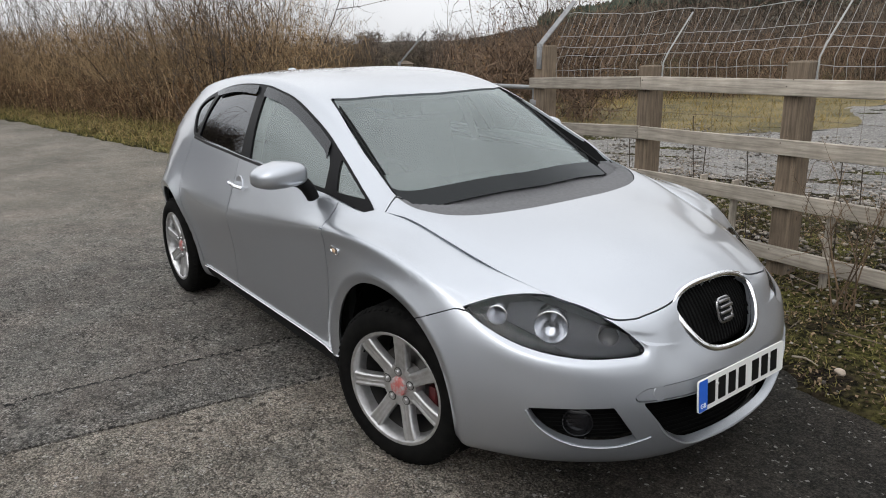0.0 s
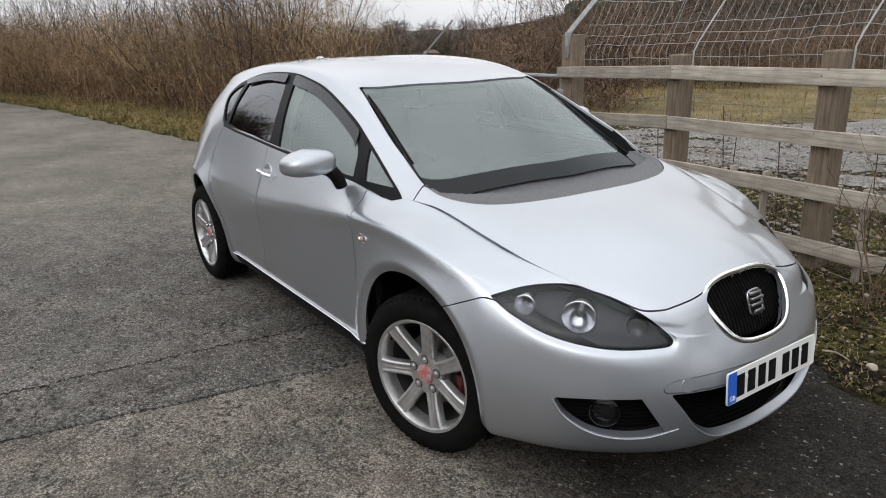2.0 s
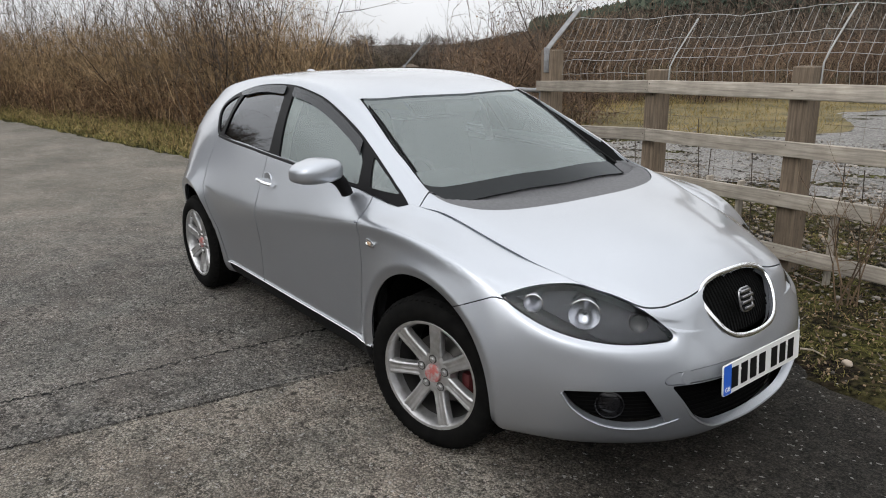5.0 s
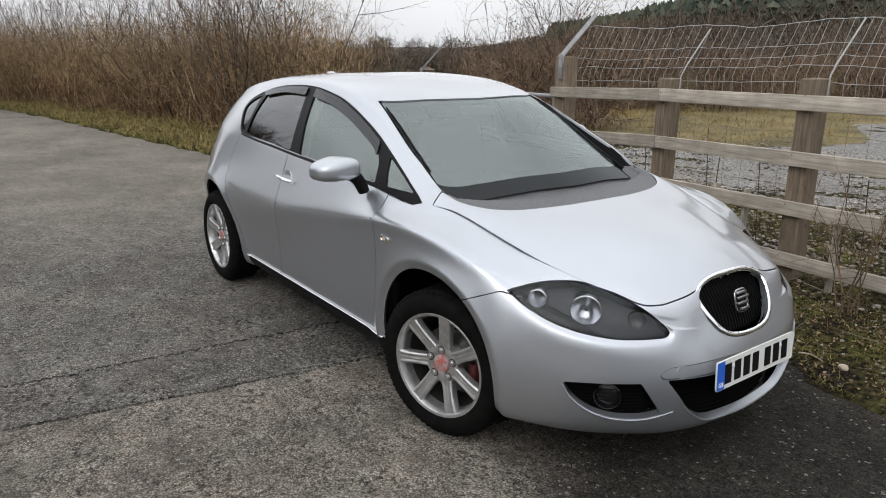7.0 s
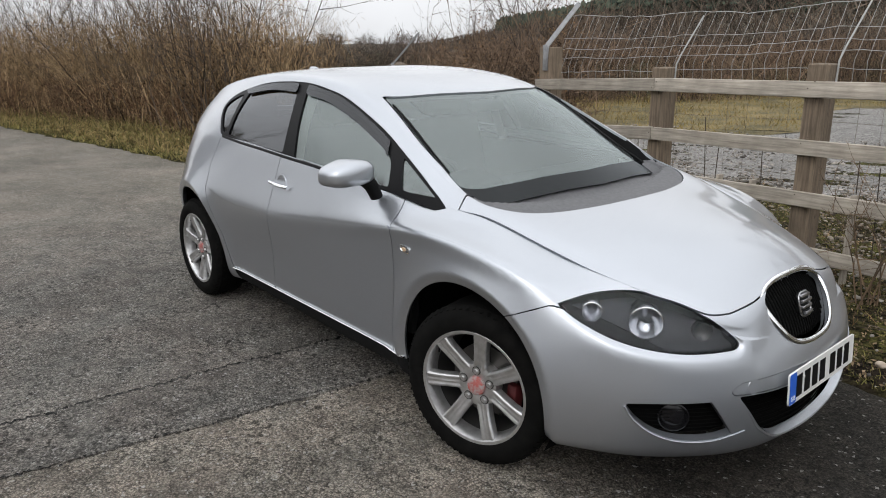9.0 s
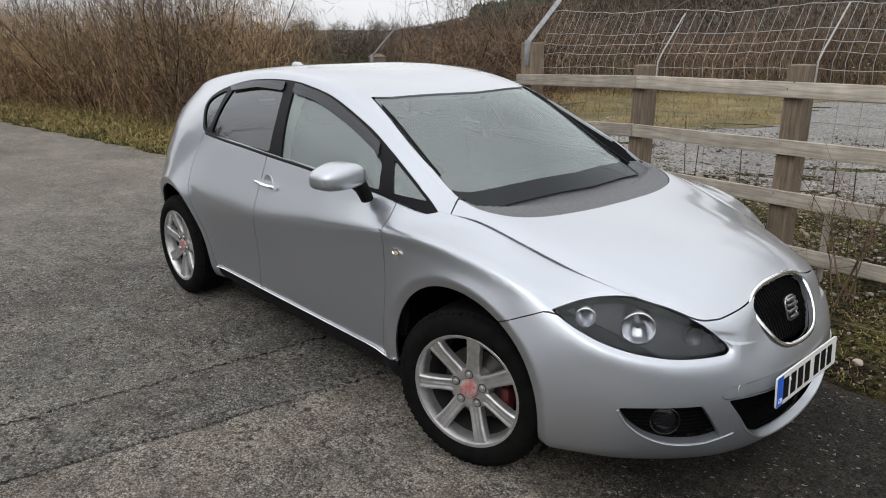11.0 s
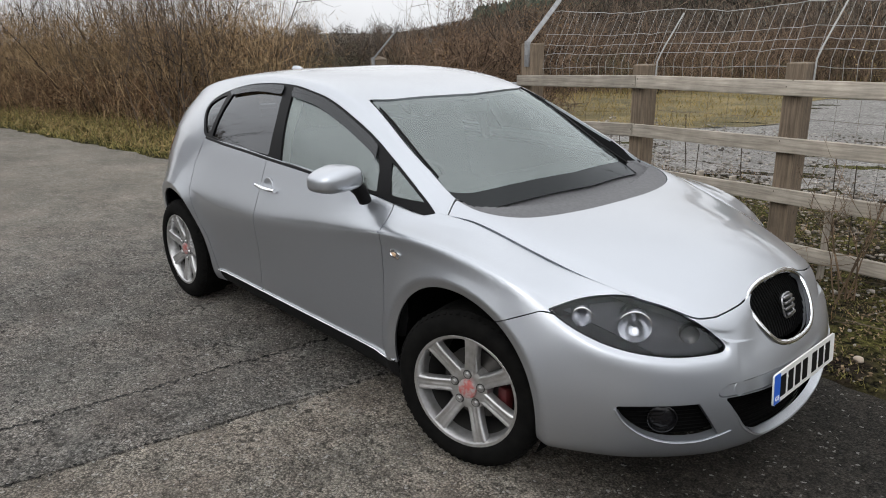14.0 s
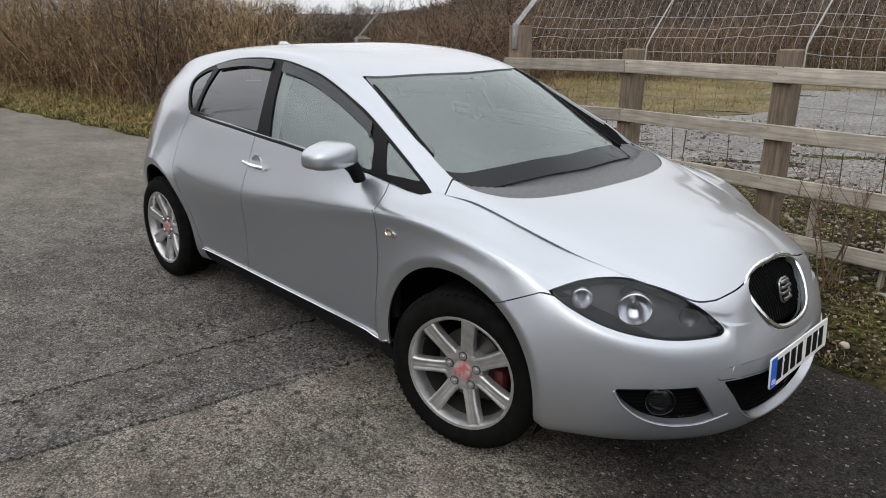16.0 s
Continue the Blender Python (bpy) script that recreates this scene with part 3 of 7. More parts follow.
def slab(poly, depth, to3d, bm=None):
    """A plate of that depth from a 2D outline; to3d maps (a, b, depth) to a place."""
    bm = bm or bmesh.new()
    front = [bm.verts.new(to3d(a, b, 0)) for a, b in poly]
    back_ = [bm.verts.new(to3d(a, b, depth)) for a, b in poly]
    bm.faces.new(front), bm.faces.new(back_[::-1])
    for i in range(len(poly)):
        j = (i + 1) % len(poly)
        bm.faces.new((front[i], front[j], back_[j], back_[i]))
    return bm


def rounded(w, h, r, n=5):
    """The outline of a rectangle with round corners."""
    out = []
    for cx, cy, a in ((w / 2 - r, h / 2 - r, 0), (-w / 2 + r, h / 2 - r, 90), (-w / 2 + r, -h / 2 + r, 180), (w / 2 - r, -h / 2 + r, 270)):
        out += [(cx + r * math.cos(radians(a + 90 * k / n)), cy + r * math.sin(radians(a + 90 * k / n))) for k in range(n + 1)]
    return out


def inset(poly, d):
    """Moves a closed outline inwards by d."""
    p = np.array(poly)
    e = np.roll(p, -1, 0) - np.roll(p, 1, 0)
    nrm = np.stack([-e[:, 1], e[:, 0]], 1)
    nrm /= np.linalg.norm(nrm, axis=1, keepdims=True) + 1e-12
    x, y = p[:, 0], p[:, 1]
    area = (x * np.roll(y, -1) - np.roll(x, -1) * y).sum()
    return p + nrm * d * (1 if area > 0 else -1)


# ---- the car ----
def polyline_at(points, value):
    """Reads (z, x) pairs as a line x(z)."""
    p = np.array(points)
    return np.interp(value, p[:, 0], p[:, 1])


GAP = 0.0022
WINDOW = curve2([(-0.238, 0.922), (-0.305, 0.964), (-0.412, 1.019), (-0.623, 1.121), (-0.817, 1.205), (-1.113, 1.307), (-1.31, 1.348), (-1.495, 1.370),
                 (-1.738, 1.370), (-1.971, 1.350), (-2.204, 1.301), (-2.325, 1.252), (-2.356, 1.197), (-2.300, 1.123), (-2.215, 1.060), (-1.95, 1.046),
                 (-1.684, 1.036), (-1.445, 1.024), (-1.132, 1.010), (-0.80, 0.989), (-0.50, 0.955), (-0.36, 0.925)], sharp=(0,))
FRONT_PANE = curve2([(-1.462, 1.340), (-1.30, 1.325), (-1.10, 1.278), (-0.90, 1.212), (-0.76, 1.150), (-0.672, 1.110), (-0.618, 1.060), (-0.578, 0.979), (-0.80, 0.994), (-1.08, 1.010), (-1.335, 1.026)], sharp=(0, 6, 7, 10))
REAR_PANE = curve2([(-2.085, 1.305), (-1.95, 1.335), (-1.74, 1.348), (-1.552, 1.345), (-1.492, 1.200), (-1.455, 1.037), (-1.70, 1.044), (-1.95, 1.054), (-2.135, 1.070), (-2.12, 1.19)], sharp=(0, 3, 5, 8))
QUARTER_PANE = curve2([(-2.150, 1.290), (-2.215, 1.278), (-2.315, 1.237), (-2.335, 1.195), (-2.285, 1.130), (-2.225, 1.080), (-2.175, 1.085), (-2.155, 1.20)], sharp=(0, 6))
CORNER_PANE = curve2([(-0.583, 1.093), (-0.455, 1.031), (-0.328, 0.966), (-0.498, 0.975)], sharp=(0, 2, 3))
SCREEN = curve2([(-0.79, -0.1), (-0.79, 0.0), (-0.815, 0.2), (-0.885, 0.42), (-0.955, 0.525), (-0.60, 0.598), (-0.38, 0.628), (-0.245, 0.638), (-0.195, 0.60), (-0.150, 0.50), (-0.082, 0.235), (-0.060, 0.0), (-0.060, -0.1)], sharp=(0, 4, 7, 12))
SCREEN_IN = curve2([(-0.80, -0.1), (-0.80, 0.0), (-0.825, 0.2), (-0.892, 0.41), (-0.945, 0.513), (-0.60, 0.588), (-0.44, 0.610), (-0.345, 0.605), (-0.292, 0.565), (-0.245, 0.475), (-0.182, 0.235), (-0.160, 0.0), (-0.160, -0.1)], sharp=(0, 4, 7, 12))
COWL_EDGE = [(0.104, -0.1), (0.104, 0.0), (0.090, 0.20), (0.045, 0.40), (-0.004, 0.52), (-0.065, 0.592), (-0.140, 0.632), (-0.238, 0.640)]
SHUT = [(-0.203, 0.718), (-0.150, 0.704), (-0.074, 0.684), (0.077, 0.658), (0.24, 0.630), (0.367, 0.600), (0.522, 0.541), (0.612, 0.490), (0.692, 0.446), (0.730, 0.394), (0.744, 0.350), (0.757, 0.270), (0.757, 0.205), (0.748, 0.10), (0.742, 0.0), (0.742, -0.1)]
BONNET = np.concatenate([curve2(COWL_EDGE, False), curve2(SHUT, False)])
GRILLE = curve2([(-0.05, 0.746), (0.0, 0.746), (0.09, 0.743), (0.163, 0.729), (0.210, 0.705), (0.219, 0.678), (0.200, 0.630), (0.158, 0.577), (0.10, 0.550), (0.0, 0.542), (-0.05, 0.542)], sharp=(0, 10))
INTAKE = curve2([(-0.05, 0.436), (0.0, 0.436), (0.25, 0.438), (0.432, 0.444), (0.393, 0.388), (0.332, 0.312), (0.235, 0.252), (0.10, 0.238), (0.0, 0.236), (-0.05, 0.236)], sharp=(0, 3, 9))
FOG = curve2([(0.089, 0.433), (-0.017, 0.437), (-0.186, 0.437), (-0.221, 0.384), (-0.266, 0.312), (-0.192, 0.298), (-0.089, 0.305), (-0.005, 0.335), (0.058, 0.383)], sharp=(0, 2, 4))
PLATE_PANEL = curve2([(-0.05, 0.487), (0.0, 0.487), (0.36, 0.488), (0.425, 0.482), (0.452, 0.462), (0.442, 0.448), (0.25, 0.442), (0.0, 0.440), (-0.05, 0.440)], sharp=(0, 5, 8))
ARCHES = ((-0.015, 0.345, 0.372), (-2.552, 0.335, 0.385))
FRONT_SHUT = [(0.20, -0.468), (0.31, -0.468), (0.58, -0.446), (0.80, -0.436), (0.85, -0.436), (0.90, -0.455), (0.955, -0.475), (1.1, -0.50)]
REAR_SHUT = [(0.20, -1.57), (0.29, -1.565), (0.46, -1.54), (0.72, -1.485), (0.90, -1.475), (1.0, -1.462), (1.1, -1.45)]
BACK_SHUT = [(0.20, -2.06), (0.35, -2.08), (0.50, -2.12), (0.62, -2.19), (0.75, -2.27), (0.90, -2.28), (1.0, -2.24), (1.1, -2.20)]


def arch_cut(sh, grow=0.0):
    f = np.full(len(sh.v), -1.0)
    for ax, az, r in ARCHES:
        f = np.maximum(f, r + grow - np.hypot(sh.v[:, 0] - ax, sh.v[:, 2] - az))
    return f


car = tagged(new("hatchback_car"), "silver five-door hatchback parked on the tarmac beside the verge", "car")
low = clip(LOW, arch_cut(LOW))


def lower_fields(sh):
    x, z = sh.v[:, 0], sh.v[:, 2]
    top = np.where(x > 0.66, 9.0, np.where(x > 0.343, 0.718 - (x - 0.343) * 0.25, 0.718 + (x - 0.343) * 0.44))
    return {
        "bumper": np.maximum(z - top, -x + 0.1),
        "wing": np.maximum.reduce([np.where(x > 0.1, top - z, -9.0), polyline_at(FRONT_SHUT, z) - x, 0.290 - z]),
        "front_door": np.maximum.reduce([x - polyline_at(FRONT_SHUT, z), polyline_at(REAR_SHUT, z) - x, 0.292 - z]),
        "rear_door": np.maximum.reduce([x - polyline_at(REAR_SHUT, z), polyline_at(BACK_SHUT, z) - x, 0.296 - z]),
        "quarter": np.maximum.reduce([x - polyline_at(BACK_SHUT, z), -z + 0.20, -2.98 - x]),
        "tail": x + 2.98,
        "sill": np.maximum.reduce([z - 0.294, x + 0.30, polyline_at(BACK_SHUT, z) - x]),
    }


def cut_panel(sh, key):
    return clip(sh, lower_fields(sh)[key] + GAP)


def cut_out(sh, view, poly, extra=0.0):
    return clip(sh, extra - outline(view(sh), poly))


def keep_in(sh, view, poly, extra=0.0):
    return clip(sh, outline(view(sh), poly) + extra)


# dark inner shell that closes the panel joints, put in for their shade
LOW_COARSE = shell_from_grid(spline_grid(LOWER, 6, 6, (True, True, False, False)))
inner = shifted(clip(LOW_COARSE, arch_cut(LOW_COARSE, 0.01)), -0.016)
hollow = cut_out(cut_out(inner, front_view, GRILLE), front_view, INTAKE)
hollow = clip(hollow, np.where(hollow.v[:, 0] > 0.2, -outline(corner_view(hollow), FOG), -1))
hollow = clip(hollow, np.where(hollow.v[:, 0] > 0.2, -outline(corner_view(hollow), LAMP), -1))
shell_object("inner_shell", both(hollow), UNDER, car, 0)

# front bumper with its openings
bumper = cut_panel(low, "bumper")
away = outline(plan_view(bumper), BONNET)  # its upper edge lies level with the bonnet
for i in np.nonzero((bumper.v[:, 0] > 0.5) & (bumper.v[:, 2] > 0.60) & (away < 0.06))[0]:
    hit = HOOD_TREE.ray_cast(Vector((bumper.v[i, 0], bumper.v[i, 1], 2)), Vector((0, 0, -1)))[0]
    if hit:
        share = min(1.0, max(0.0, 1 - away[i] / 0.06)) ** 2
        bumper.v[i, 2] += share * min(0.03, max(-0.01, hit.z - 0.0015 - bumper.v[i, 2]))
bumper = renormalled(bumper)
ahead = lambda s, f: np.where(s.v[:, 0] > 0.2, f, -1.0)
for view, poly in ((corner_view, LAMP), (corner_view, FOG), (front_view, GRILLE), (front_view, INTAKE)):
    bumper = clip(bumper, ahead(bumper, GAP * (poly is LAMP) - outline(view(bumper), poly)))
bumper = clip(bumper, np.where(bumper.v[:, 2] > 0.62, GAP * 0.8 - outline(plan_view(bumper), BONNET), -1.0))
rest = clip(bumper, ahead(bumper, 0.0015 - outline(front_view(bumper), PLATE_PANEL)))
panel = clip(bumper, np.where(bumper.v[:, 0] > 0.2, outline(front_view(bumper), PLATE_PANEL) + 0.0015, 1.0))
front_bumper = shell_object("front_bumper", both(rest), SILVER, car, 0.03)
shell_object("plate_panel", shifted(both(panel), -0.004), SILVER, front_bumper, 0.004)

def wing_lift(x, w):
    """How far the wing's inner edge rises to lie flush with the bonnet."""
    much = np.interp(x, (-0.36, -0.25, -0.10, 0.0, 0.10, 0.45, 0.60), (0, 0.0105, 0.010, 0.004, 0.0005, 0.0025, 0))
    line = np.interp(x, [p[0] for p in SHUT[:9]], [p[1] for p in SHUT[:9]])
    out = np.clip((w - line) / 0.055, 0, 1)
    return much * (1 - out * out * (3 - 2 * out))


def raised(sh):
    x, w, e = sh.v[:, 0], np.abs(sh.v[:, 1]), 0.002
    lift = np.where(sh.v[:, 2] > 0.70, wing_lift(x, w), 0)
    sh.n[:, 0] -= sh.n[:, 2] * (wing_lift(x + e, w) - wing_lift(x - e, w)) / (2 * e)
    sh.n[:, 1] -= sh.n[:, 2] * (wing_lift(x, w + e) - wing_lift(x, w - e)) / (2 * e) * np.sign(sh.v[:, 1])
    sh.n /= np.linalg.norm(sh.n, axis=1)[:, None]
    sh.v[:, 2] += lift
    return sh


for side, turn in (("right", lambda s: s), ("left", mirrored)):
    wing = raised(cut_panel(low, "wing"))
    wing = clip(wing, ahead(wing, GAP - outline(corner_view(wing), LAMP)))
    shell_object("front_wing", turn(wing), SILVER, car, 0.014)
    shell_object("front_door", turn(cut_out(cut_panel(low, "front_door"), side_view, WINDOW, -0.005)), SILVER, car, 0.014)
    shell_object("rear_door", turn(cut_out(cut_panel(low, "rear_door"), side_view, WINDOW, -0.005)), SILVER, car, 0.014)
    shell_object("rear_quarter", turn(cut_panel(low, "quarter")), SILVER, car, 0.014)
    # body-coloured sill drawn in black plastic to put its shade into the colour
    skirt = cut_panel(low, "sill")
    shell_object("side_sill", turn(skirt), TRIM, car, 0.014, "sill, black in place of the shade under the doors")
shell_object("tail_panel", both(cut_panel(low, "tail")), SILVER, car, 0.014)

# bonnet, cowl
bonnet = clip(HOOD, outline(plan_view(HOOD), BONNET) + GAP)
bonnet = clip(bonnet, np.where(bonnet.v[:, 0] > 0.6, GAP - outline(front_view(bonnet), GRILLE), -1.0))
shell_object("bonnet", both(bonnet), SILVER, car, 0.014)
# dark sheet put below the bonnet for the shade in its gaps
under = clip(HOOD, outline(plan_view(HOOD), inset(BONNET, -0.02)))
under = clip(under, np.where(under.v[:, 0] > 0.6, -outline(front_view(under), GRILLE), -1.0))
shell_object("bonnet_gap_shade", shifted(both(under), -0.014), UNDER, car, 0)
# roof and pillars
up = UP
REAR_SCREEN = curve2([(-0.1, 1.125), (0.0, 1.125), (0.30, 1.12), (0.42, 1.125), (0.40, 1.19), (0.34, 1.225), (0.0, 1.238), (-0.1, 1.238)], sharp=(0, 7))
is_tail = lambda s, f, other: np.where(s.v[:, 0] < -2.95, f, other)
frame_ = clip(up, -outline(side_view(up), WINDOW))
frame_ = clip(frame_, np.where(frame_.v[:, 0] > -1.05, -outline(plan_view(frame_), SCREEN), -1.0))
frame_ = clip(frame_, is_tail(frame_, -outline(front_view(frame_), REAR_SCREEN), -1.0))
frame_ = clip(frame_, np.where(frame_.v[:, 0] > -0.5, frame_.v[:, 0] + 0.199 + (0.733 - np.abs(frame_.v[:, 1])) * 0.48, -1.0))
frame_ = clip(frame_, np.where((frame_.v[:, 0] > -0.6) & (np.abs(frame_.v[:, 1]) < 0.58), 1.0, -1.0))
flush = np.clip((frame_.v[:, 0] + 0.44) / 0.19, 0, 1) ** 2  # the pillar's foot runs flush into the bonnet's corner
for i in np.nonzero(flush > 0)[0]:
    hit, way, _, _ = HOOD_TREE.ray_cast(Vector((frame_.v[i, 0], frame_.v[i, 1], 2)), Vector((0, 0, -1)))
    if hit and frame_.v[i, 1] > -0.738:
        frame_.v[i, 2] += (hit.z - frame_.v[i, 2]) * flush[i]
        turned = frame_.n[i] * (1 - flush[i]) + np.array(way if way.z > 0 else -way) * flush[i]
        frame_.n[i] = turned / np.linalg.norm(turned)
roof = shell_object("roof", both(frame_), SILVER, car, 0.012)

# headlining under the roof
lining = clip(frame_, 1.12 - frame_.v[:, 2])
shell_object("headlining", shifted(both(lining), -0.03), LINING, car, 0)

# side windows: black frames, panes, smoked wind deflectors
band = keep_in(up, side_view, WINDOW, 0.001)
for poly in (FRONT_PANE, REAR_PANE, QUARTER_PANE, CORNER_PANE):
    band = cut_out(band, side_view, poly)
FRONT_SHADE = curve2([(-1.462, 1.362), (-1.31, 1.342), (-1.113, 1.300), (-0.817, 1.198), (-0.70, 1.148), (-0.640, 1.065), (-0.690, 1.108), (-0.835, 1.166), (-1.036, 1.234), (-1.244, 1.288), (-1.448, 1.314)], sharp=(0, 4, 5, 10))
REAR_SHADE = curve2([(-2.13, 1.315), (-1.95, 1.347), (-1.738, 1.362), (-1.55, 1.362), (-1.535, 1.320), (-1.80, 1.322), (-2.085, 1.290)], sharp=(0, 3, 4, 6))
for turn in (lambda s: s, mirrored):
    frames = shell_object("window_frame", turn(shifted(band, -0.002)), BLACK, car, 0.012, "black window surround")
    for name, poly, mat in (("front_window", FRONT_PANE, DOOR_GLASS), ("rear_window", REAR_PANE, PRIVACY), ("quarter_window", QUARTER_PANE, PRIVACY), ("corner_window", CORNER_PANE, DOOR_GLASS)):
        pane = shell_object(name, turn(shifted(keep_in(up, side_view, poly, -0.004), -0.009)), mat, car, 0)
        pane.visible_shadow = False
    for poly in (FRONT_SHADE, REAR_SHADE):
        shell_object("wind_deflector", turn(shifted(keep_in(keep_in(up, side_view, WINDOW, 0.010), side_view, poly), 0.007)), SMOKED, car, 0.006, "smoked acrylic wind deflector")

# windscreen: sunk between the pillars, deeper towards its foot
def sink(sh):
    d = 0.006 + 0.060 * np.clip((1.31 - sh.v[:, 2]) / 0.34, 0, 1) * np.clip((np.abs(sh.v[:, 1]) - 0.2) / 0.40, 0, 1) ** 1.3
    return Shell(sh.v - sh.n * d[:, None], sh.n, sh.f)


front_up = clip(up, -1.05 - up.v[:, 0])
screen = keep_in(front_up, plan_view, SCREEN_IN)
edge = cut_out(keep_in(front_up, plan_view, SCREEN), plan_view, SCREEN_IN)
windscreen = shell_object("windscreen", sink(both(screen)), SCREEN_GLASS, car, 0)
windscreen.visible_shadow = False
shell_object("screen_border", sink(both(edge)), FRIT_GLASS, windscreen, 0, "black printed band round the windscreen")
# black cheek from the glass up to the pillar
whole = keep_in(front_up, plan_view, SCREEN)
edges = np.concatenate([whole.f[:, [0, 1]], whole.f[:, [1, 2]], whole.f[:, [2, 0]]])
_, where, count = np.unique(np.sort(edges, 1), axis=0, return_index=True, return_counts=True)
deep = sink(whole)
v, f = [], []
crest = whole.v.copy()  # its upper edge follows the pillar's foot down to the bonnet
for i in np.nonzero(crest[:, 0] > -0.44)[0]:
    hit = HOOD_TREE.ray_cast(Vector((crest[i, 0], crest[i, 1], 2)), Vector((0, 0, -1)))[0]
    if hit:
        crest[i, 2] += (hit.z - 0.003 - crest[i, 2]) * min(1.0, (crest[i, 0] + 0.44) / 0.19) ** 2
    crest[i, 2] = max(crest[i, 2], deep.v[i, 2])
for a, b in edges[where[count == 1]]:
    if abs(whole.v[a][1]) > 0.50 and -0.97 < whole.v[a][0] < -0.225 and abs(whole.v[b][1]) > 0.50:
        n = len(v)
        v += [tuple(crest[a]), tuple(crest[b]), tuple(deep.v[b]), tuple(deep.v[a])]
        f.append((n, n + 1, n + 2, n + 3))
for flip in (1, -1):
    me = bpy.data.meshes.new("screen_cheek")
    me.from_pydata([(a, b * flip, c) for a, b, c in v], [], f)
    me.materials.append(TRIM)
    cheek = new("screen_cheek", me)
    cheek.parent = windscreen

whole_up = both(sink(front_up))
GLASS_TREE = BVHTree.FromPolygons([tuple(p) for p in whole_up.v], [tuple(int(i) for i in t) for t in whole_up.f])
body_now = both(low)
LOW_TREE = BVHTree.FromPolygons([tuple(p) for p in body_now.v], [tuple(int(i) for i in t) for t in body_now.f])


# cowl: flush with the bonnet's rear edge, rising or falling to the foot of the glass
COWL_LINE = curve2(COWL_EDGE, False)
COWL_FINE = np.concatenate([a + (b - a) * np.linspace(0, 1, 12)[:, None] for a, b in zip(COWL_LINE, COWL_LINE[1:])])
COWL_AREA = np.concatenate([COWL_LINE, [(-0.30, 0.630), (-0.27, 0.57), (-0.225, 0.48), (-0.15, 0.235), (-0.13, 0.0), (-0.13, -0.1)]])
cowl = clip(HOOD, outline(plan_view(HOOD), COWL_AREA) + 0.002)
flat = []
for (x, y, z), q in zip(cowl.v, plan_view(cowl)):
    near = np.sqrt(((COWL_FINE - q) ** 2).sum(1).min())
    under = GLASS_TREE.ray_cast(Vector((x, y, 2)), Vector((0, 0, -1)))[0]
    t = min(1.0, near / 0.09) ** 1.3 if under else 0.0
    flat.append((x, y, (1 - t) * (z - 0.004) + t * ((under.z if under else z) - 0.012)))
cowl = Shell(np.array(flat), cowl.n, cowl.f)
shell_object("cowl_panel", both(cowl), COWL, car, 0.01, "matt grey plastic cowl below the windscreen")


def on_screen(x, y, lift):
    place, normal, _, _ = GLASS_TREE.ray_cast(Vector((x, y, 2)), Vector((0, 0, -1)))
    return place + Vector((0.5, 0, 0.86)) * lift


def on_flank(x, z, lift=0.0, side=-1):
    place, normal, _, _ = LOW_TREE.ray_cast(Vector((x, side * 2, z)), Vector((0, -side, 0)))
    return place + Vector((0, side * lift, 0)), normal


def on_front(y, z, lift=0.0):
    place, normal, _, _ = NOSE_TREE.ray_cast(Vector((2, y, z)), Vector((-1, 0, 0)))
    return (place + Vector((lift, 0, 0)) if place else None)


nose = both(LOW)
NOSE_TREE = BVHTree.FromPolygons([tuple(p) for p in nose.v], [tuple(int(i) for i in t) for t in nose.f])

# wipers parked upright along the pillars
for side in (-1, 1):
    wiper = tube([on_screen(-0.28 - 0.09 * k, side * (0.605 - 0.0105 * k), 0.008) for k in range(7)], 0.0045, 6, flat=0.7)
    wiper_ob = part("wiper", wiper, TRIM, car, "black wiper parked along the pillar")
    part("wiper_blade", tube([on_screen(-0.42 - 0.075 * k, side * (0.575 - 0.0085 * k), 0.006) for k in range(7)], 0.004, 6), TRIM, wiper_ob)

# door shut line through the frames, black mouldings below the side windows
for side in (-1, 1):
    pts = []
    for k in range(30):
        x = -0.36 - k * 1.84 / 29
        zb = np.interp(-x, (0.354, 0.50, 0.80, 1.132, 1.445, 1.684, 1.95, 2.215), (0.934, 0.962, 0.990, 1.010, 1.024, 1.036, 1.046, 1.060))
        pts.append((x, zb))
    line = []
    for x, zb in pts:
        place, normal, _, _ = LOW_TREE.ray_cast(Vector((x, side * 2, zb - 0.008)), Vector((0, -side, 0)))
        if place:
            line.append(place + Vector((0, -side * 0.002, 0.003)))
    part("belt_moulding", tube(line, 0.008, 6), BLACK, car, "black moulding under the side windows")

# ---- front: lamps, grille, intakes, plate ----
def lens_pose(u, z, depth=0.05):
    """A place behind the lamp's cover, and the way it faces (right side)."""
    way = Vector((0.70711, -0.70711, 0))
    start = Vector((0.0, 0.0, z)) + Vector((-0.70711, -0.70711, 0)) * u + way * 2
    place, _, _, _ = NOSE_TREE.ray_cast(start, -way)
    return place - way * depth


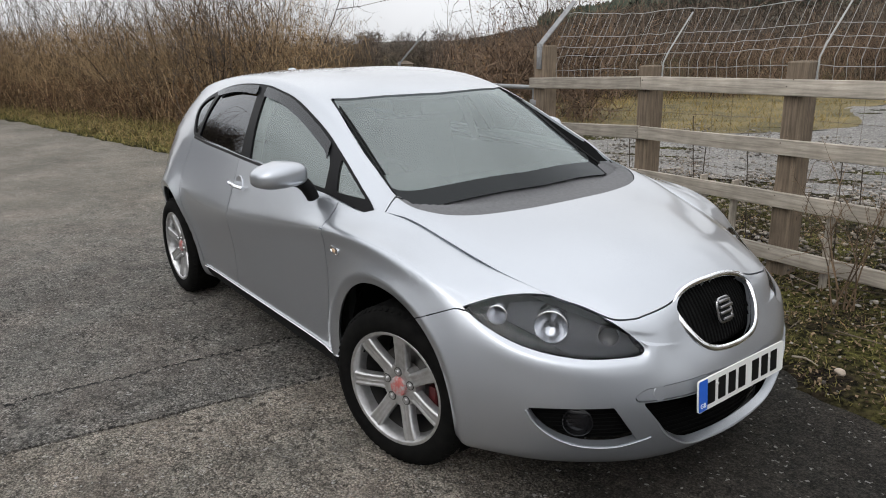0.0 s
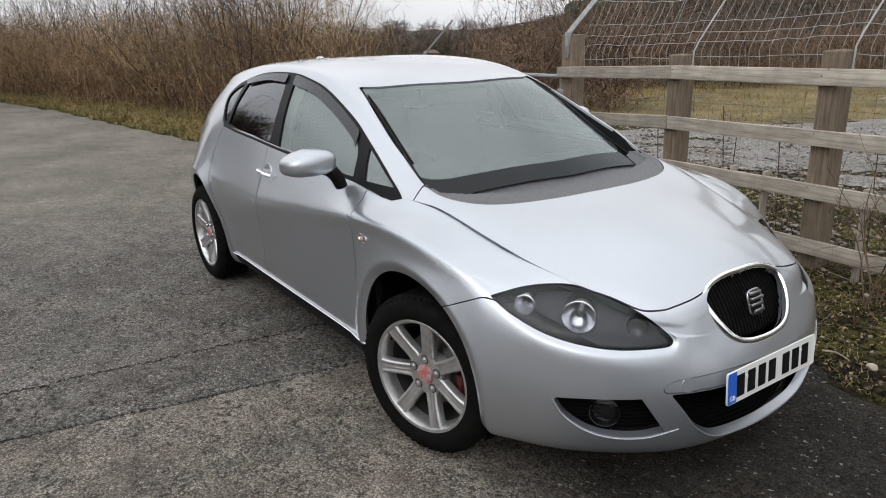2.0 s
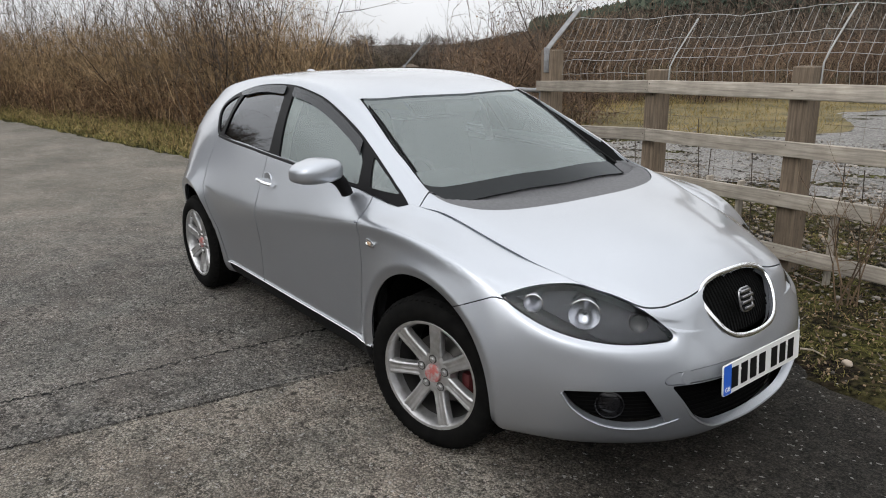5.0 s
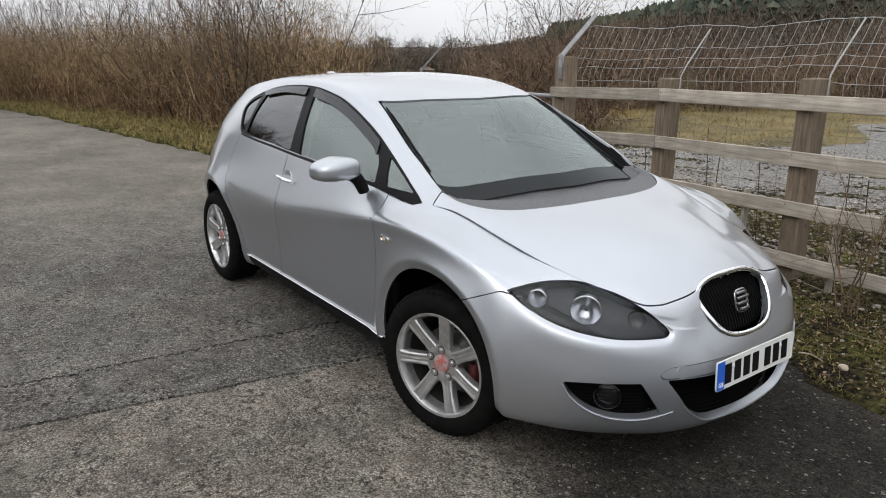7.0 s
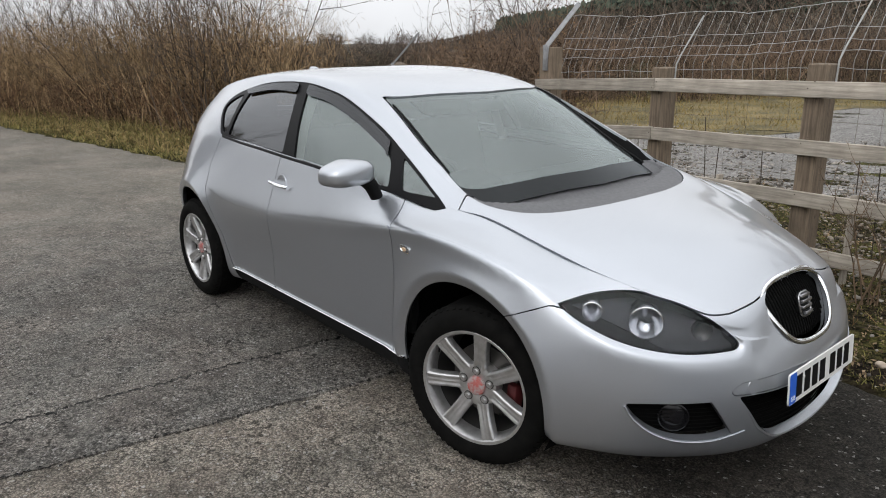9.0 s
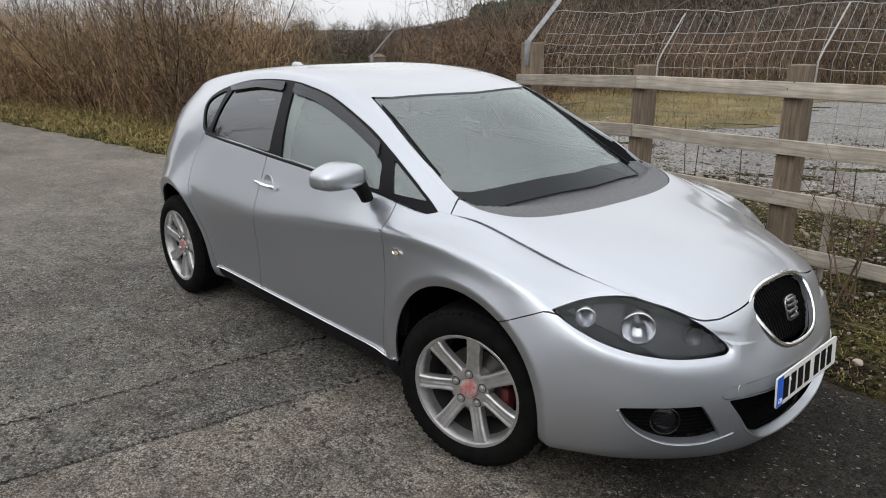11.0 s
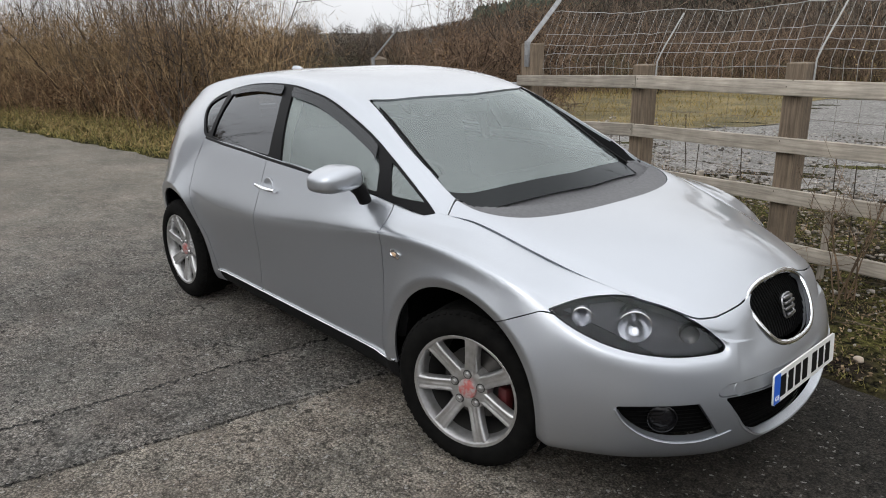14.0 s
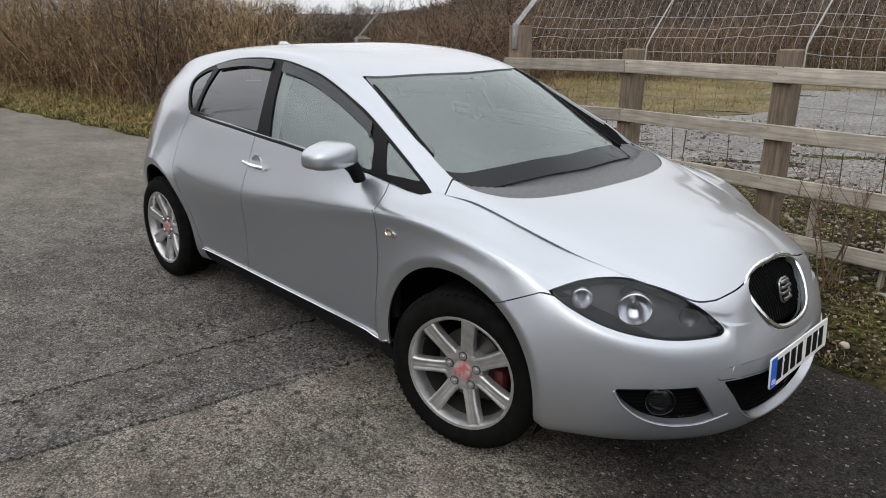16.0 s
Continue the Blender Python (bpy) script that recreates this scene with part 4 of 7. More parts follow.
for turn, side in ((lambda s: s, -1), (mirrored, 1)):
    corner = clip(LOW, 0.2 - LOW.v[:, 0])
    cover = keep_in(corner, corner_view, LAMP, 0.001)
    headlight = shell_object("headlight", turn(shifted(keep_in(corner, corner_view, LAMP, -0.004), -0.100)), LAMP_BODY, car, 0, "dark-backed headlight under a clear cover")
    domed = 0.009 * (1 - np.clip(1 + outline(corner_view(cover), LAMP) / 0.045, 0, 1) ** 2) - 0.004
    cover = renormalled(Shell(cover.v + cover.n * domed[:, None], cover.n, cover.f))
    lens = shell_object("lens", turn(cover), LENS, headlight, 0, "clear lamp cover")
    lens.visible_shadow = False
    # satin bezel round the bowls for the reflected sky; below it housing stays black
    bezel = shifted(keep_in(corner, corner_view, LAMP, 0.003), -0.040)
    q = corner_view(bezel)
    bezel = clip(bezel, np.maximum.reduce([0.602 + 0.40 * q[:, 0] - q[:, 1], 0.055 - np.hypot(q[:, 0] - 0.010, q[:, 1] - 0.661), 0.033 - np.hypot(q[:, 0] - 0.185, q[:, 1] - 0.696)]))
    shell_object("reflection_bezel", turn(bezel), SKY_BEZEL, headlight, 0.004, "grey bezel for the sky reflected in the lamp cover")
    wall = keep_in(corner, corner_view, LAMP, 0.0)
    ed = np.concatenate([wall.f[:, [0, 1]], wall.f[:, [1, 2]], wall.f[:, [2, 0]]])
    _, at, cnt = np.unique(np.sort(ed, 1), axis=0, return_index=True, return_counts=True)
    vv, ff = [], []
    for a, b in ed[at[cnt == 1]]:
        n = len(vv)
        for p, d in ((a, 0.004), (b, 0.004), (b, 0.105), (a, 0.105)):
            q = wall.v[p] - wall.n[p] * d
            vv.append((q[0], q[1] if side < 0 else -q[1], q[2]))
        ff.append((n, n + 1, n + 2, n + 3))
    me = bpy.data.meshes.new("lamp_wall")
    me.from_pydata(vv, [], ff)
    me.materials.append(LAMP_BODY)
    ob = new("lamp_wall", me)
    ob.parent = headlight
    for name, u, z, r in (("main_beam", 0.010, 0.661, 0.053), ("side_beam", 0.185, 0.696, 0.032)):
        p = lens_pose(u, z - (0.012 if side > 0 else 0), (0.054 if r > 0.04 else 0.040) + (0.03 if side > 0 else 0))
        p = Vector((p.x, p.y * -side, p.z))
        m = Matrix.Translation(p) @ pose(0, 0, 0, 0, 0, 38 if side < 0 else 142)
        bowl = part(name, lathe([(0.0, -0.004), (r * 0.25, -0.002), (r * 0.50, 0.005), (r * 0.72, 0.015), (r * 0.88, 0.026), (r * 0.97, 0.037), (r * 1.0, 0.041), (r * 1.06, 0.041), (r * 1.08, 0.030), (r * 1.0, -0.02)], 40, m=m), REFLECTOR, headlight, "bright lamp reflector")
        part("bowl_rim", tube([m @ Vector((r * 1.03 * math.cos(a), -0.041, r * 1.03 * math.sin(a))) for a in np.linspace(0, math.tau, 33)[:-1]], 0.0026, 6, closed=True, up=tuple(m.to_3x3() @ Vector((0, 1, 0)))), CHROME, bowl)
        part("bulb_cap", lathe([(0.0, 0.022), (r * 0.14, 0.020), (r * 0.18, 0.012), (r * 0.16, -0.02)], 20, m=m), REFLECTOR, bowl)
    p = lens_pose(-0.17, 0.632, 0.046)
    p = Vector((p.x, p.y * -side, p.z))
    part("indicator_bowl", lathe([(0.0, 0.006), (0.014, 0.008), (0.026, 0.014), (0.032, 0.022), (0.033, 0.0)], 24, m=Matrix.Translation(p) @ pose(0, 0, 0, 0, 0, 42 if side < 0 else 138)), DISC, headlight)
    # fog-lamp pocket
    pocket = shell_object("fog_lamp_pocket", turn(shifted(keep_in(corner, corner_view, FOG, -0.006), -0.05)), UNDER, front_bumper, 0, "black mesh pocket in the bumper")
    p = lens_pose(-0.075, 0.372, 0.045)
    p = Vector((p.x, p.y * -side, p.z))
    m = Matrix.Translation(p) @ pose(0, 0, 0, 0, 0, 42 if side < 0 else 138)
    fog = part("fog_lamp", lathe([(0.0, 0.012), (0.028, 0.010), (0.042, 0.002), (0.046, 0.014), (0.050, 0.012), (0.052, -0.02)], 28, m=m), FOG_GLASS, front_bumper, "dark round fog lamp")
    # mesh bars over the pocket
    for k in range(9):
        zz = 0.315 + 0.014 * k
        row = []
        for j in range(26):
            u = 0.09 - 0.36 * j / 25
            if outline(np.array([[u, zz]]), FOG)[0] < -0.004:
                q = lens_pose(u, zz, 0.036)
                row.append(Vector((q.x, q.y * -side, q.z)))
        if len(row) > 2:
            part("mesh_bar", tube(row, 0.0016, 4), UNDER, pocket)

# grille: chrome surround, black back, upright ribs, badge
shape = curve2([(0.0, 0.749), (0.09, 0.746), (0.164, 0.732), (0.213, 0.707), (0.222, 0.678), (0.203, 0.629), (0.160, 0.575), (0.10, 0.548), (0.0, 0.540),
        (-0.10, 0.548), (-0.160, 0.575), (-0.203, 0.629), (-0.222, 0.678), (-0.213, 0.707), (-0.164, 0.732), (-0.09, 0.746)], True, 5)


def nose_x(y, z):
    """How far forward the nose lies at that height."""
    return 0.866 - 0.25 * (z - 0.54) - 1.7 * max(0.0, z - 0.54) ** 2 - 0.45 * y * y


ring = [Vector((nose_x(a, b) + 0.003, a * 0.985, 0.648 + (b - 0.648) * 0.975)) for a, b in shape]
grille = part("grille", slab([(a * 0.98, 0.655 + (b - 0.655) * 0.98) for a, b in shape], -0.01, lambda a, b, d: (nose_x(a, b) - 0.045 + d, a, b)), PLATE_BLACK, car, "black radiator grille in a chrome surround")
part("chrome_surround", tube(ring, 0.0110, 10, closed=True, flat=0.5, up=(1, 0, 0.25)), CHROME, grille, "bright chrome surround")
for k in range(-11, 12):
    y = k * 0.0165
    inside = [zz for zz in np.linspace(0.53, 0.755, 60) if outline(np.array([[y, zz]]), shape)[0] < -0.008]
    if len(inside) > 4:
        lo, hi = inside[0], inside[-1]
        part("grille_rib", tube([(nose_x(y, lo + (hi - lo) * t / 6) - 0.026, y, lo + (hi - lo) * t / 6) for t in range(7)], 0.0030, 5), UNDER, grille)
bm_badge = Matrix.Translation((nose_x(0, 0.652) - 0.004, 0.0, 0.652)) @ pose(0, 0, 0, 0, -17, 0)
badge = part("badge", slab(rounded(0.076, 0.084, 0.022), -0.008, lambda a, b, d: bm_badge @ Vector((d, a, b))), PLATE_BLACK, grille)
for dz, dy, wide in ((0.031, -0.004, 0.064), (0.012, 0.004, 0.070), (-0.008, -0.002, 0.068), (-0.030, 0.006, 0.052)):
    part("badge_bar", box((0.020, wide, 0.012), bm_badge @ pose(0.004, dy, dz, 0, 0, 0), 0.003), BADGE, badge)
part("badge_edge", tube([bm_badge @ Vector((0.002, a, b)) for a, b in rounded(0.076, 0.084, 0.022, 4)], 0.004, 6, closed=True, up=(1, 0, 0)), BADGE, badge)

# lower intake
intake_shape = curve2([(0.0, 0.446), (0.25, 0.448), (0.445, 0.452), (0.405, 0.388), (0.345, 0.305), (0.245, 0.243), (0.10, 0.228), (0.0, 0.226),
        (-0.10, 0.228), (-0.245, 0.243), (-0.345, 0.305), (-0.405, 0.388), (-0.445, 0.452), (-0.25, 0.448)], True, 4, sharp=(2, 12))
intake = part("lower_intake", slab(list(map(tuple, intake_shape)), -0.01, lambda a, b, d: (0.835 - 0.55 * a * a + d, a, b)), UNDER, front_bumper, "black lower air intake")
for k in range(9):
    zz = 0.258 + 0.018 * k
    half = np.interp(zz, (0.24, 0.305, 0.388, 0.44), (0.20, 0.335, 0.395, 0.42))
    part("intake_bar", tube([(0.850 - 0.55 * y * y, y, zz) for y in np.linspace(-half, half, 17)], 0.0025, 5), UNDER, intake)
# painted lips round the openings
half_lip = [tuple(q) for q in curve2([(0.0, 0.230), (0.10, 0.232), (0.240, 0.248), (0.338, 0.308), (0.380, 0.362), (0.420, 0.420)], False, 6)]
for side in (-1, 1):
    edge_line = [on_front(a * side, b, -0.003) for a, b in [(-0.02, 0.230)] + half_lip]
    part("intake_lip", tube([p for p in edge_line if p], 0.0085, 8, flat=0.8, tip=0.003), SILVER, front_bumper, "rounded silver lip of the intake")
for side in (-1, 1):
    edge_line = []
    for u, zz in curve2([(-0.31, 0.318), (-0.266, 0.306), (-0.192, 0.292), (-0.089, 0.299), (-0.005, 0.329), (0.058, 0.377), (0.089, 0.425)], False, 5):
        q = lens_pose(u, zz, -0.001)
        edge_line.append(Vector((q.x, q.y * -side, q.z)))
    part("pocket_lip", tube(edge_line[::-1], 0.006, 8, flat=0.8, tip=0.002), SILVER, front_bumper, "thin silver lip under the fog pocket")
# towing-eye cap
place, facing, _, _ = NOSE_TREE.ray_cast(Vector((2, -0.372, 0.468)), Vector((-1, 0, 0)))
facing = facing if facing.x > 0 else -facing
m = Matrix.Translation(place - facing * 0.0042) @ facing.to_track_quat("-Y", "Z").to_matrix().to_4x4()
part("towing_eye_cap", lathe([(0.0, 0.001), (0.0235, 0.001), (0.0250, -0.0005), (0.026, -0.006)], 28, m=m), SILVER, front_bumper, "round silver cap", 12)

# number plate with its band and plain bars
plate_m = Matrix.Translation((0.904, 0.006, 0.434)) @ pose(0, 0, 0, 0, -4, 0)
plate = part("number_plate", slab(rounded(0.520, 0.111, 0.008, 3), -0.006, lambda a, b, d: plate_m @ Vector((d, a, b))), PLATE_WHITE, car, "white number plate with a blue end band")
part("blue_band", slab(rounded(0.046, 0.107, 0.005, 3), -0.001, lambda a, b, d: plate_m @ Vector((0.0012 + d, a - 0.235, b))), PLATE_BLUE, plate)
at = -0.190
for k in range(7):
    part("plate_bar", box((0.0012, 0.042, 0.076), plate_m @ pose(0.0012, at, 0), 0.0), PLATE_BLACK, plate)
    at += 0.060 if k != 3 else 0.083
txt = bpy.data.curves.new("band_text", "FONT")
txt.body, txt.size, txt.align_x, txt.extrude = "GB", 0.024, "CENTER", 0.0004
txt_ob = new("band_text_source", txt)
me = bpy.data.meshes.new_from_object(txt_ob.evaluated_get(bpy.context.evaluated_depsgraph_get()))
bpy.data.objects.remove(txt_ob)
me.transform(plate_m @ pose(0.0018, -0.235, -0.042) @ pose(0, 0, 0, 90, 0, 90))
me.materials.append(WHITE_MARK)
letters = new("band_letters", me)
letters.parent = plate
for y in (-0.155, 0.165):
    part("plate_screw", lathe([(0.0, 0.003), (0.005, 0.0025), (0.006, 0.0)], 12, m=plate_m @ pose(0, y, 0.02, 0, 0, 90)), PLATE_WHITE, plate)

# ---- wheels, mirrors, handles, small parts ----
def build_wheel():
    """A wheel with its hub at the origin, facing -y."""
    wheel = new("wheel")
    R, half = 0.316, 0.1025
    prof = [(0.212, 0.092), (0.222, 0.102), (0.245, 0.112), (0.268, 0.113), (0.290, 0.106), (0.302, 0.094), (0.309, 0.083)]
    tread = []
    for a in (0.060, 0.022, -0.022, -0.060):
        tread += [(R, a + 0.017), (R, a + 0.005), (R - 0.007, a + 0.003), (R - 0.007, a - 0.003)]
    back_side = [(R, -0.075), (0.308, -0.085), (0.290, -0.105), (0.262, -0.112), (0.225, -0.100), (0.212, -0.090)]
    part("tyre", lathe(prof + tread + back_side, 72), RUBBER, wheel, "black road tyre")
    # cross grooves on the shoulder
    sipes = bmesh.new()
    for k in range(64):
        a = k * math.tau / 64
        box((0.012, 0.034, 0.007), pose(0, 0, 0, 0, math.degrees(a), 0) @ pose(0, -0.079, 0.3088, 24, 0, 12), 0, 1, sipes)
    part("tread_block", sipes, RUBBER, wheel, smooth=0)
    part("rim_lip", lathe([(0.216, 0.090), (0.226, 0.096), (0.2275, 0.101), (0.2245, 0.104), (0.214, 0.102), (0.206, 0.086), (0.203, 0.066), (0.201, 0.040)], 72), ALLOY, wheel)
    # dark barrel colour stands in for the shade behind the spokes
    part("rim_barrel", lathe([(0.201, 0.040), (0.200, 0.03), (0.192, -0.08), (0.212, -0.095), (0.216, -0.09)], 72), SHADED_ALLOY, wheel, "inside of the rim, its shade put into the colour")
    face = bmesh.new()
    lathe([(0.030, 0.066), (0.040, 0.072), (0.068, 0.074), (0.082, 0.070), (0.088, 0.050), (0.075, 0.0), (0.03, 0.0)], 56, closed=True, bm=face)
    part("hub", face, ALLOY, wheel)
    for k in range(7):
        spoke = bmesh.new()
        rows = []
        for r, wide, h in ((0.060, 0.029, 0.073), (0.085, 0.027, 0.076), (0.12, 0.0255, 0.083), (0.16, 0.0265, 0.091), (0.19, 0.0285, 0.096), (0.212, 0.031, 0.097)):
            # two raised edges with a shallow trough between them
            sect = [(-1.0, -0.035), (-1.0, -0.007), (-0.84, -0.001), (-0.58, 0.0), (-0.42, -0.0035), (-0.12, -0.0035), (0.0, -0.002), (0.12, -0.0035), (0.42, -0.0035), (0.58, 0.0), (0.84, -0.001), (1.0, -0.007), (1.0, -0.035)]
            rows.append([spoke.verts.new((wide * s, -(h + d), r)) for s, d in sect])
        for a, b in zip(rows, rows[1:]):
            for j in range(len(a)):
                spoke.faces.new((a[j], a[(j + 1) % len(a)], b[(j + 1) % len(a)], b[j]))
        spoke.faces.new(rows[0]), spoke.faces.new(rows[-1])
        spoke.transform(pose(0, 0, 0, 0, k * 360 / 7 + 8, 0))
        part("spoke", spoke, ALLOY, wheel, smooth=50)
    part("centre_cap", lathe([(0.0, 0.085), (0.028, 0.084), (0.036, 0.081), (0.039, 0.072)], 32), RED_CAP, wheel, "worn red centre cap")
    for k in range(5):
        a = math.radians(k * 72 + 18)
        bolt = lathe([(0.0, 0.083), (0.007, 0.083), (0.0095, 0.080), (0.0098, 0.066)], 16, m=pose(0.060 * math.cos(a), 0, 0.060 * math.sin(a)))
        bolt = lathe([(0.0135, 0.070), (0.0145, 0.0765), (0.012, 0.0765), (0.011, 0.068)], 16, bm=bolt, m=pose(0.060 * math.cos(a), 0, 0.060 * math.sin(a)))
        part("wheel_bolt", bolt, ALLOY, wheel)
        # raised dark ring drawn for the shade in the bolt's recess
        part("bolt_shade_ring", lathe([(0.0142, 0.0752), (0.0175, 0.0758), (0.0185, 0.0735)], 20, m=pose(0.060 * math.cos(a), 0, 0.060 * math.sin(a))), SHADED_ALLOY, wheel, "dark ring for the shade round the bolt")
    part("brake_disc", lathe([(0.05, 0.01), (0.14, 0.01), (0.14, -0.012), (0.05, -0.012)], 48, closed=True), DISC, wheel)
    part("valve", tube([(-0.165, -0.075, 0.115), (-0.155, -0.092, 0.108)], 0.004, 8), TRIM, wheel)
    return wheel


wheel = build_wheel()
wheel.parent = car
wheel.matrix_basis = pose(0, -0.760, 0.316, 0, 0, 15)
spots = [(-2.578, -0.760, 0), (0, 0.765, 180), (-2.578, 0.760, 180)]
for x, y, turn_deg in spots:
    w = copy_thing(wheel, pose(x, y, 0.316, 0, 0, turn_deg + (15 if x > -1 else 0)) @ pose(0, 0, 0, 0, 23 if x < -1 else 0, 0))
    w.parent = car
for side in (-1, 1):
    part("brake_caliper", box((0.050, 0.05, 0.10), pose(0.128, side * 0.735, 0.285, 0, 0, 0), 0.015), CALIPER, car, "red brake caliper behind the spokes")
    # liners inside the arches
    for ax, az, r in ARCHES:
        own = bmesh.new()
        rings = []
        for yy in (0.40, 0.62, 0.79):
            rings.append([own.verts.new((ax + (r + 0.012) * math.cos(a), side * yy, az + (r + 0.012) * math.sin(a))) for a in np.linspace(-0.5, math.pi + 0.5, 30)])
        for a, b in zip(rings, rings[1:]):
            for j in range(29):
                own.faces.new((a[j], a[j + 1], b[j + 1], b[j]))
        own.faces.new(rings[0])
        part("arch_liner", own, UNDER, car)
    # mud flaps
    part("mud_flap", box((0.012, 0.17, 0.25), pose(-2.925, side * 0.750, 0.315, 0, 6, 0), 0.005), TRIM, car, "black rubber mud flap")
    part("mud_flap", box((0.010, 0.12, 0.085), pose(-0.375, side * 0.775, 0.205, 0, -3, 0), 0.004), TRIM, car, "black rubber mud flap")
    # chrome strip added for the highlight on the sill's upper edge
    pts = [on_flank(min(x, -0.47), 0.299, 0.004, side)[0] + Vector((max(x, -0.47) + 0.47, 0, 0)) for x in np.linspace(-0.392, -2.07, 24)]
    part("sill_highlight", tube(pts, 0.0065, 8, flat=0.6), CHROME, car, "chrome strip added for the highlight along the sill")

# underside
bm = box((3.0, 1.45, 0.06), pose(-1.25, 0, 0.25), 0.02)
part("underbody", bm, UNDER, car)
part("engine_bay", box((0.70, 1.0, 0.34), pose(0.30, 0, 0.42), 0.05), UNDER, car)

# door mirrors
def ellipsoid_shape(bm, centre, sx, sy, sz, cutback):
    own = bmesh.new()
    bmesh.ops.create_uvsphere(own, u_segments=40, v_segments=24, radius=1)
    for v in own.verts:
        x, y, z = v.co
        n = (abs(x) ** 3.2 + abs(y) ** 3.2 + abs(z) ** 3.2) ** (1 / 3.2)
        v.co = Vector((x / n, y / n, z / n))
        if v.co.x < -cutback:
            v.co.x = -cutback - (v.co.x + cutback) * -0.12
        # domed above, flat below, slimmer towards the foot
        if v.co.z < 0:
            v.co.z *= 0.72
        taper = 1 - 0.14 * max(0, -v.co.y) - 0.05 * max(0, v.co.y)
        v.co = Vector((v.co.x * sx * taper, v.co.y * sy, v.co.z * sz * (taper - 0.16 * max(0, -v.co.y) if v.co.z > 0 else 1)))
        v.co += Vector(centre)
    return merge(bm, own)


for side in (-1, 1):
    mirror = part("door_mirror", ellipsoid_shape(None, (0, 0, -0.008), 0.088, 0.112, 0.060, 0.55), SILVER, car, "silver door mirror on a black foot")
    mirror.matrix_basis = pose(-0.585, side * 0.975, 1.062, 0, 0, side * -8) if side < 0 else pose(-0.93, 0.85, 1.082, 0, 0, 78) @ Matrix.Diagonal((1, -1, 1, 1))
    for name, bm, mat in (
        ("mirror_skirt", ellipsoid_shape(None, (-0.006, 0.008, -0.030), 0.078, 0.100, 0.026, 0.55), TRIM),
        ("mirror_glass", box((0.004, 0.13, 0.062), pose(-0.056, 0.012, 0), 0.002), CHROME),
        ("mirror_foot", tube([(-0.005, 0.075, -0.030), (0.0, 0.105, -0.045), (0.006, 0.128, -0.070), (0.010, 0.142, -0.100), (0.012, 0.150, -0.120)], 0.042, 14, flat=0.75, tip=0.034), TRIM),
    ):
        part(name, bm, mat, mirror)

# handles, side repeaters, antenna
for side in (-1, 1):
    p, n = on_flank(-1.40, 0.888, 0, side)
    dish = part("handle_recess", lathe([(0.0, 0.0015), (0.026, -0.001), (0.040, 0.002), (0.046, 0.0022), (0.048, -0.004)], 36, m=Matrix.Translation(p) @ pose(0, 0, 0, -10 if side < 0 else 190, 0, 0)), SILVER, car)
    bar = [on_flank(x, z, 0.016 + 0.010 * math.sin((x + 1.49) / 0.19 * math.pi), side)[0] for x, z in zip(np.linspace(-1.490, -1.300, 9), np.linspace(0.890, 0.885, 9))]
    part("door_handle", tube(bar, 0.0130, 10, flat=0.8), CHROME, car, "chrome pull handle")
    p, n = on_flank(-0.345, 0.778, 0.0, side)
    rep = part("side_repeater", slab(rounded(0.056, 0.026, 0.0125), 0.006, lambda a, b, d: p + Vector((a, side * (d - 0.002) + 0.0, b - 0.18 * a))), REFLECTOR, car, "small clear side repeater with an amber bulb")
    part("repeater_bulb", slab(rounded(0.022, 0.013, 0.006), 0.003, lambda a, b, d: p + Vector((a - 0.006, side * (d + 0.004), b - 0.18 * a - 0.001))), AMBER, rep, "amber bulb")
    part("repeater_edge", tube([p + Vector((a, side * 0.004, b - 0.18 * a)) for a, b in rounded(0.056, 0.026, 0.0125, 4)], 0.0022, 5, closed=True, up=(0, 1, 0)), CHROME, rep)
roof_tree = both(UP)
ROOF_TREE = BVHTree.FromPolygons([tuple(q) for q in roof_tree.v], [tuple(int(i) for i in t) for t in roof_tree.f])
top = ROOF_TREE.ray_cast(Vector((-2.44, 0, 2)), Vector((0, 0, -1)))[0]
fin = tube([top + Vector((0.05, 0, -0.006)), top + Vector((0.035, 0, 0.004)), top + Vector((0.005, 0, 0.014)), top + Vector((-0.03, 0, 0.016)), top + Vector((-0.045, 0, -0.004))], 0.026, 12)
part("roof_antenna", fin, SILVER, car, "short silver roof antenna")

# tail lamps
for turn in (lambda s: s, mirrored):
    TAIL = curve2([(-2.99, 0.86), (-2.97, 0.95), (-2.99, 1.02), (-3.10, 1.045), (-3.30, 1.04), (-3.30, 0.86), (-3.1, 0.84)])
    lamp = clip(low, np.where((np.abs(low.v[:, 1]) > 0.45) & (low.v[:, 0] < -2.5), outline(side_view(low), TAIL), 1.0))
    shell_object("tail_lamp", turn(shifted(lamp, 0.003)), RED_LENS, car, 0.01, "red tail lamp")

# ---- cabin ----
part("dashboard", box((0.42, 1.36, 0.20), pose(-0.52, 0, 0.80, 0, 10, 0), 0.06, 3), DASH, car)
part("binnacle", box((0.20, 0.42, 0.10), pose(-0.60, -0.36, 0.915, 0, 14, 0), 0.04, 3), DASH, car)
part("scuttle_shelf", box((0.42, 1.20, 0.02), pose(-0.36, 0, 0.895, 0, 8, 0), 0.008), DASH, car)
wheel_m = pose(-0.84, -0.36, 0.865, 0, -64, 0)
steer = part("steering_wheel", tube([wheel_m @ Vector((0.185 * math.cos(a), 0.185 * math.sin(a), 0)) for a in np.linspace(0, math.tau, 33)[:-1]], 0.015, 8, closed=True, up=tuple((wheel_m.to_3x3() @ Vector((0, 0, 1))))), DASH, car)
part("steering_boss", box((0.15, 0.19, 0.05), wheel_m, 0.03, 3), DASH, steer)
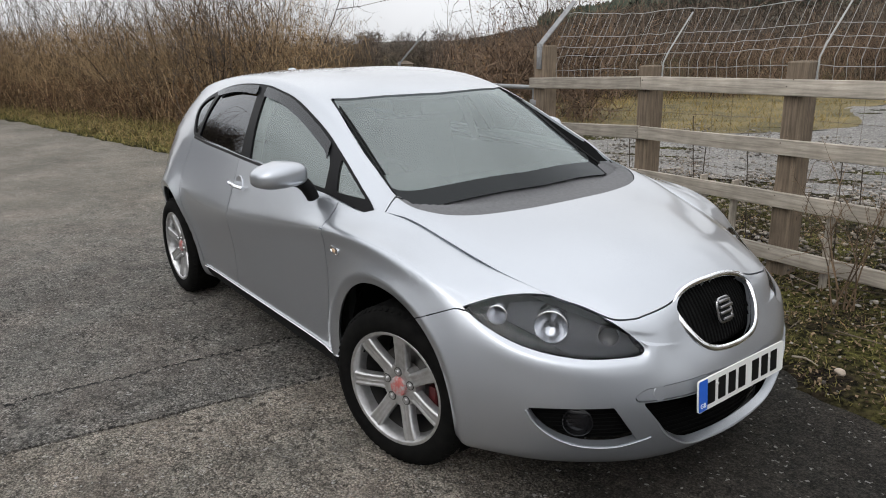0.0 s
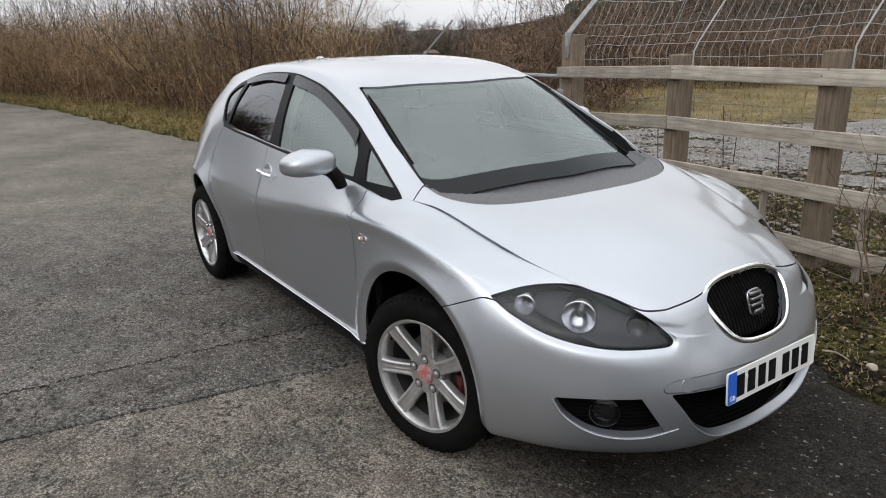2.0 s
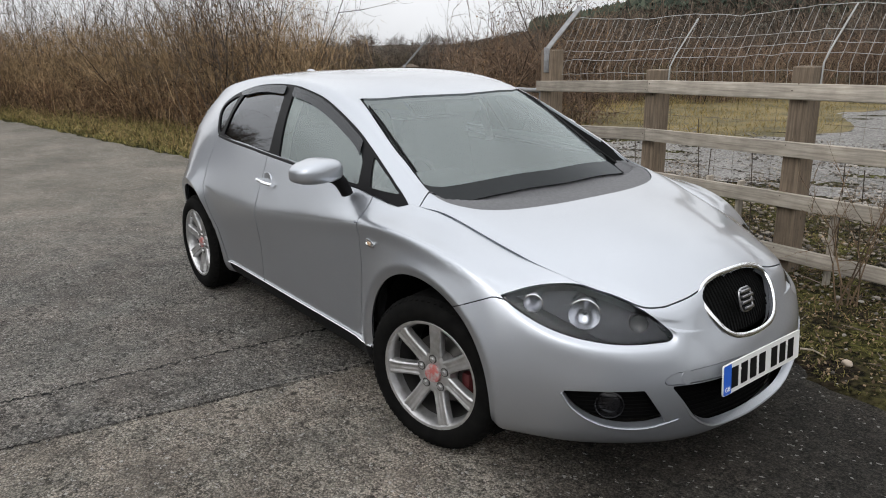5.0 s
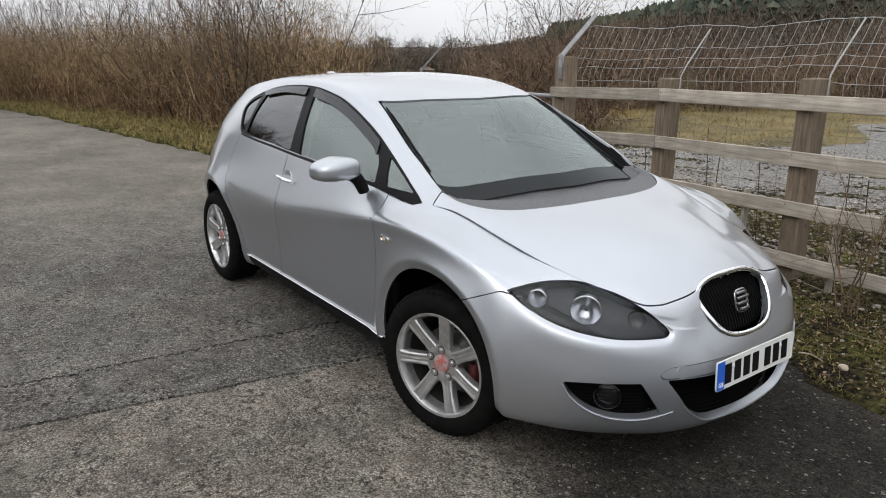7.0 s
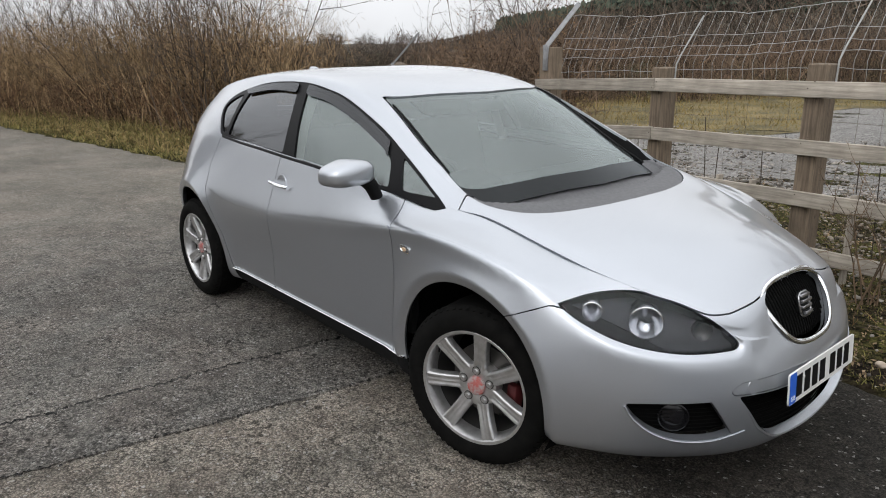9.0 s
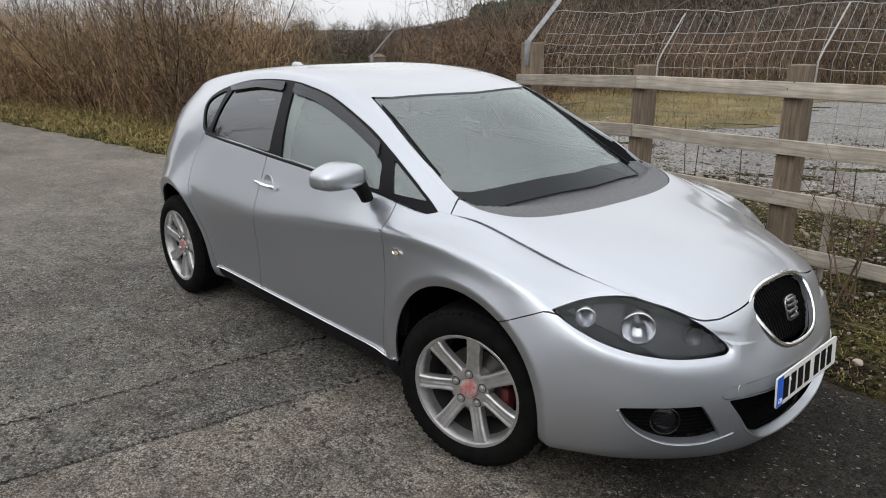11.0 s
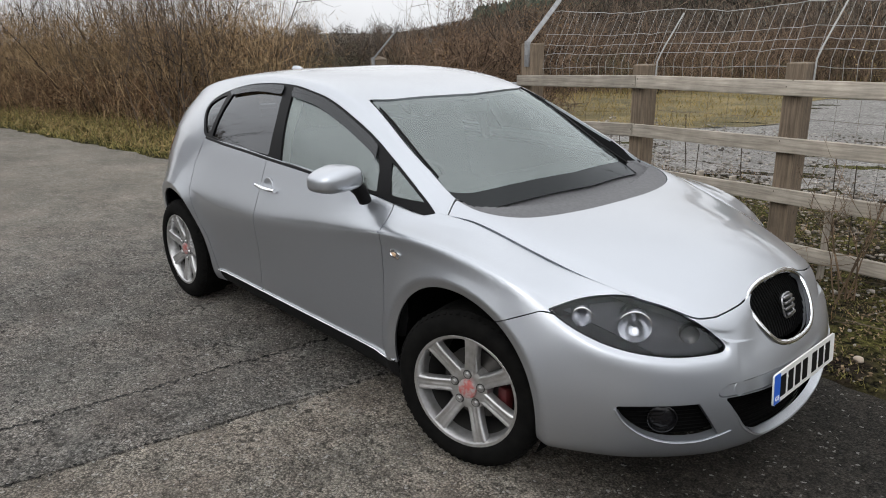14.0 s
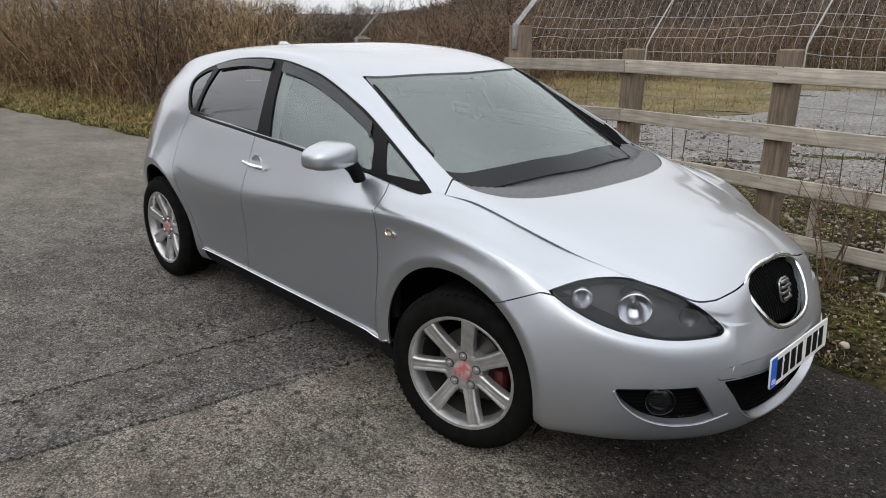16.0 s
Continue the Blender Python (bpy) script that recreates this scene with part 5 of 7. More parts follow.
for a in (0, 180, 270):
    part("steering_spoke", box((0.12, 0.035, 0.02), wheel_m @ pose(0, 0, 0, 0, 0, a) @ pose(0.12, 0, 0), 0.006), DASH, steer)
for y in (-0.36, 0.36):
    seat = part("front_seat", box((0.50, 0.50, 0.16), pose(-1.18, y, 0.52, 0, -6, 0), 0.06, 3), SEAT, car, "dark grey cloth front seat")
    part("backrest", box((0.14, 0.48, 0.62), pose(-1.47, y, 0.83, 0, -14, 0), 0.06, 3), SEAT, seat)
    part("headrest", box((0.09, 0.27, 0.19), pose(-1.575, y, 1.235, 0, -10, 0), 0.04, 3), SEAT, seat)
    for dy in (-0.06, 0.06):
        part("headrest_post", tube([(-1.545, y + dy, 1.10), (-1.565, y + dy, 1.20)], 0.006, 6), CHROME, seat)
bench = part("rear_bench", box((0.48, 1.28, 0.18), pose(-2.10, 0, 0.55, 0, -6, 0), 0.06, 3), SEAT, car, "dark grey cloth rear bench")
part("backrest", box((0.16, 1.28, 0.56), pose(-2.42, 0, 0.84, 0, -18, 0), 0.06, 3), SEAT, bench)
for y in (-0.38, 0, 0.38):
    part("headrest", box((0.08, 0.25, 0.15), pose(-2.53, y, 1.155, 0, -12, 0), 0.035, 3), SEAT, bench)
part("parcel_shelf", box((0.42, 1.10, 0.03), pose(-2.78, 0, 1.01), 0.01), DASH, car)
part("rear_view_mirror", box((0.04, 0.21, 0.06), pose(-0.80, 0.0, 1.255, 0, 10, -8), 0.018, 3), DASH, car)
for side in (-1, 1):
    part("door_lining", box((1.80, 0.05, 0.62), pose(-1.35, side * 0.745, 0.66), 0.02), DASH, car)
    part("pillar_lining", tube([(-1.42, side * 0.74, 0.98), (-1.44, side * 0.68, 1.16), (-1.47, side * 0.575, 1.345)], 0.045, 8, flat=0.5), LINING, car)


# ---- ground, road, verge ----
EDGE_X = (-200, -60, -40, -18, -13, -9, -5, -2, 0, 0.45, 0.75, 1.05, 3.0, 8, 200)
EDGE_Y = (-30, -9, -5.0, 0.0, 0.58, 1.12, 1.36, 1.42, 1.32, 1.09, 0.92, 0.87, 0.72, 0.4, -8)


def road_edge(x):
    wob = 0.035 * np.sin(np.asarray(x) * 5.3) + 0.02 * np.sin(np.asarray(x) * 13.7 + 1.0)
    return np.interp(x, EDGE_X, EDGE_Y) + wob


def ground_height(x, y):
    """Verge and field: a lip beside the tarmac, a slow rise to the fence."""
    d = np.asarray(y) - road_edge(x)
    rough = 0.012 * np.sin(np.asarray(x) * 6.1 + np.asarray(y) * 3.7) + 0.010 * np.sin(np.asarray(x) * 2.3 - np.asarray(y) * 7.9)
    up = 0.012 + 0.08 * np.clip(d / 1.3, 0, 1) + rough * np.clip(d / 0.3, 0, 1)
    return np.where(d > 0, up, -0.03 + 0.04 * np.clip((d + 0.05) / 0.05, 0, 1))


def grid_object(name, xs, ys, height, mat, parent=None):
    gx, gy = np.meshgrid(xs, ys, indexing="ij")
    v = np.stack([gx, gy, height(gx, gy)], -1).reshape(-1, 3)
    a, b = len(xs), len(ys)
    i = np.arange(a * b).reshape(a, b)
    f = np.stack([i[:-1, :-1], i[1:, :-1], i[1:, 1:], i[:-1, 1:]], -1).reshape(-1, 4)
    return arrays_object(name, v, f, mat, parent)


def arrays_object(name, v, f, mat, parent=None, smooth=True):
    """A mesh from arrays of points and of equal-sided faces."""
    v, f = np.asarray(v, np.float32), np.asarray(f, np.int32)
    me = bpy.data.meshes.new(name)
    me.vertices.add(len(v))
    me.vertices.foreach_set("co", v.ravel())
    k = f.shape[1]
    me.loops.add(f.size)
    me.loops.foreach_set("vertex_index", f.ravel())
    me.polygons.add(len(f))
    me.polygons.foreach_set("loop_start", np.arange(0, f.size, k, dtype=np.int32))
    me.polygons.foreach_set("use_smooth", np.full(len(f), smooth))
    me.update(calc_edges=True)
    me.validate()
    me.materials.append(mat)
    ob = new(name, me)
    if parent:
        ob.parent = parent
    return ob


SOIL = material("mossy_soil", (0.06, 0.05, 0.035), 0.95, 0, 0, 0.08)
c1, f1 = grain(SOIL, 1.6, (0.016, 0.012, 0.009), (0.062, 0.062, 0.018), 8, lo=0.38, hi=0.62)
c2, f2 = grain(SOIL, 28, (0.12, 0.12, 0.12), (1.75, 1.68, 1.55), 8, lo=0.40, hi=0.62)
link(SOIL, mix(SOIL, 1.0, c1, c2, "MULTIPLY"), base(SOIL))
bump(SOIL, f2, 0.9, 0.04)

ASPHALT = material("weathered_asphalt", (0.1, 0.1, 0.1), 0.9, 0, 0, 0.15)


def asphalt(m, low, high, speck, front_shade):
    """Chippings bedded in tar, with worn, smoother stretches and stains."""
    co = m.node_tree.nodes.new("ShaderNodeTexCoord")
    bend = node(m, "ShaderNodeTexNoise", Scale=38.0, Detail=3.0)
    link(m, co.outputs["Object"], bend.inputs["Vector"])
    moved = m.node_tree.nodes.new("ShaderNodeMixRGB")
    moved.blend_type = "ADD"
    moved.inputs["Fac"].default_value = 0.030
    link(m, co.outputs["Object"], moved.inputs["Color1"])
    link(m, bend.outputs["Color"], moved.inputs["Color2"])
    vor = node(m, "ShaderNodeTexVoronoi", Scale=104.0)
    link(m, moved.outputs["Color"], vor.inputs["Vector"])
    bw = m.node_tree.nodes.new("ShaderNodeRGBToBW")
    link(m, vor.outputs["Color"], bw.inputs[0])
    chip = m.node_tree.nodes.new("ShaderNodeValToRGB")
    chip.color_ramp.elements[0].color, chip.color_ramp.elements[1].color = (0.70, 0.70, 0.70, 1), (1.36, 1.34, 1.32, 1)
    link(m, bw.outputs[0], chip.inputs["Fac"])
    # dark tar in the joints between the chippings, doubling for their relief shading
    gap = m.node_tree.nodes.new("ShaderNodeValToRGB")
    gap.color_ramp.elements[0].position, gap.color_ramp.elements[1].position = 0.34, 0.66
    gap.color_ramp.elements[0].color, gap.color_ramp.elements[1].color = (1.10, 1.10, 1.10, 1), (0.34, 0.34, 0.34, 1)
    link(m, vor.outputs["Distance"], gap.inputs["Fac"])
    wide, wfac = grain(m, 0.8, low, high, 6, 0.6, 0.35, 0.66)
    fine, ffac = grain(m, 110, (0.52, 0.52, 0.52), (1.52, 1.51, 1.49), 5, 0.75, 0.36, 0.64)
    tone, tfac = grain(m, 6.5, (0.70, 0.70, 0.70), (1.22, 1.21, 1.20), 7, 0.72, 0.36, 0.60)
    c = mix(m, 1.0, mix(m, 1.0, wide, fine, "MULTIPLY"), tone, "MULTIPLY")
    rugged = mix(m, 1.0, mix(m, 1.0, c, chip.outputs["Color"], "MULTIPLY"), gap.outputs["Color"], "MULTIPLY")
    worn, worn_fac = grain(m, 2.4, (0.45, 0.45, 0.45), (1.0, 1.0, 1.0), 8, 0.78, 0.38, 0.58)
    c = mix(m, worn, c, mix(m, 1.0, rugged, (1.22, 1.22, 1.22), "MULTIPLY"))
    # dark blotches that put the shade of small hollows into the colour
    pit_shade, pit_fac = grain(m, 30, (0.26, 0.26, 0.26), (1.20, 1.20, 1.20), 5, 0.72, 0.40, 0.52)
    open_, open_fac = grain(m, 3.1, (0.15, 0.15, 0.15), (1.0, 1.0, 1.0), 6, 0.7, 0.38, 0.60)
    c = mix(m, open_, c, mix(m, 1.0, c, pit_shade, "MULTIPLY"))
    hue, hue_fac = grain(m, 1.9, (0.98, 1.005, 1.0), (1.03, 0.995, 0.97), 5, 0.7, 0.38, 0.62)
    c = mix(m, 1.0, c, hue, "MULTIPLY")
    # the older, paler and browner surfacing on the near side of the trench
    part_ = m.node_tree.nodes.new("ShaderNodeSeparateXYZ")
    link(m, co.outputs["Object"], part_.inputs[0])
    lean_ = m.node_tree.nodes.new("ShaderNodeMath")
    lean_.operation = "MULTIPLY_ADD"
    link(m, part_.outputs["Y"], lean_.inputs[0])
    lean_.inputs[1].default_value = -0.166
    link(m, part_.outputs["X"], lean_.inputs[2])
    old = node(m, "ShaderNodeMapRange")
    for slot, value in zip(("From Min", "From Max"), (-0.70, -0.67)):
        old.inputs[slot].default_value = value
    link(m, lean_.outputs[0], old.inputs["Value"])
    c = mix(m, old.outputs["Result"], c, mix(m, 1.0, c, (1.36, 1.31, 1.24), "MULTIPLY"))
    # smoother, paler and sandier tarmac further up the road
    far = node(m, "ShaderNodeMapRange")
    for slot, value in zip(("From Min", "From Max"), (-3.2, -6.5)):
        far.inputs[slot].default_value = value
    link(m, lean_.outputs[0], far.inputs["Value"])
    c = mix(m, far.outputs["Result"], c, mix(m, 0.45, mix(m, 1.0, c, (1.35, 1.31, 1.22), "MULTIPLY"), mix(m, 1.0, wide, (1.25, 1.22, 1.13), "MULTIPLY")))
    # darker tarmac ahead of the car, with the car's shade put into its colour
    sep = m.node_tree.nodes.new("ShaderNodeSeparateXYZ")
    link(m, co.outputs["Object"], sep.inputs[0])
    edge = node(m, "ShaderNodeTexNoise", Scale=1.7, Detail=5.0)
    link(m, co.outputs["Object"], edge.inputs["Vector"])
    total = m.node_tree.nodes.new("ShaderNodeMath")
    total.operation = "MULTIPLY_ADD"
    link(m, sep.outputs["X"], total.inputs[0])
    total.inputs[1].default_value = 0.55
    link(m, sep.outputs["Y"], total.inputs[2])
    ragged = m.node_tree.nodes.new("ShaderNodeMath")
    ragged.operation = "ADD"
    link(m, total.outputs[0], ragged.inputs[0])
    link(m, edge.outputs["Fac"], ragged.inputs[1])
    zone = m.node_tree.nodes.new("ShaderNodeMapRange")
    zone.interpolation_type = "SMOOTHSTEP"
    for slot, value in zip(("From Min", "From Max", "To Min", "To Max"), (-0.40, 0.45, 1.0, front_shade)):
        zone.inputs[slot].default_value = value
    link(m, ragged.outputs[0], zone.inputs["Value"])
    pale = m.node_tree.nodes.new("ShaderNodeValToRGB")
    pale.color_ramp.elements[0].position, pale.color_ramp.elements[1].position = 0.80, 0.88
    pale.color_ramp.elements[0].color, pale.color_ramp.elements[1].color = (0, 0, 0, 1), (1, 1, 1, 1)
    link(m, bw.outputs[0], pale.inputs["Fac"])
    c = mix(m, mix(m, 1.0, pale.outputs["Color"], (0.38, 0.38, 0.38), "MULTIPLY"), c, speck)
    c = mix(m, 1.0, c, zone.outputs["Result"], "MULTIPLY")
    grit = m.node_tree.nodes.new("ShaderNodeValToRGB")  # a few bare white chippings
    grit.color_ramp.elements[0].position, grit.color_ramp.elements[1].position = 0.885, 0.91
    grit.color_ramp.elements[0].color, grit.color_ramp.elements[1].color = (0, 0, 0, 1), (0.45, 0.45, 0.45, 1)
    link(m, bw.outputs[0], grit.inputs["Fac"])
    c = mix(m, grit.outputs["Color"], c, speck)
    link(m, c, base(m))
    height = m.node_tree.nodes.new("ShaderNodeMath")
    height.operation = "MULTIPLY_ADD"
    link(m, vor.outputs["Distance"], height.inputs[0])
    height.inputs[1].default_value = -1.0
    link(m, ffac, height.inputs[2])
    bump(m, height.outputs[0], 1.0, 0.012)


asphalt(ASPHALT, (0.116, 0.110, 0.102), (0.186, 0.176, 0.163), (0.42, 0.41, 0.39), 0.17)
PATCH = material("darker_asphalt_patch", (0.08, 0.08, 0.08), 0.9, 0, 0, 0.15)
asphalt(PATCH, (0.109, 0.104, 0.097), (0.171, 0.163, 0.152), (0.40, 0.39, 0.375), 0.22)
TAR = material("tar_joint", (0.022, 0.022, 0.022), 0.95, 0, 0, 0.05)
col, fac = grain(TAR, 30, (0.012, 0.012, 0.012), (0.085, 0.080, 0.074), 6, 0.7, 0.42, 0.62)
link(TAR, col, base(TAR)); bump(TAR, fac, 0.5, 0.006)

xs = np.concatenate([-np.geomspace(900, 22, 24), np.arange(-20, 4.01, 0.14), np.geomspace(5, 900, 24)])
ys = np.concatenate([-np.geomspace(900, 6, 20), np.arange(-5, 0.0, 0.5), np.arange(0.0, 4.0, 0.07), np.arange(4.2, 24, 0.8), np.geomspace(26, 900, 20)])
ground = tagged(grid_object("ground", xs, ys, ground_height, SOIL), "mossy soil with leaf litter beside the tarmac", "ground", kind="structure")

rx = np.concatenate([np.linspace(-190, -22, 30), np.arange(-20, 4.01, 0.1), np.linspace(5, 60, 20)])
rv, rf = [], []
for i, x in enumerate(rx):
    for e in np.concatenate([[0, 0.03, 0.1, 0.5], np.linspace(1.5, 12, 8), [40.0]]):
        rv.append((x, float(road_edge(x)) + 0.02 - e, -0.012 if e == 0 else 0.0))
k = 13
for i in range(len(rx) - 1):
    for j in range(k - 1):
        rf.append((i * k + j, i * k + j + 1, (i + 1) * k + j + 1, (i + 1) * k + j))
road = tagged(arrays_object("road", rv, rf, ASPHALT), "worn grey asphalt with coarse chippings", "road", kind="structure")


def strip(name, line_a, line_b, lift, mat, n=60, wobble=0.01, seed=0, broken=0.0):
    """A ragged band on the road between two lines x(y)."""
    r = np.random.default_rng(seed)
    y = np.linspace(-9, 1.1, n)
    wa = 0.006 * np.sin(y * 4.1 + 1) + 0.005 * np.sin(y * 11.3) + r.normal(0, wobble * 0.3, n)
    wb = wa + r.normal(0, wobble * 0.22, n)
    xa, xb = np.interp(y, *line_a) + wa, np.interp(y, *line_b) + wb
    v = np.concatenate([np.stack([xa, y, np.full(n, lift)], 1), np.stack([xb, y, np.full(n, lift)], 1)])
    f = [(i, i + n, i + n + 1, i + 1) for i in range(n - 1) if r.random() > broken]
    return tagged(arrays_object(name, v, f, mat), kind="structure")


LINE_A = ((-9, -2.2, -1.4, -0.7, 1.1), (-2.30, -1.52, -1.45, -1.36, -1.15))
LINE_B = ((-9, -2.2, -1.5, -0.75, 1.1), (-2.00, -1.05, -0.94, -0.81, -0.50))
shift_line = lambda line, d: (line[0], tuple(x + d for x in line[1]))
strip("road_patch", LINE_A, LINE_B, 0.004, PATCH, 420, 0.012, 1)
strip("joint_seal", shift_line(LINE_A, -0.007), shift_line(LINE_A, 0.012), 0.0060, TAR, 900, 0.030, 2, 0.12)
strip("joint_seal", shift_line(LINE_B, -0.005), shift_line(LINE_B, 0.006), 0.0060, TAR, 900, 0.030, 3, 0.50)


# ---- plants: twigs, brush, grass, litter ----
class Heap:
    """Collects three-sided sticks and flat leaves for one mesh."""

    def __init__(self):
        self.v, self.f, self.n = [], [], 0

    def sticks(self, a, b, ra, rb):
        """Sticks from points a to b with their radii."""
        a, b = np.asarray(a, float), np.asarray(b, float)
        t = b - a
        t /= np.linalg.norm(t, axis=1, keepdims=True) + 1e-9
        side = np.cross(t, np.array([0.31, 0.77, 0.55]))
        side /= np.linalg.norm(side, axis=1, keepdims=True) + 1e-9
        up = np.cross(side, t)
        m = len(a)
        v = np.empty((m, 6, 3))
        for k in range(3):
            d = side * math.cos(k * math.tau / 3) + up * math.sin(k * math.tau / 3)
            v[:, k] = a + d * np.reshape(ra, (-1, 1))
            v[:, 3 + k] = b + d * np.reshape(rb, (-1, 1))
        at = self.n + 6 * np.arange(m)[:, None]
        for k in range(3):
            j = (k + 1) % 3
            self.f.append(at + np.array([[k, j, 3 + j, 3 + k]]))
        self.v.append(v.reshape(-1, 3))
        self.n += 6 * m

    def leaves(self, p, size, r, up=0.5):
        """Small four-cornered leaves turned at random."""
        m = len(p)
        n = r.normal(size=(m, 3)) + np.array([0, 0, up])
        n /= np.linalg.norm(n, axis=1, keepdims=True)
        a = np.cross(n, r.normal(size=(m, 3)))
        a /= np.linalg.norm(a, axis=1, keepdims=True) + 1e-9
        b = np.cross(n, a)
        s = np.reshape(size, (-1, 1))
        v = np.stack([p - a * s, p + b * s * 0.55, p + a * s + n * s * 0.3, p - b * s * 0.55], 1)
        self.f.append(self.n + 4 * np.arange(m)[:, None] + np.arange(4)[None])
        self.v.append(v.reshape(-1, 3))
        self.n += 4 * m

    def slivers(self, p, size, width, r, up=0.45):
        """Thin twig pieces turned mostly upwards."""
        m = len(p)
        a = r.normal(size=(m, 3)) + np.array([0, 0, up])
        a /= np.linalg.norm(a, axis=1, keepdims=True)
        b = np.cross(a, r.normal(size=(m, 3)))
        b /= np.linalg.norm(b, axis=1, keepdims=True) + 1e-9
        s, w = np.reshape(size, (-1, 1)), np.reshape(width, (-1, 1))
        v = np.stack([p - a * s, p + b * w, p + a * s, p - b * w], 1)
        self.f.append(self.n + 4 * np.arange(m)[:, None] + np.arange(4)[None])
        self.v.append(v.reshape(-1, 3))
        self.n += 4 * m

    def made(self, name, mat, parent=None):
        return arrays_object(name, np.concatenate(self.v), np.concatenate(self.f), mat, parent, smooth=False)


def grow(heap, r, start, way, length, radius, segs=4, bend=0.22, twigs=5, twig_len=0.35, levels=1, lift=0.15):
    """Bent stems from their feet, with side twigs on twigs."""
    p, d = start.copy(), way / np.linalg.norm(way, axis=1, keepdims=True)
    nodes, rads = [p], [radius]
    for k in range(segs):
        d = d + r.normal(0, bend, d.shape) + np.array([0, 0, lift * 0.3])
        d /= np.linalg.norm(d, axis=1, keepdims=True)
        q = p + d * (length / segs)[:, None]
        ra, rb = radius * (1 - 0.8 * k / segs), radius * (1 - 0.8 * (k + 1) / segs)
        heap.sticks(p, q, ra, rb)
        p = q
        nodes.append(p)
        rads.append(rb)
    if levels:
        m = len(start)
        pick = np.repeat(np.arange(m), twigs)
        t = r.uniform(0.25, 1.0, len(pick)) * segs
        i = np.minimum(t.astype(int), segs - 1)
        fr = (t - i)[:, None]
        stack = np.stack(nodes, 1)
        foot = stack[pick, i] * (1 - fr) + stack[pick, i + 1] * fr
        along = stack[pick, i + 1] - stack[pick, i]
        along /= np.linalg.norm(along, axis=1, keepdims=True) + 1e-9
        out = along * 0.9 + r.normal(0, 0.65, along.shape) + np.array([0, 0, lift])
        ln = length[pick] * twig_len * r.uniform(0.5, 1.2, len(pick)) * (1.15 - 0.5 * t / segs)
        grow(heap, r, foot, out, ln, np.maximum(radius[pick] * 0.45, 0.0016), 3, bend * 1.1, max(2, twigs - 2), twig_len, levels - 1, lift)


def bark(name, low, high, scale=3.0):
    m = material(name, low, 0.9, 0, 0, 0.12)
    geo = m.node_tree.nodes.new("ShaderNodeNewGeometry")
    ramp = m.node_tree.nodes.new("ShaderNodeValToRGB")
    ramp.color_ramp.elements[0].color, ramp.color_ramp.elements[1].color = (*low, 1), (*high, 1)
    link(m, geo.outputs["Random Per Island"], ramp.inputs["Fac"])
    wide, wf = grain(m, scale, (0.88, 0.86, 0.84), (1.66, 1.58, 1.50), 4)
    link(m, mix(m, 1.0, ramp.outputs["Color"], wide, "MULTIPLY"), base(m))
    return m


TWIG = bark("brown_twigs", (0.014, 0.0100, 0.0065), (0.330, 0.240, 0.142), 0.5)
DARK_TWIG = bark("dark_bark", (0.022, 0.018, 0.015), (0.12, 0.10, 0.083))
PALE_TWIG = bark("grey_brown_twigs", (0.014, 0.010, 0.008), (0.182, 0.132, 0.095), 0.22)
RUST = bark("dead_leaves", (0.014, 0.009, 0.005), (0.20, 0.130, 0.072), 0.6)
STRAW = bark("dry_grass", (0.09, 0.066, 0.03), (0.30, 0.235, 0.115))
GREEN = bark("verge_grass", (0.034, 0.038, 0.013), (0.190, 0.172, 0.062), 1.3)
LUSH = bark("bright_verge_grass", (0.040, 0.044, 0.015), (0.235, 0.205, 0.082), 0.9)


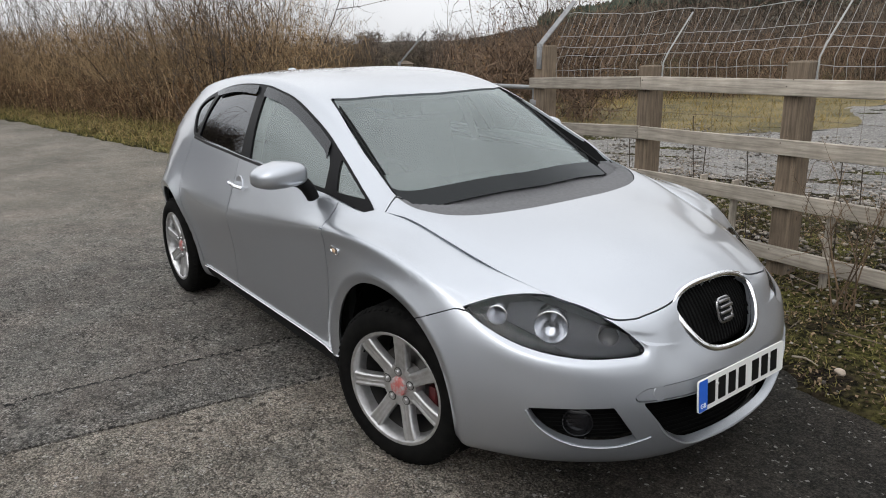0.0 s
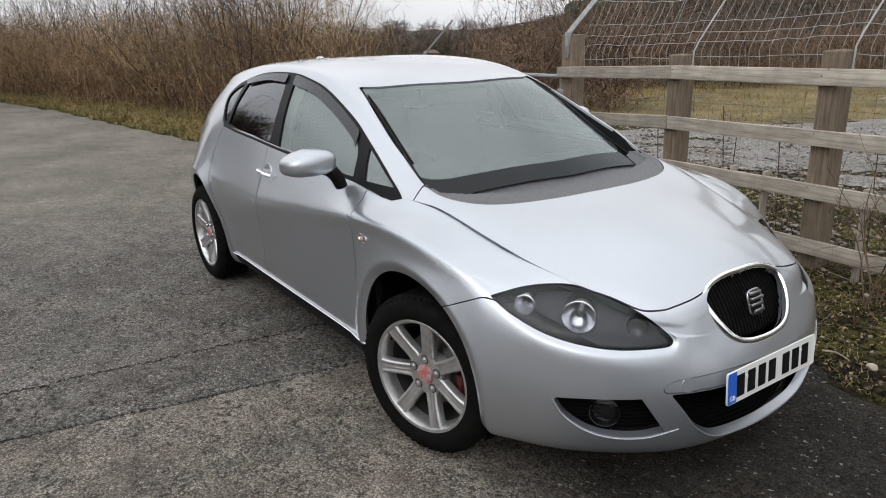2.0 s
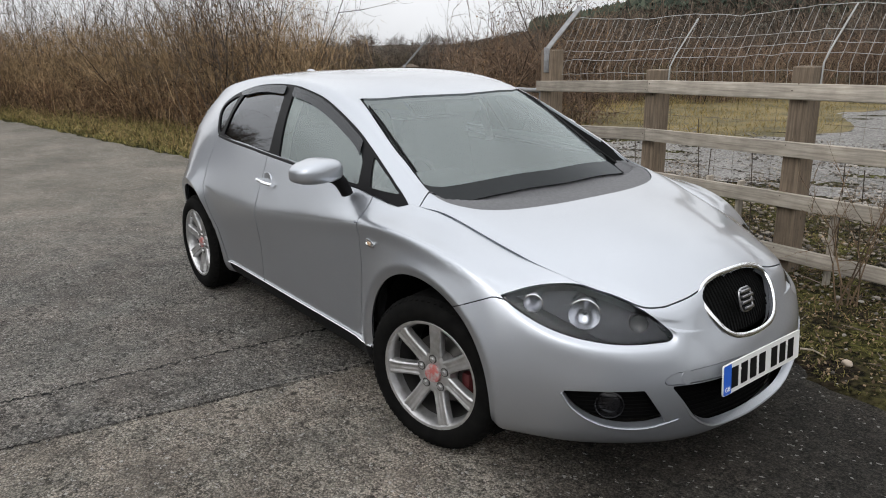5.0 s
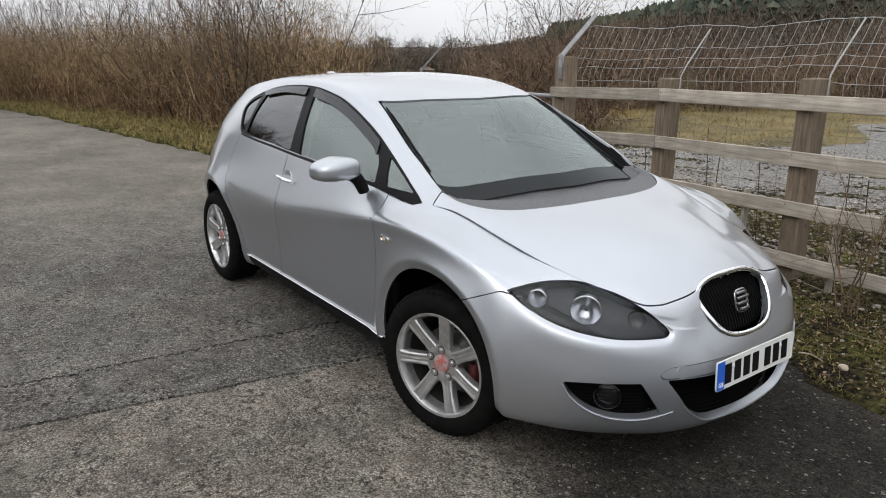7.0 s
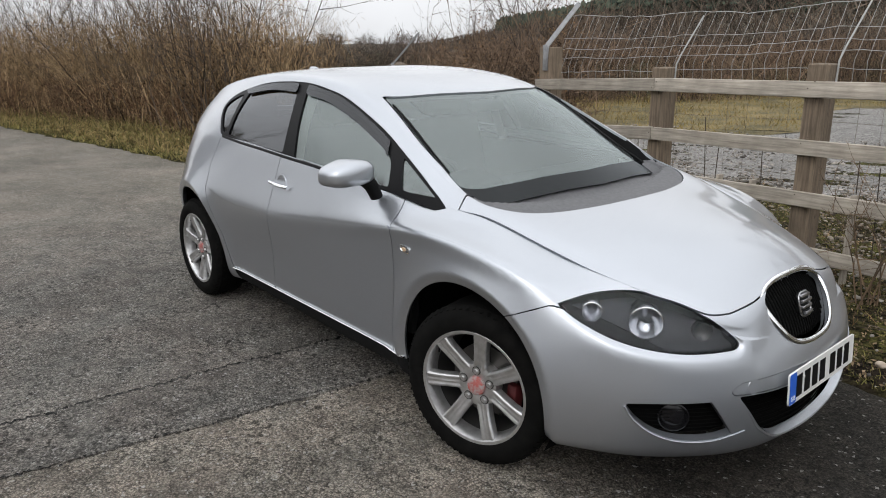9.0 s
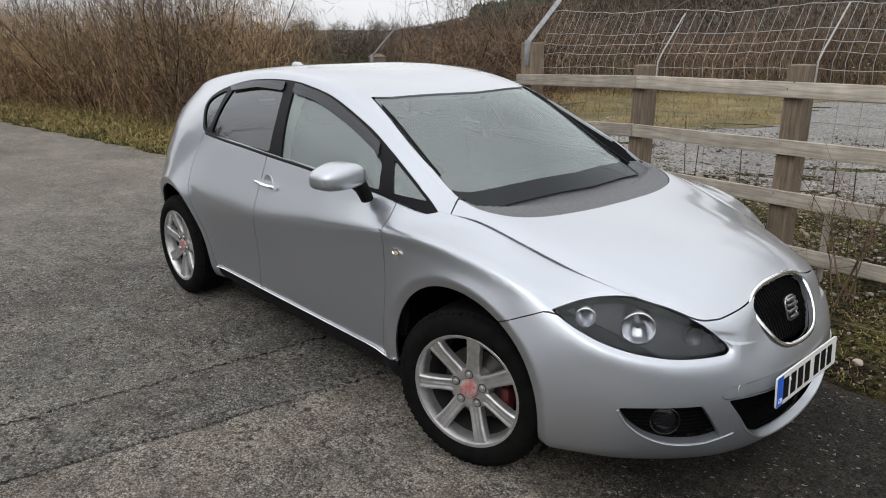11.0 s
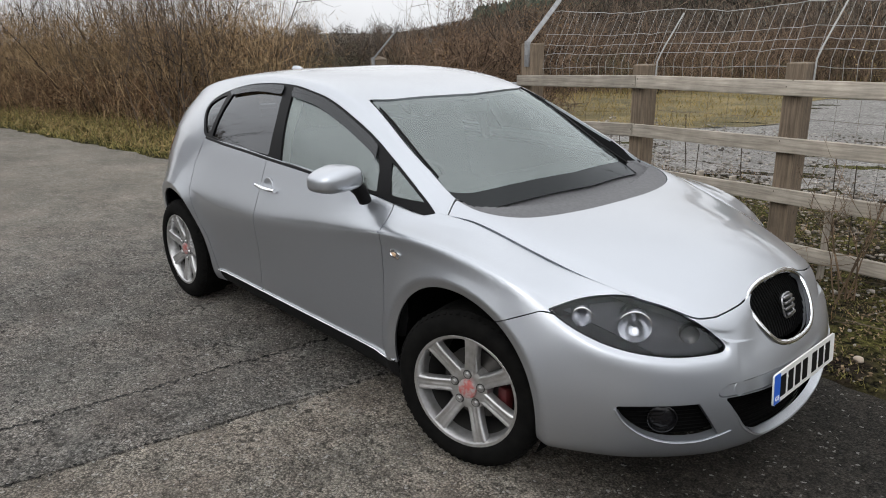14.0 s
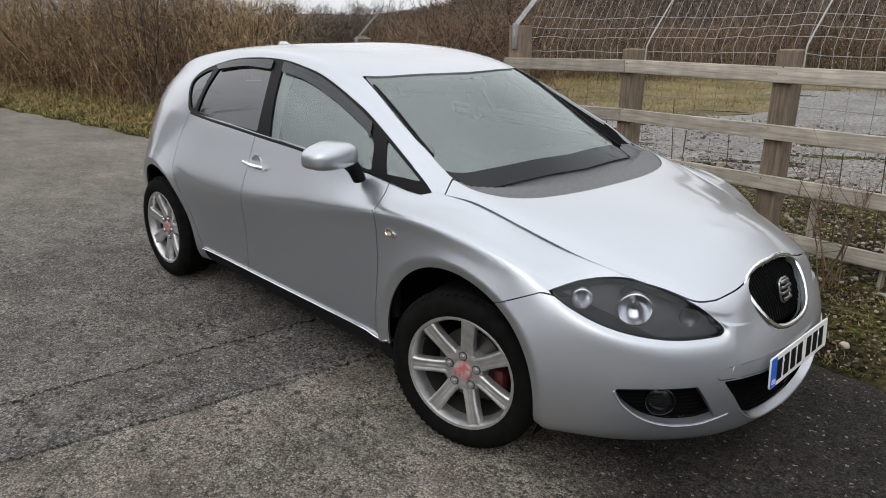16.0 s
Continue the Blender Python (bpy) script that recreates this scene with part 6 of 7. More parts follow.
def brush(name, line, depth, count, height, label, r, rad=0.006, leaf=0.0, levels=2, twigs=5, mat=None, lean=0.25, ground_z=0.05, leaf_mat=None, fill=0, fill_size=0.10, fill_top=2.0, fill_up=0.7):
    """A thicket along a line of (x, y): many stems, twigs and some dead leaves."""
    line = np.array(line, float)
    seg = np.linalg.norm(np.diff(line, axis=0), axis=1)
    pos = r.uniform(0, seg.sum(), count)
    i = np.searchsorted(np.cumsum(seg), pos).clip(0, len(seg) - 1)
    t = (pos - np.concatenate([[0], np.cumsum(seg)])[i]) / seg[i]
    p = line[i] * (1 - t)[:, None] + line[i + 1] * t[:, None]
    nrm = np.stack([-(line[i + 1] - line[i])[:, 1], (line[i + 1] - line[i])[:, 0]], 1)
    nrm /= np.linalg.norm(nrm, axis=1, keepdims=True)
    p = p + nrm * r.uniform(-0.5, 0.5, count)[:, None] * depth
    start = np.column_stack([p, np.full(count, ground_z)])
    clump = 0.80 + 0.15 * np.sin(p[:, 0] * 1.7 + 0.8) + 0.12 * np.sin(p[:, 1] * 2.9 + p[:, 0] * 0.9)
    length = height * clump * r.uniform(0.55, 1.1, count)
    way = np.column_stack([r.normal(0, lean, count), r.normal(0, lean, count), np.ones(count)])
    heap = Heap()
    grow(heap, r, start, way, length, rad * r.uniform(0.6, 1.3, count), 4, 0.2, twigs, 0.42, levels)
    if fill:
        j = r.integers(0, count, fill)
        q = start[j] + np.column_stack([r.normal(0, 0.3, fill), r.normal(0, 0.3, fill), fill_top * (0.8 + 0.3 * (clump[j] - 0.75)) * r.uniform(0.02, 1.0, fill) ** 0.8 * r.uniform(0.85, 1.15, fill)])
        heap.slivers(q, fill_size * r.uniform(0.5, 1.6, fill), fill_size * 0.030 * r.uniform(0.6, 1.5, fill), r, fill_up)
    ob = tagged(heap.made(name, mat or TWIG), label, "shrubs", kind="stuff")
    if leaf:
        m = int(leaf)
        j = r.integers(0, count, m)
        q = start[j] + np.column_stack([r.normal(0, 0.28, m), r.normal(0, 0.28, m), length[j] * r.uniform(0.03, 0.78, m)])
        litter = Heap()
        litter.leaves(q, r.uniform(0.012, 0.032, m), r)
        litter.made("dead_leaves", leaf_mat or RUST, ob)
    return ob


r = np.random.default_rng(11)
# roadside hedge beyond the verge
HEDGE = [(-30, -1.2), (-22, 0.75), (-17, 1.95), (-13, 2.75), (-10.2, 3.05), (-8.6, 3.75)]
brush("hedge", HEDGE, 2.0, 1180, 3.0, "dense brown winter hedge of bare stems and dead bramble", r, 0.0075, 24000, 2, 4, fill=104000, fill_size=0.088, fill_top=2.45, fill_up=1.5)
# darker red-brown layer in the hedge's foot; its shade is in the colour
BRAMBLE = bark("shaded_red_brown_bramble", (0.016, 0.010, 0.007), (0.165, 0.098, 0.060), 0.6)
brush("bramble", [(x, y - 0.30) for x, y in HEDGE], 1.5, 260, 1.5, "red-brown dead bramble tangled in the foot of the hedge, shade put into its colour", r, 0.006, 5000, 1, 5, BRAMBLE, 0.5, fill=46000, fill_size=0.075, fill_top=1.05, fill_up=0.5)
brush("tall_hedge_stems", [(-30, -0.8), (-20, 1.6), (-13, 2.9), (-11.0, 2.9)], 1.6, 380, 4.9, "bare saplings rising out of the hedge", r, 0.0105, 0, 2, 5, DARK_TWIG, 0.12)
brush("hedge_end_bush", [(-11.2, 2.4), (-9.7, 2.7)], 1.3, 46, 4.6, "bare dark hawthorn at the end of the hedge", r, 0.013, 1500, 2, 6, DARK_TWIG, 0.20)
# scrub beyond the gate and the yard
brush("far_scrub", [(-16.5, 13), (-11.5, 12), (-9.4, 14), (-8.2, 17), (-6.5, 22), (0, 26), (9, 29), (18, 30)], 3.0, 1150, 2.7, "brown bramble and willow scrub behind the yard", r, 0.012, 12000, 2, 3, PALE_TWIG, fill=84000, fill_size=0.16, fill_top=1.75, fill_up=1.8)
brush("gate_bush", [(-9.2, 6.8), (-7.2, 8.6)], 1.4, 45, 4.0, "bare dark thorn bushes beyond the gate", r, 0.012, 3000, 2, 6, PALE_TWIG, 0.22, fill=3500, fill_size=0.2, fill_top=1.7)
brush("far_saplings", [(-14, 12.5), (-9.5, 16), (-7, 23), (2, 28), (14, 31)], 4.0, 110, 5.6, "thin bare trees over the scrub", r, 0.02, 0, 2, 6, DARK_TWIG, 0.12)
brush("distant_trees", [(-70, 20), (-55, 34), (-40, 48), (-20, 60)], 8.0, 120, 4.4, "hazy row of bare trees far off", r, 0.04, 0, 2, 4, DARK_TWIG, 0.15, -0.3, fill=20000, fill_size=0.6, fill_top=3.3)
brush("ochre_shrub", [(-4.2, 16.0), (-2.4, 17.2), (-0.6, 18.0)], 1.4, 60, 3.0, "shrub with a few ochre leaves behind the yard", r, 0.012, 2200, 2, 4, PALE_TWIG, 0.3, leaf_mat=bark("ochre_leaves", (0.08, 0.06, 0.03), (0.27, 0.21, 0.11)))
brush("middle_thicket", [(-36, 9), (-27, 17), (-20, 22)], 3.0, 110, 2.4, "grey-brown thicket across the field", r, 0.015, 0, 2, 4, DARK_TWIG, 0.25, 0.05, fill=14000, fill_size=0.3, fill_top=1.9)
# trees on the other side of the road, unseen, set for the car's reflections
brush("opposite_hedge", [(-26, -15), (-8, -14), (6, -13.5), (18, -15)], 2.5, 160, 2.2, "bare hedge across the road", r, 0.014, 3000, 2, 3, fill=12000, fill_size=0.35, fill_top=1.5)
# unseen thicket added to darken what the front bumper reflects
brush("reflected_thicket", [(-1, -12), (8, -10), (15, -7)], 2.0, 90, 5.5, "unseen bare thicket across the road, added to darken the bumper", r, 0.02, 5000, 2, 4, DARK_TWIG, 0.2, fill=12000, fill_size=0.35, fill_top=3.8)
bank = [(-34, -7.4), (-27, -6.2), (-21.5, -5.6), (-16.5, -6.6), (-13, -8.6), (-11.5, -11)]
near_bank = [(-11.5, -7.6), (-9.4, -6.6), (-7.6, -6.2), (-6.0, -6.2), (-4.2, -6.5)]
for bank_line in (bank, near_bank):
    bv = [(x + 0.3 * k * c, y - k * 1.2, 0.02 + 0.06 * min(k, 2)) for x, y in bank_line for k, c in ((-0.9, 0), (0, 0), (1, -1), (2, -1), (5, -1))]
    bf = [(i * 5 + j, i * 5 + j + 1, i * 5 + j + 6, i * 5 + j + 5) for i in range(len(bank_line) - 1) for j in range(4)]
    tagged(arrays_object("ground", bv, bf, SOIL), "mossy bank under the trees across the road", "ground", kind="structure")
brush("roadside_hedge", bank[3:], 1.2, 60, 1.8, "low bare hedge along the far side of the road", r, 0.012, 0, 2, 4, DARK_TWIG, 0.2, fill=4000, fill_size=0.16, fill_top=1.2)
brush("roadside_trees", bank[:4], 1.4, 70, 8.6, "bare thorn trees along the far side of the road", r, 0.024, 0, 2, 6, DARK_TWIG, 0.2, fill=26000, fill_size=0.40, fill_top=5.4)
brush("near_thorns", near_bank[:3], 0.8, 26, 1.9, "bare thorn bushes on the bank across the road", r, 0.02, 0, 2, 6, DARK_TWIG, 0.30, fill=5000, fill_size=0.14, fill_top=1.2)
brush("tall_thorns", [(-7.3, -6.3), (-6.0, -6.4), (-4.8, -6.6)], 0.8, 16, 6.8, "tall bare thorn trees on the bank across the road", r, 0.012, 0, 2, 6, DARK_TWIG, 0.06, fill=15000, fill_size=0.20, fill_top=5.8)
brush("opposite_trees", [(-20, -17), (-6, -16), (8, -16), (18, -17)], 3.0, 30, 7.0, "bare trees across the road", r, 0.07, 0, 3, 5, DARK_TWIG, 0.1)


def blades(name, x, y, size, mat, r, label, curl=0.5, width=0.003):
    """Grass: bent blades of two pieces."""
    m = len(x)
    foot = np.column_stack([x, y, ground_height(x, y) - 0.005])
    ang = r.uniform(0, math.tau, m)
    side = np.column_stack([np.cos(ang), np.sin(ang), np.zeros(m)]) * (width * r.uniform(0.6, 1.4, m))[:, None]
    lean = np.column_stack([r.normal(0, curl, m), r.normal(0, curl, m), np.ones(m)])
    lean /= np.linalg.norm(lean, axis=1, keepdims=True)
    mid = foot + lean * (size * 0.55)[:, None]
    tip = mid + (lean + np.column_stack([r.normal(0, curl, m), r.normal(0, curl, m), r.normal(-0.35, 0.3, m)])) * (size * 0.5)[:, None]
    v = np.stack([foot - side, foot + side, mid + side * 0.8, mid - side * 0.8, tip + side * 0.15, tip - side * 0.15], 1).reshape(-1, 3)
    at = 6 * np.arange(m)[:, None]
    f = np.concatenate([at + np.array([[0, 1, 2, 3]]), at + np.array([[3, 2, 4, 5]])])
    return tagged(arrays_object(name, v, f, mat, None, False), label, "grass", kind="stuff")


def scatter(n, x0, x1, off0, off1, r, power=1.0):
    x = r.uniform(x0, x1, n)
    return x, road_edge(x) + off0 + (off1 - off0) * r.uniform(0, 1, n) ** power


# verge below the hedge
x, y = scatter(25000, -24, -6.5, -0.03, 1.9, r)
blades("verge_grass", x, y, r.uniform(0.05, 0.20, len(x)) * (0.7 + 0.4 * np.clip(y - road_edge(x), 0, 1.4)), LUSH, r, "short green grass on the roadside verge", 0.55, 0.006)
x, y = scatter(11000, -24, -6.5, 0.15, 2.0, r)
blades("verge_straw", x, y, r.uniform(0.05, 0.24, len(x)), STRAW, r, "dry straw-coloured grass at the foot of the hedge", 0.6, 0.005)
x, y = scatter(9000, -24, -6.5, 0.0, 1.9, r)
heap = Heap()
heap.leaves(np.column_stack([x, y, ground_height(x, y) + r.uniform(0.01, 0.10, len(x))]), r.uniform(0.012, 0.036, len(x)), r, 1.2)
tagged(heap.made("verge_leaves", bark("mixed_verge_leaves", (0.030, 0.034, 0.012), (0.23, 0.175, 0.085))), "dead leaves and low weeds on the roadside verge", "leaves", kind="stuff")
# verge beside the car and along the fence
x, y = scatter(28000, -3.0, 2.2, 0.02, 3.2, r, 1.3)
tuft = np.sin(x * 9.0) * np.sin(y * 8.0 + x * 3) + 0.5 * np.sin(x * 21 + y * 17)
keep = tuft > -0.35
blades("fence_grass", x[keep], y[keep], r.uniform(0.010, 0.046, keep.sum()), GREEN, r, "moss and short grass between the tarmac and the fence", 0.8, 0.0028)
x, y = scatter(1500, -3.5, 2.4, 0.3, 1.9, r)
blades("fence_straw", x, y, r.uniform(0.03, 0.12, len(x)), RUST, r, "dead brown stalks under the fence", 0.9, 0.0013)
# field strip behind the yard
n = 30000
x, y = r.uniform(-10, 6, n), r.uniform(7.5, 24, n)
keep = (x < -4.4 + 0.9 * np.sin(y * 0.8) + 0.10 * (y - 8)) | (y > 15.5 + 0.25 * x + np.sin(x))
x, y = x[keep], y[keep]
clump_ = 0.55 + 0.45 * np.sin(x * 2.1 + y) * np.sin(y * 1.7 - x * 0.6)
blades("field_grass", x, y, r.uniform(0.05, 0.20, len(x)) * (0.35 + clump_) * (1 + 0.8 * (x < -8.2)), bark("yellow_green_grass", (0.085, 0.070, 0.022), (0.26, 0.200, 0.085), 0.6), r, "yellow-green rough grass behind the gravel", 0.6, 0.0055)

# leaf litter and twigs near the fence
x, y = scatter(20000, -3.5, 2.3, 0.02, 4.0, r)
heap = Heap()
heap.leaves(np.column_stack([x, y, ground_height(x, y) + r.uniform(0.002, 0.02, len(x))]), r.uniform(0.004, 0.015, len(x)), r, 1.4)
tagged(heap.made("leaf_litter", bark("old_leaves", (0.03, 0.020, 0.012), (0.22, 0.165, 0.11))), "old brown leaves lying on the verge", "leaves", kind="stuff")
x, y = scatter(320, -3.2, 2.2, 0.1, 1.9, r)
heap = Heap()
ang = r.uniform(0, math.tau, len(x))
z = ground_height(x, y) + 0.012
ln = r.uniform(0.05, 0.30, len(x))
a = np.column_stack([x, y, z])
b = a + np.column_stack([np.cos(ang) * ln, np.sin(ang) * ln, r.uniform(-0.005, 0.05, len(x))])
heap.sticks(a, b, r.uniform(0.002, 0.005, len(x)), r.uniform(0.001, 0.003, len(x)))
tagged(heap.made("fallen_twigs", DARK_TWIG), "fallen twigs on the verge", "twigs", kind="stuff")

# sapling by the fence, and an overhanging bare tree
heap = Heap()
m = 7
grow(heap, r, np.column_stack([r.normal(0.42, 0.05, m), r.normal(1.88, 0.04, m), np.full(m, 0.06)]), np.column_stack([r.normal(0, 0.22, m), r.normal(0, 0.2, m), np.ones(m)]), r.uniform(0.6, 1.35, m), np.full(m, 0.006), 5, 0.14, 6, 0.4, 2)
tagged(heap.made("sapling", bark("reddish_twigs", (0.045, 0.034, 0.024), (0.145, 0.103, 0.068))), "thin leafless sapling growing in front of the fence", "sapling")
tree = tagged(new("bare_tree"), "leafless grey tree leaning over the yard", "tree")
part("trunk", tube([(3.4, 7.6, 0.0), (3.3, 7.6, 1.2), (3.1, 7.5, 2.6), (3.0, 7.6, 4.2), (2.9, 7.5, 6.0)], 0.16, 10, tip=0.05), DARK_TWIG, tree)
heap = Heap()
m = 6
grow(heap, r, np.column_stack([np.full(m, 3.05), np.full(m, 7.52), r.uniform(2.3, 3.4, m)]), np.column_stack([r.normal(-4.2, 0.5, m), r.normal(-1.8, 0.5, m), r.normal(-0.1, 0.25, m)]), r.uniform(4.4, 5.6, m), np.full(m, 0.035), 7, 0.09, 9, 0.30, 2, 0.02)
m = 16
foot = np.column_stack([np.full(m, 3.15), np.full(m, 7.55), r.uniform(2.0, 5.5, m)])
way = np.column_stack([r.normal(-0.9, 0.5, m), r.normal(-0.1, 0.5, m), r.normal(0.25, 0.2, m)])
grow(heap, r, foot, way, r.uniform(2.2, 3.8, m), np.full(m, 0.03), 5, 0.14, 6, 0.42, 2, 0.05)
heap.made("crown", DARK_TWIG, tree)


# ---- gravel yard, fence, gate, hill ----
GRAVEL = material("grey_gravel", (0.3, 0.3, 0.29), 0.9)
c1, f1 = grain(GRAVEL, 0.8, (0.150, 0.144, 0.135), (0.245, 0.237, 0.225), 6)
co = GRAVEL.node_tree.nodes.new("ShaderNodeTexCoord")
vor = node(GRAVEL, "ShaderNodeTexVoronoi", Scale=42.0)
link(GRAVEL, co.outputs["Object"], vor.inputs["Vector"])
bw = GRAVEL.node_tree.nodes.new("ShaderNodeRGBToBW")
link(GRAVEL, vor.outputs["Color"], bw.inputs[0])
ramp = GRAVEL.node_tree.nodes.new("ShaderNodeValToRGB")
ramp.color_ramp.elements[0].color, ramp.color_ramp.elements[1].color = (0.40, 0.39, 0.38, 1), (1.55, 1.54, 1.52, 1)
link(GRAVEL, bw.outputs[0], ramp.inputs["Fac"])
link(GRAVEL, mix(GRAVEL, 1.0, c1, ramp.outputs["Color"], "MULTIPLY"), base(GRAVEL))
inv = node(GRAVEL, "ShaderNodeMath")
inv.operation = "MULTIPLY"
inv.inputs[1].default_value = -1.0
link(GRAVEL, vor.outputs["Distance"], inv.inputs[0])
bump(GRAVEL, inv.outputs[0], 1.0, 0.03)


def yard_edge(y):
    return -4.4 + 0.9 * np.sin(y * 0.8) + 0.10 * (y - 8)


yv, yf = [], []
rows = np.arange(4.6, 17.5, 0.3)
for i, yy in enumerate(rows):
    left = np.interp(yy, (4.6, 6, 8), (-6.0, -5.2, float(yard_edge(8.0)))) if yy < 8 else float(yard_edge(yy))
    for j, xx in enumerate(np.linspace(left, 12, 30)):
        yv.append((xx, yy + (0.2 * math.sin(xx * 3) + 0.12 * math.sin(xx * 7.3) if i == 0 else 0), float(ground_height(xx, yy)) + 0.018))
for i in range(len(rows) - 1):
    for j in range(29):
        yf.append((i * 30 + j, i * 30 + j + 1, (i + 1) * 30 + j + 1, (i + 1) * 30 + j))
tagged(arrays_object("gravel_yard", yv, yf, GRAVEL), "grey crushed-stone yard behind the fence", "gravel", kind="structure")


FIELD = material("rough_turf", (0.1, 0.09, 0.03), 0.95)
c1, f1 = grain(FIELD, 1.1, (0.050, 0.046, 0.015), (0.200, 0.155, 0.065), 8)
c2, f2 = grain(FIELD, 40, (0.5, 0.5, 0.5), (1.4, 1.35, 1.3), 6)
link(FIELD, mix(FIELD, 1.0, c1, c2, "MULTIPLY"), base(FIELD)); bump(FIELD, f2, 0.8, 0.04)
fv, ff_ = [], []
rows = np.arange(7.6, 17.5, 0.3)
for yy in rows:
    for xx in np.linspace(-10, float(yard_edge(yy)) + 0.15, 12):
        fv.append((xx, yy, float(ground_height(xx, yy)) + 0.024))
for i in range(len(rows) - 1):
    for j in range(11):
        ff_.append((i * 12 + j, i * 12 + j + 1, (i + 1) * 12 + j + 1, (i + 1) * 12 + j))
tagged(arrays_object("field_turf", fv, ff_, FIELD), "yellow-green turf beside the gravel", "turf", kind="structure")


def stones(name, x, y, size, mat, r, label):
    """Squashed, uneven little stones joined into one mesh."""
    own = bmesh.new()
    bmesh.ops.create_icosphere(own, subdivisions=1, radius=1)
    bv = np.array([v.co for v in own.verts])
    bf = np.array([[v.index for v in f.verts] for f in own.faces])
    own.free()
    m = len(x)
    scale = np.column_stack([r.uniform(0.7, 1.3, m), r.uniform(0.7, 1.3, m), r.uniform(0.4, 0.8, m)]) * size[:, None]
    v = bv[None] * r.uniform(0.75, 1.2, (m, len(bv), 1)) * scale[:, None]
    a = r.uniform(0, math.tau, m)
    c, s = np.cos(a)[:, None], np.sin(a)[:, None]
    v = np.stack([v[..., 0] * c - v[..., 1] * s, v[..., 0] * s + v[..., 1] * c, v[..., 2]], -1)
    v += np.column_stack([x, y, ground_height(x, y) + 0.02 + size * 0.15])[:, None]
    f = bf[None] + (np.arange(m) * len(bv))[:, None, None]
    return tagged(arrays_object(name, v.reshape(-1, 3), f.reshape(-1, 3), mat, None, False), label, "stones", kind="stuff")


PEBBLE = bark("pale_stones", (0.050, 0.046, 0.042), (0.25, 0.238, 0.22), 2.0)
r = np.random.default_rng(23)
n = 5200
x, y = r.uniform(-6.0, 3.0, n), 4.3 + 4.5 * r.uniform(0, 1, n) ** 1.4
stones("yard_stones", x, y, r.uniform(0.008, 0.026, n), PEBBLE, r, "loose grey stones of the yard")
n = 4200
x, y = r.uniform(-4.5, 2.6, n), r.uniform(2.6, 4.9, n)
stones("yard_pebbles", x, y, r.uniform(0.006, 0.020, n), bark("brown_pebbles", (0.028, 0.025, 0.020), (0.19, 0.17, 0.145), 2.0), r, "brown pebbles strewn over the soil behind the fence")
n = 900
x, y = r.uniform(-3.2, 2.4, n), r.uniform(1.9, 2.9, n)
stones("fence_stones", x, y, r.uniform(0.006, 0.020, n), PEBBLE, r, "stones spilled under the fence")
x, y = scatter(260, -2.5, 2.2, 0.0, 0.9, r)
stones("verge_pebbles", x, y, r.uniform(0.004, 0.014, len(x)), PEBBLE, r, "small pebbles on the verge")
own = bmesh.new()
bmesh.ops.create_icosphere(own, subdivisions=3, radius=1)
for v in own.verts:
    v.co *= 1 + 0.25 * noise.noise(v.co * 1.3)
    v.co = Vector((v.co.x * 0.026, v.co.y * 0.019, v.co.z * 0.018))
own.transform(pose(0.76, 1.13, float(ground_height(0.76, 1.13)) + 0.012, 10, 5, 40))
PALE = material("pale_stone", (0.5, 0.42, 0.33), 0.85)
col, fac = grain(PALE, 40, (0.30, 0.245, 0.19), (0.45, 0.38, 0.31), 6)
link(PALE, col, base(PALE)); bump(PALE, fac, 0.4, 0.004)
stone = tagged(part("stone", own, PALE, None), "pale buff stone lying on the verge", "stone")
line = [(0.520, 1.150), (0.548, 1.163), (0.578, 1.170), (0.618, 1.150), (0.660, 1.124)]
STICK = material("dry_stick_bark", (0.3, 0.25, 0.19), 0.9)
col, fac = grain(STICK, 60, (0.17, 0.14, 0.10), (0.36, 0.31, 0.24), 6)
link(STICK, col, base(STICK)); bump(STICK, fac, 0.4, 0.003)
tagged(part("stick", tube([(a, b, float(ground_height(a, b)) + 0.012) for a, b in line], 0.006, 8, tip=0.003), STICK, None), "pale bent dry stick lying on the verge", "stick")

TIMBER = material("weathered_timber", (0.3, 0.25, 0.2), 0.85, 0, 0, 0.2)


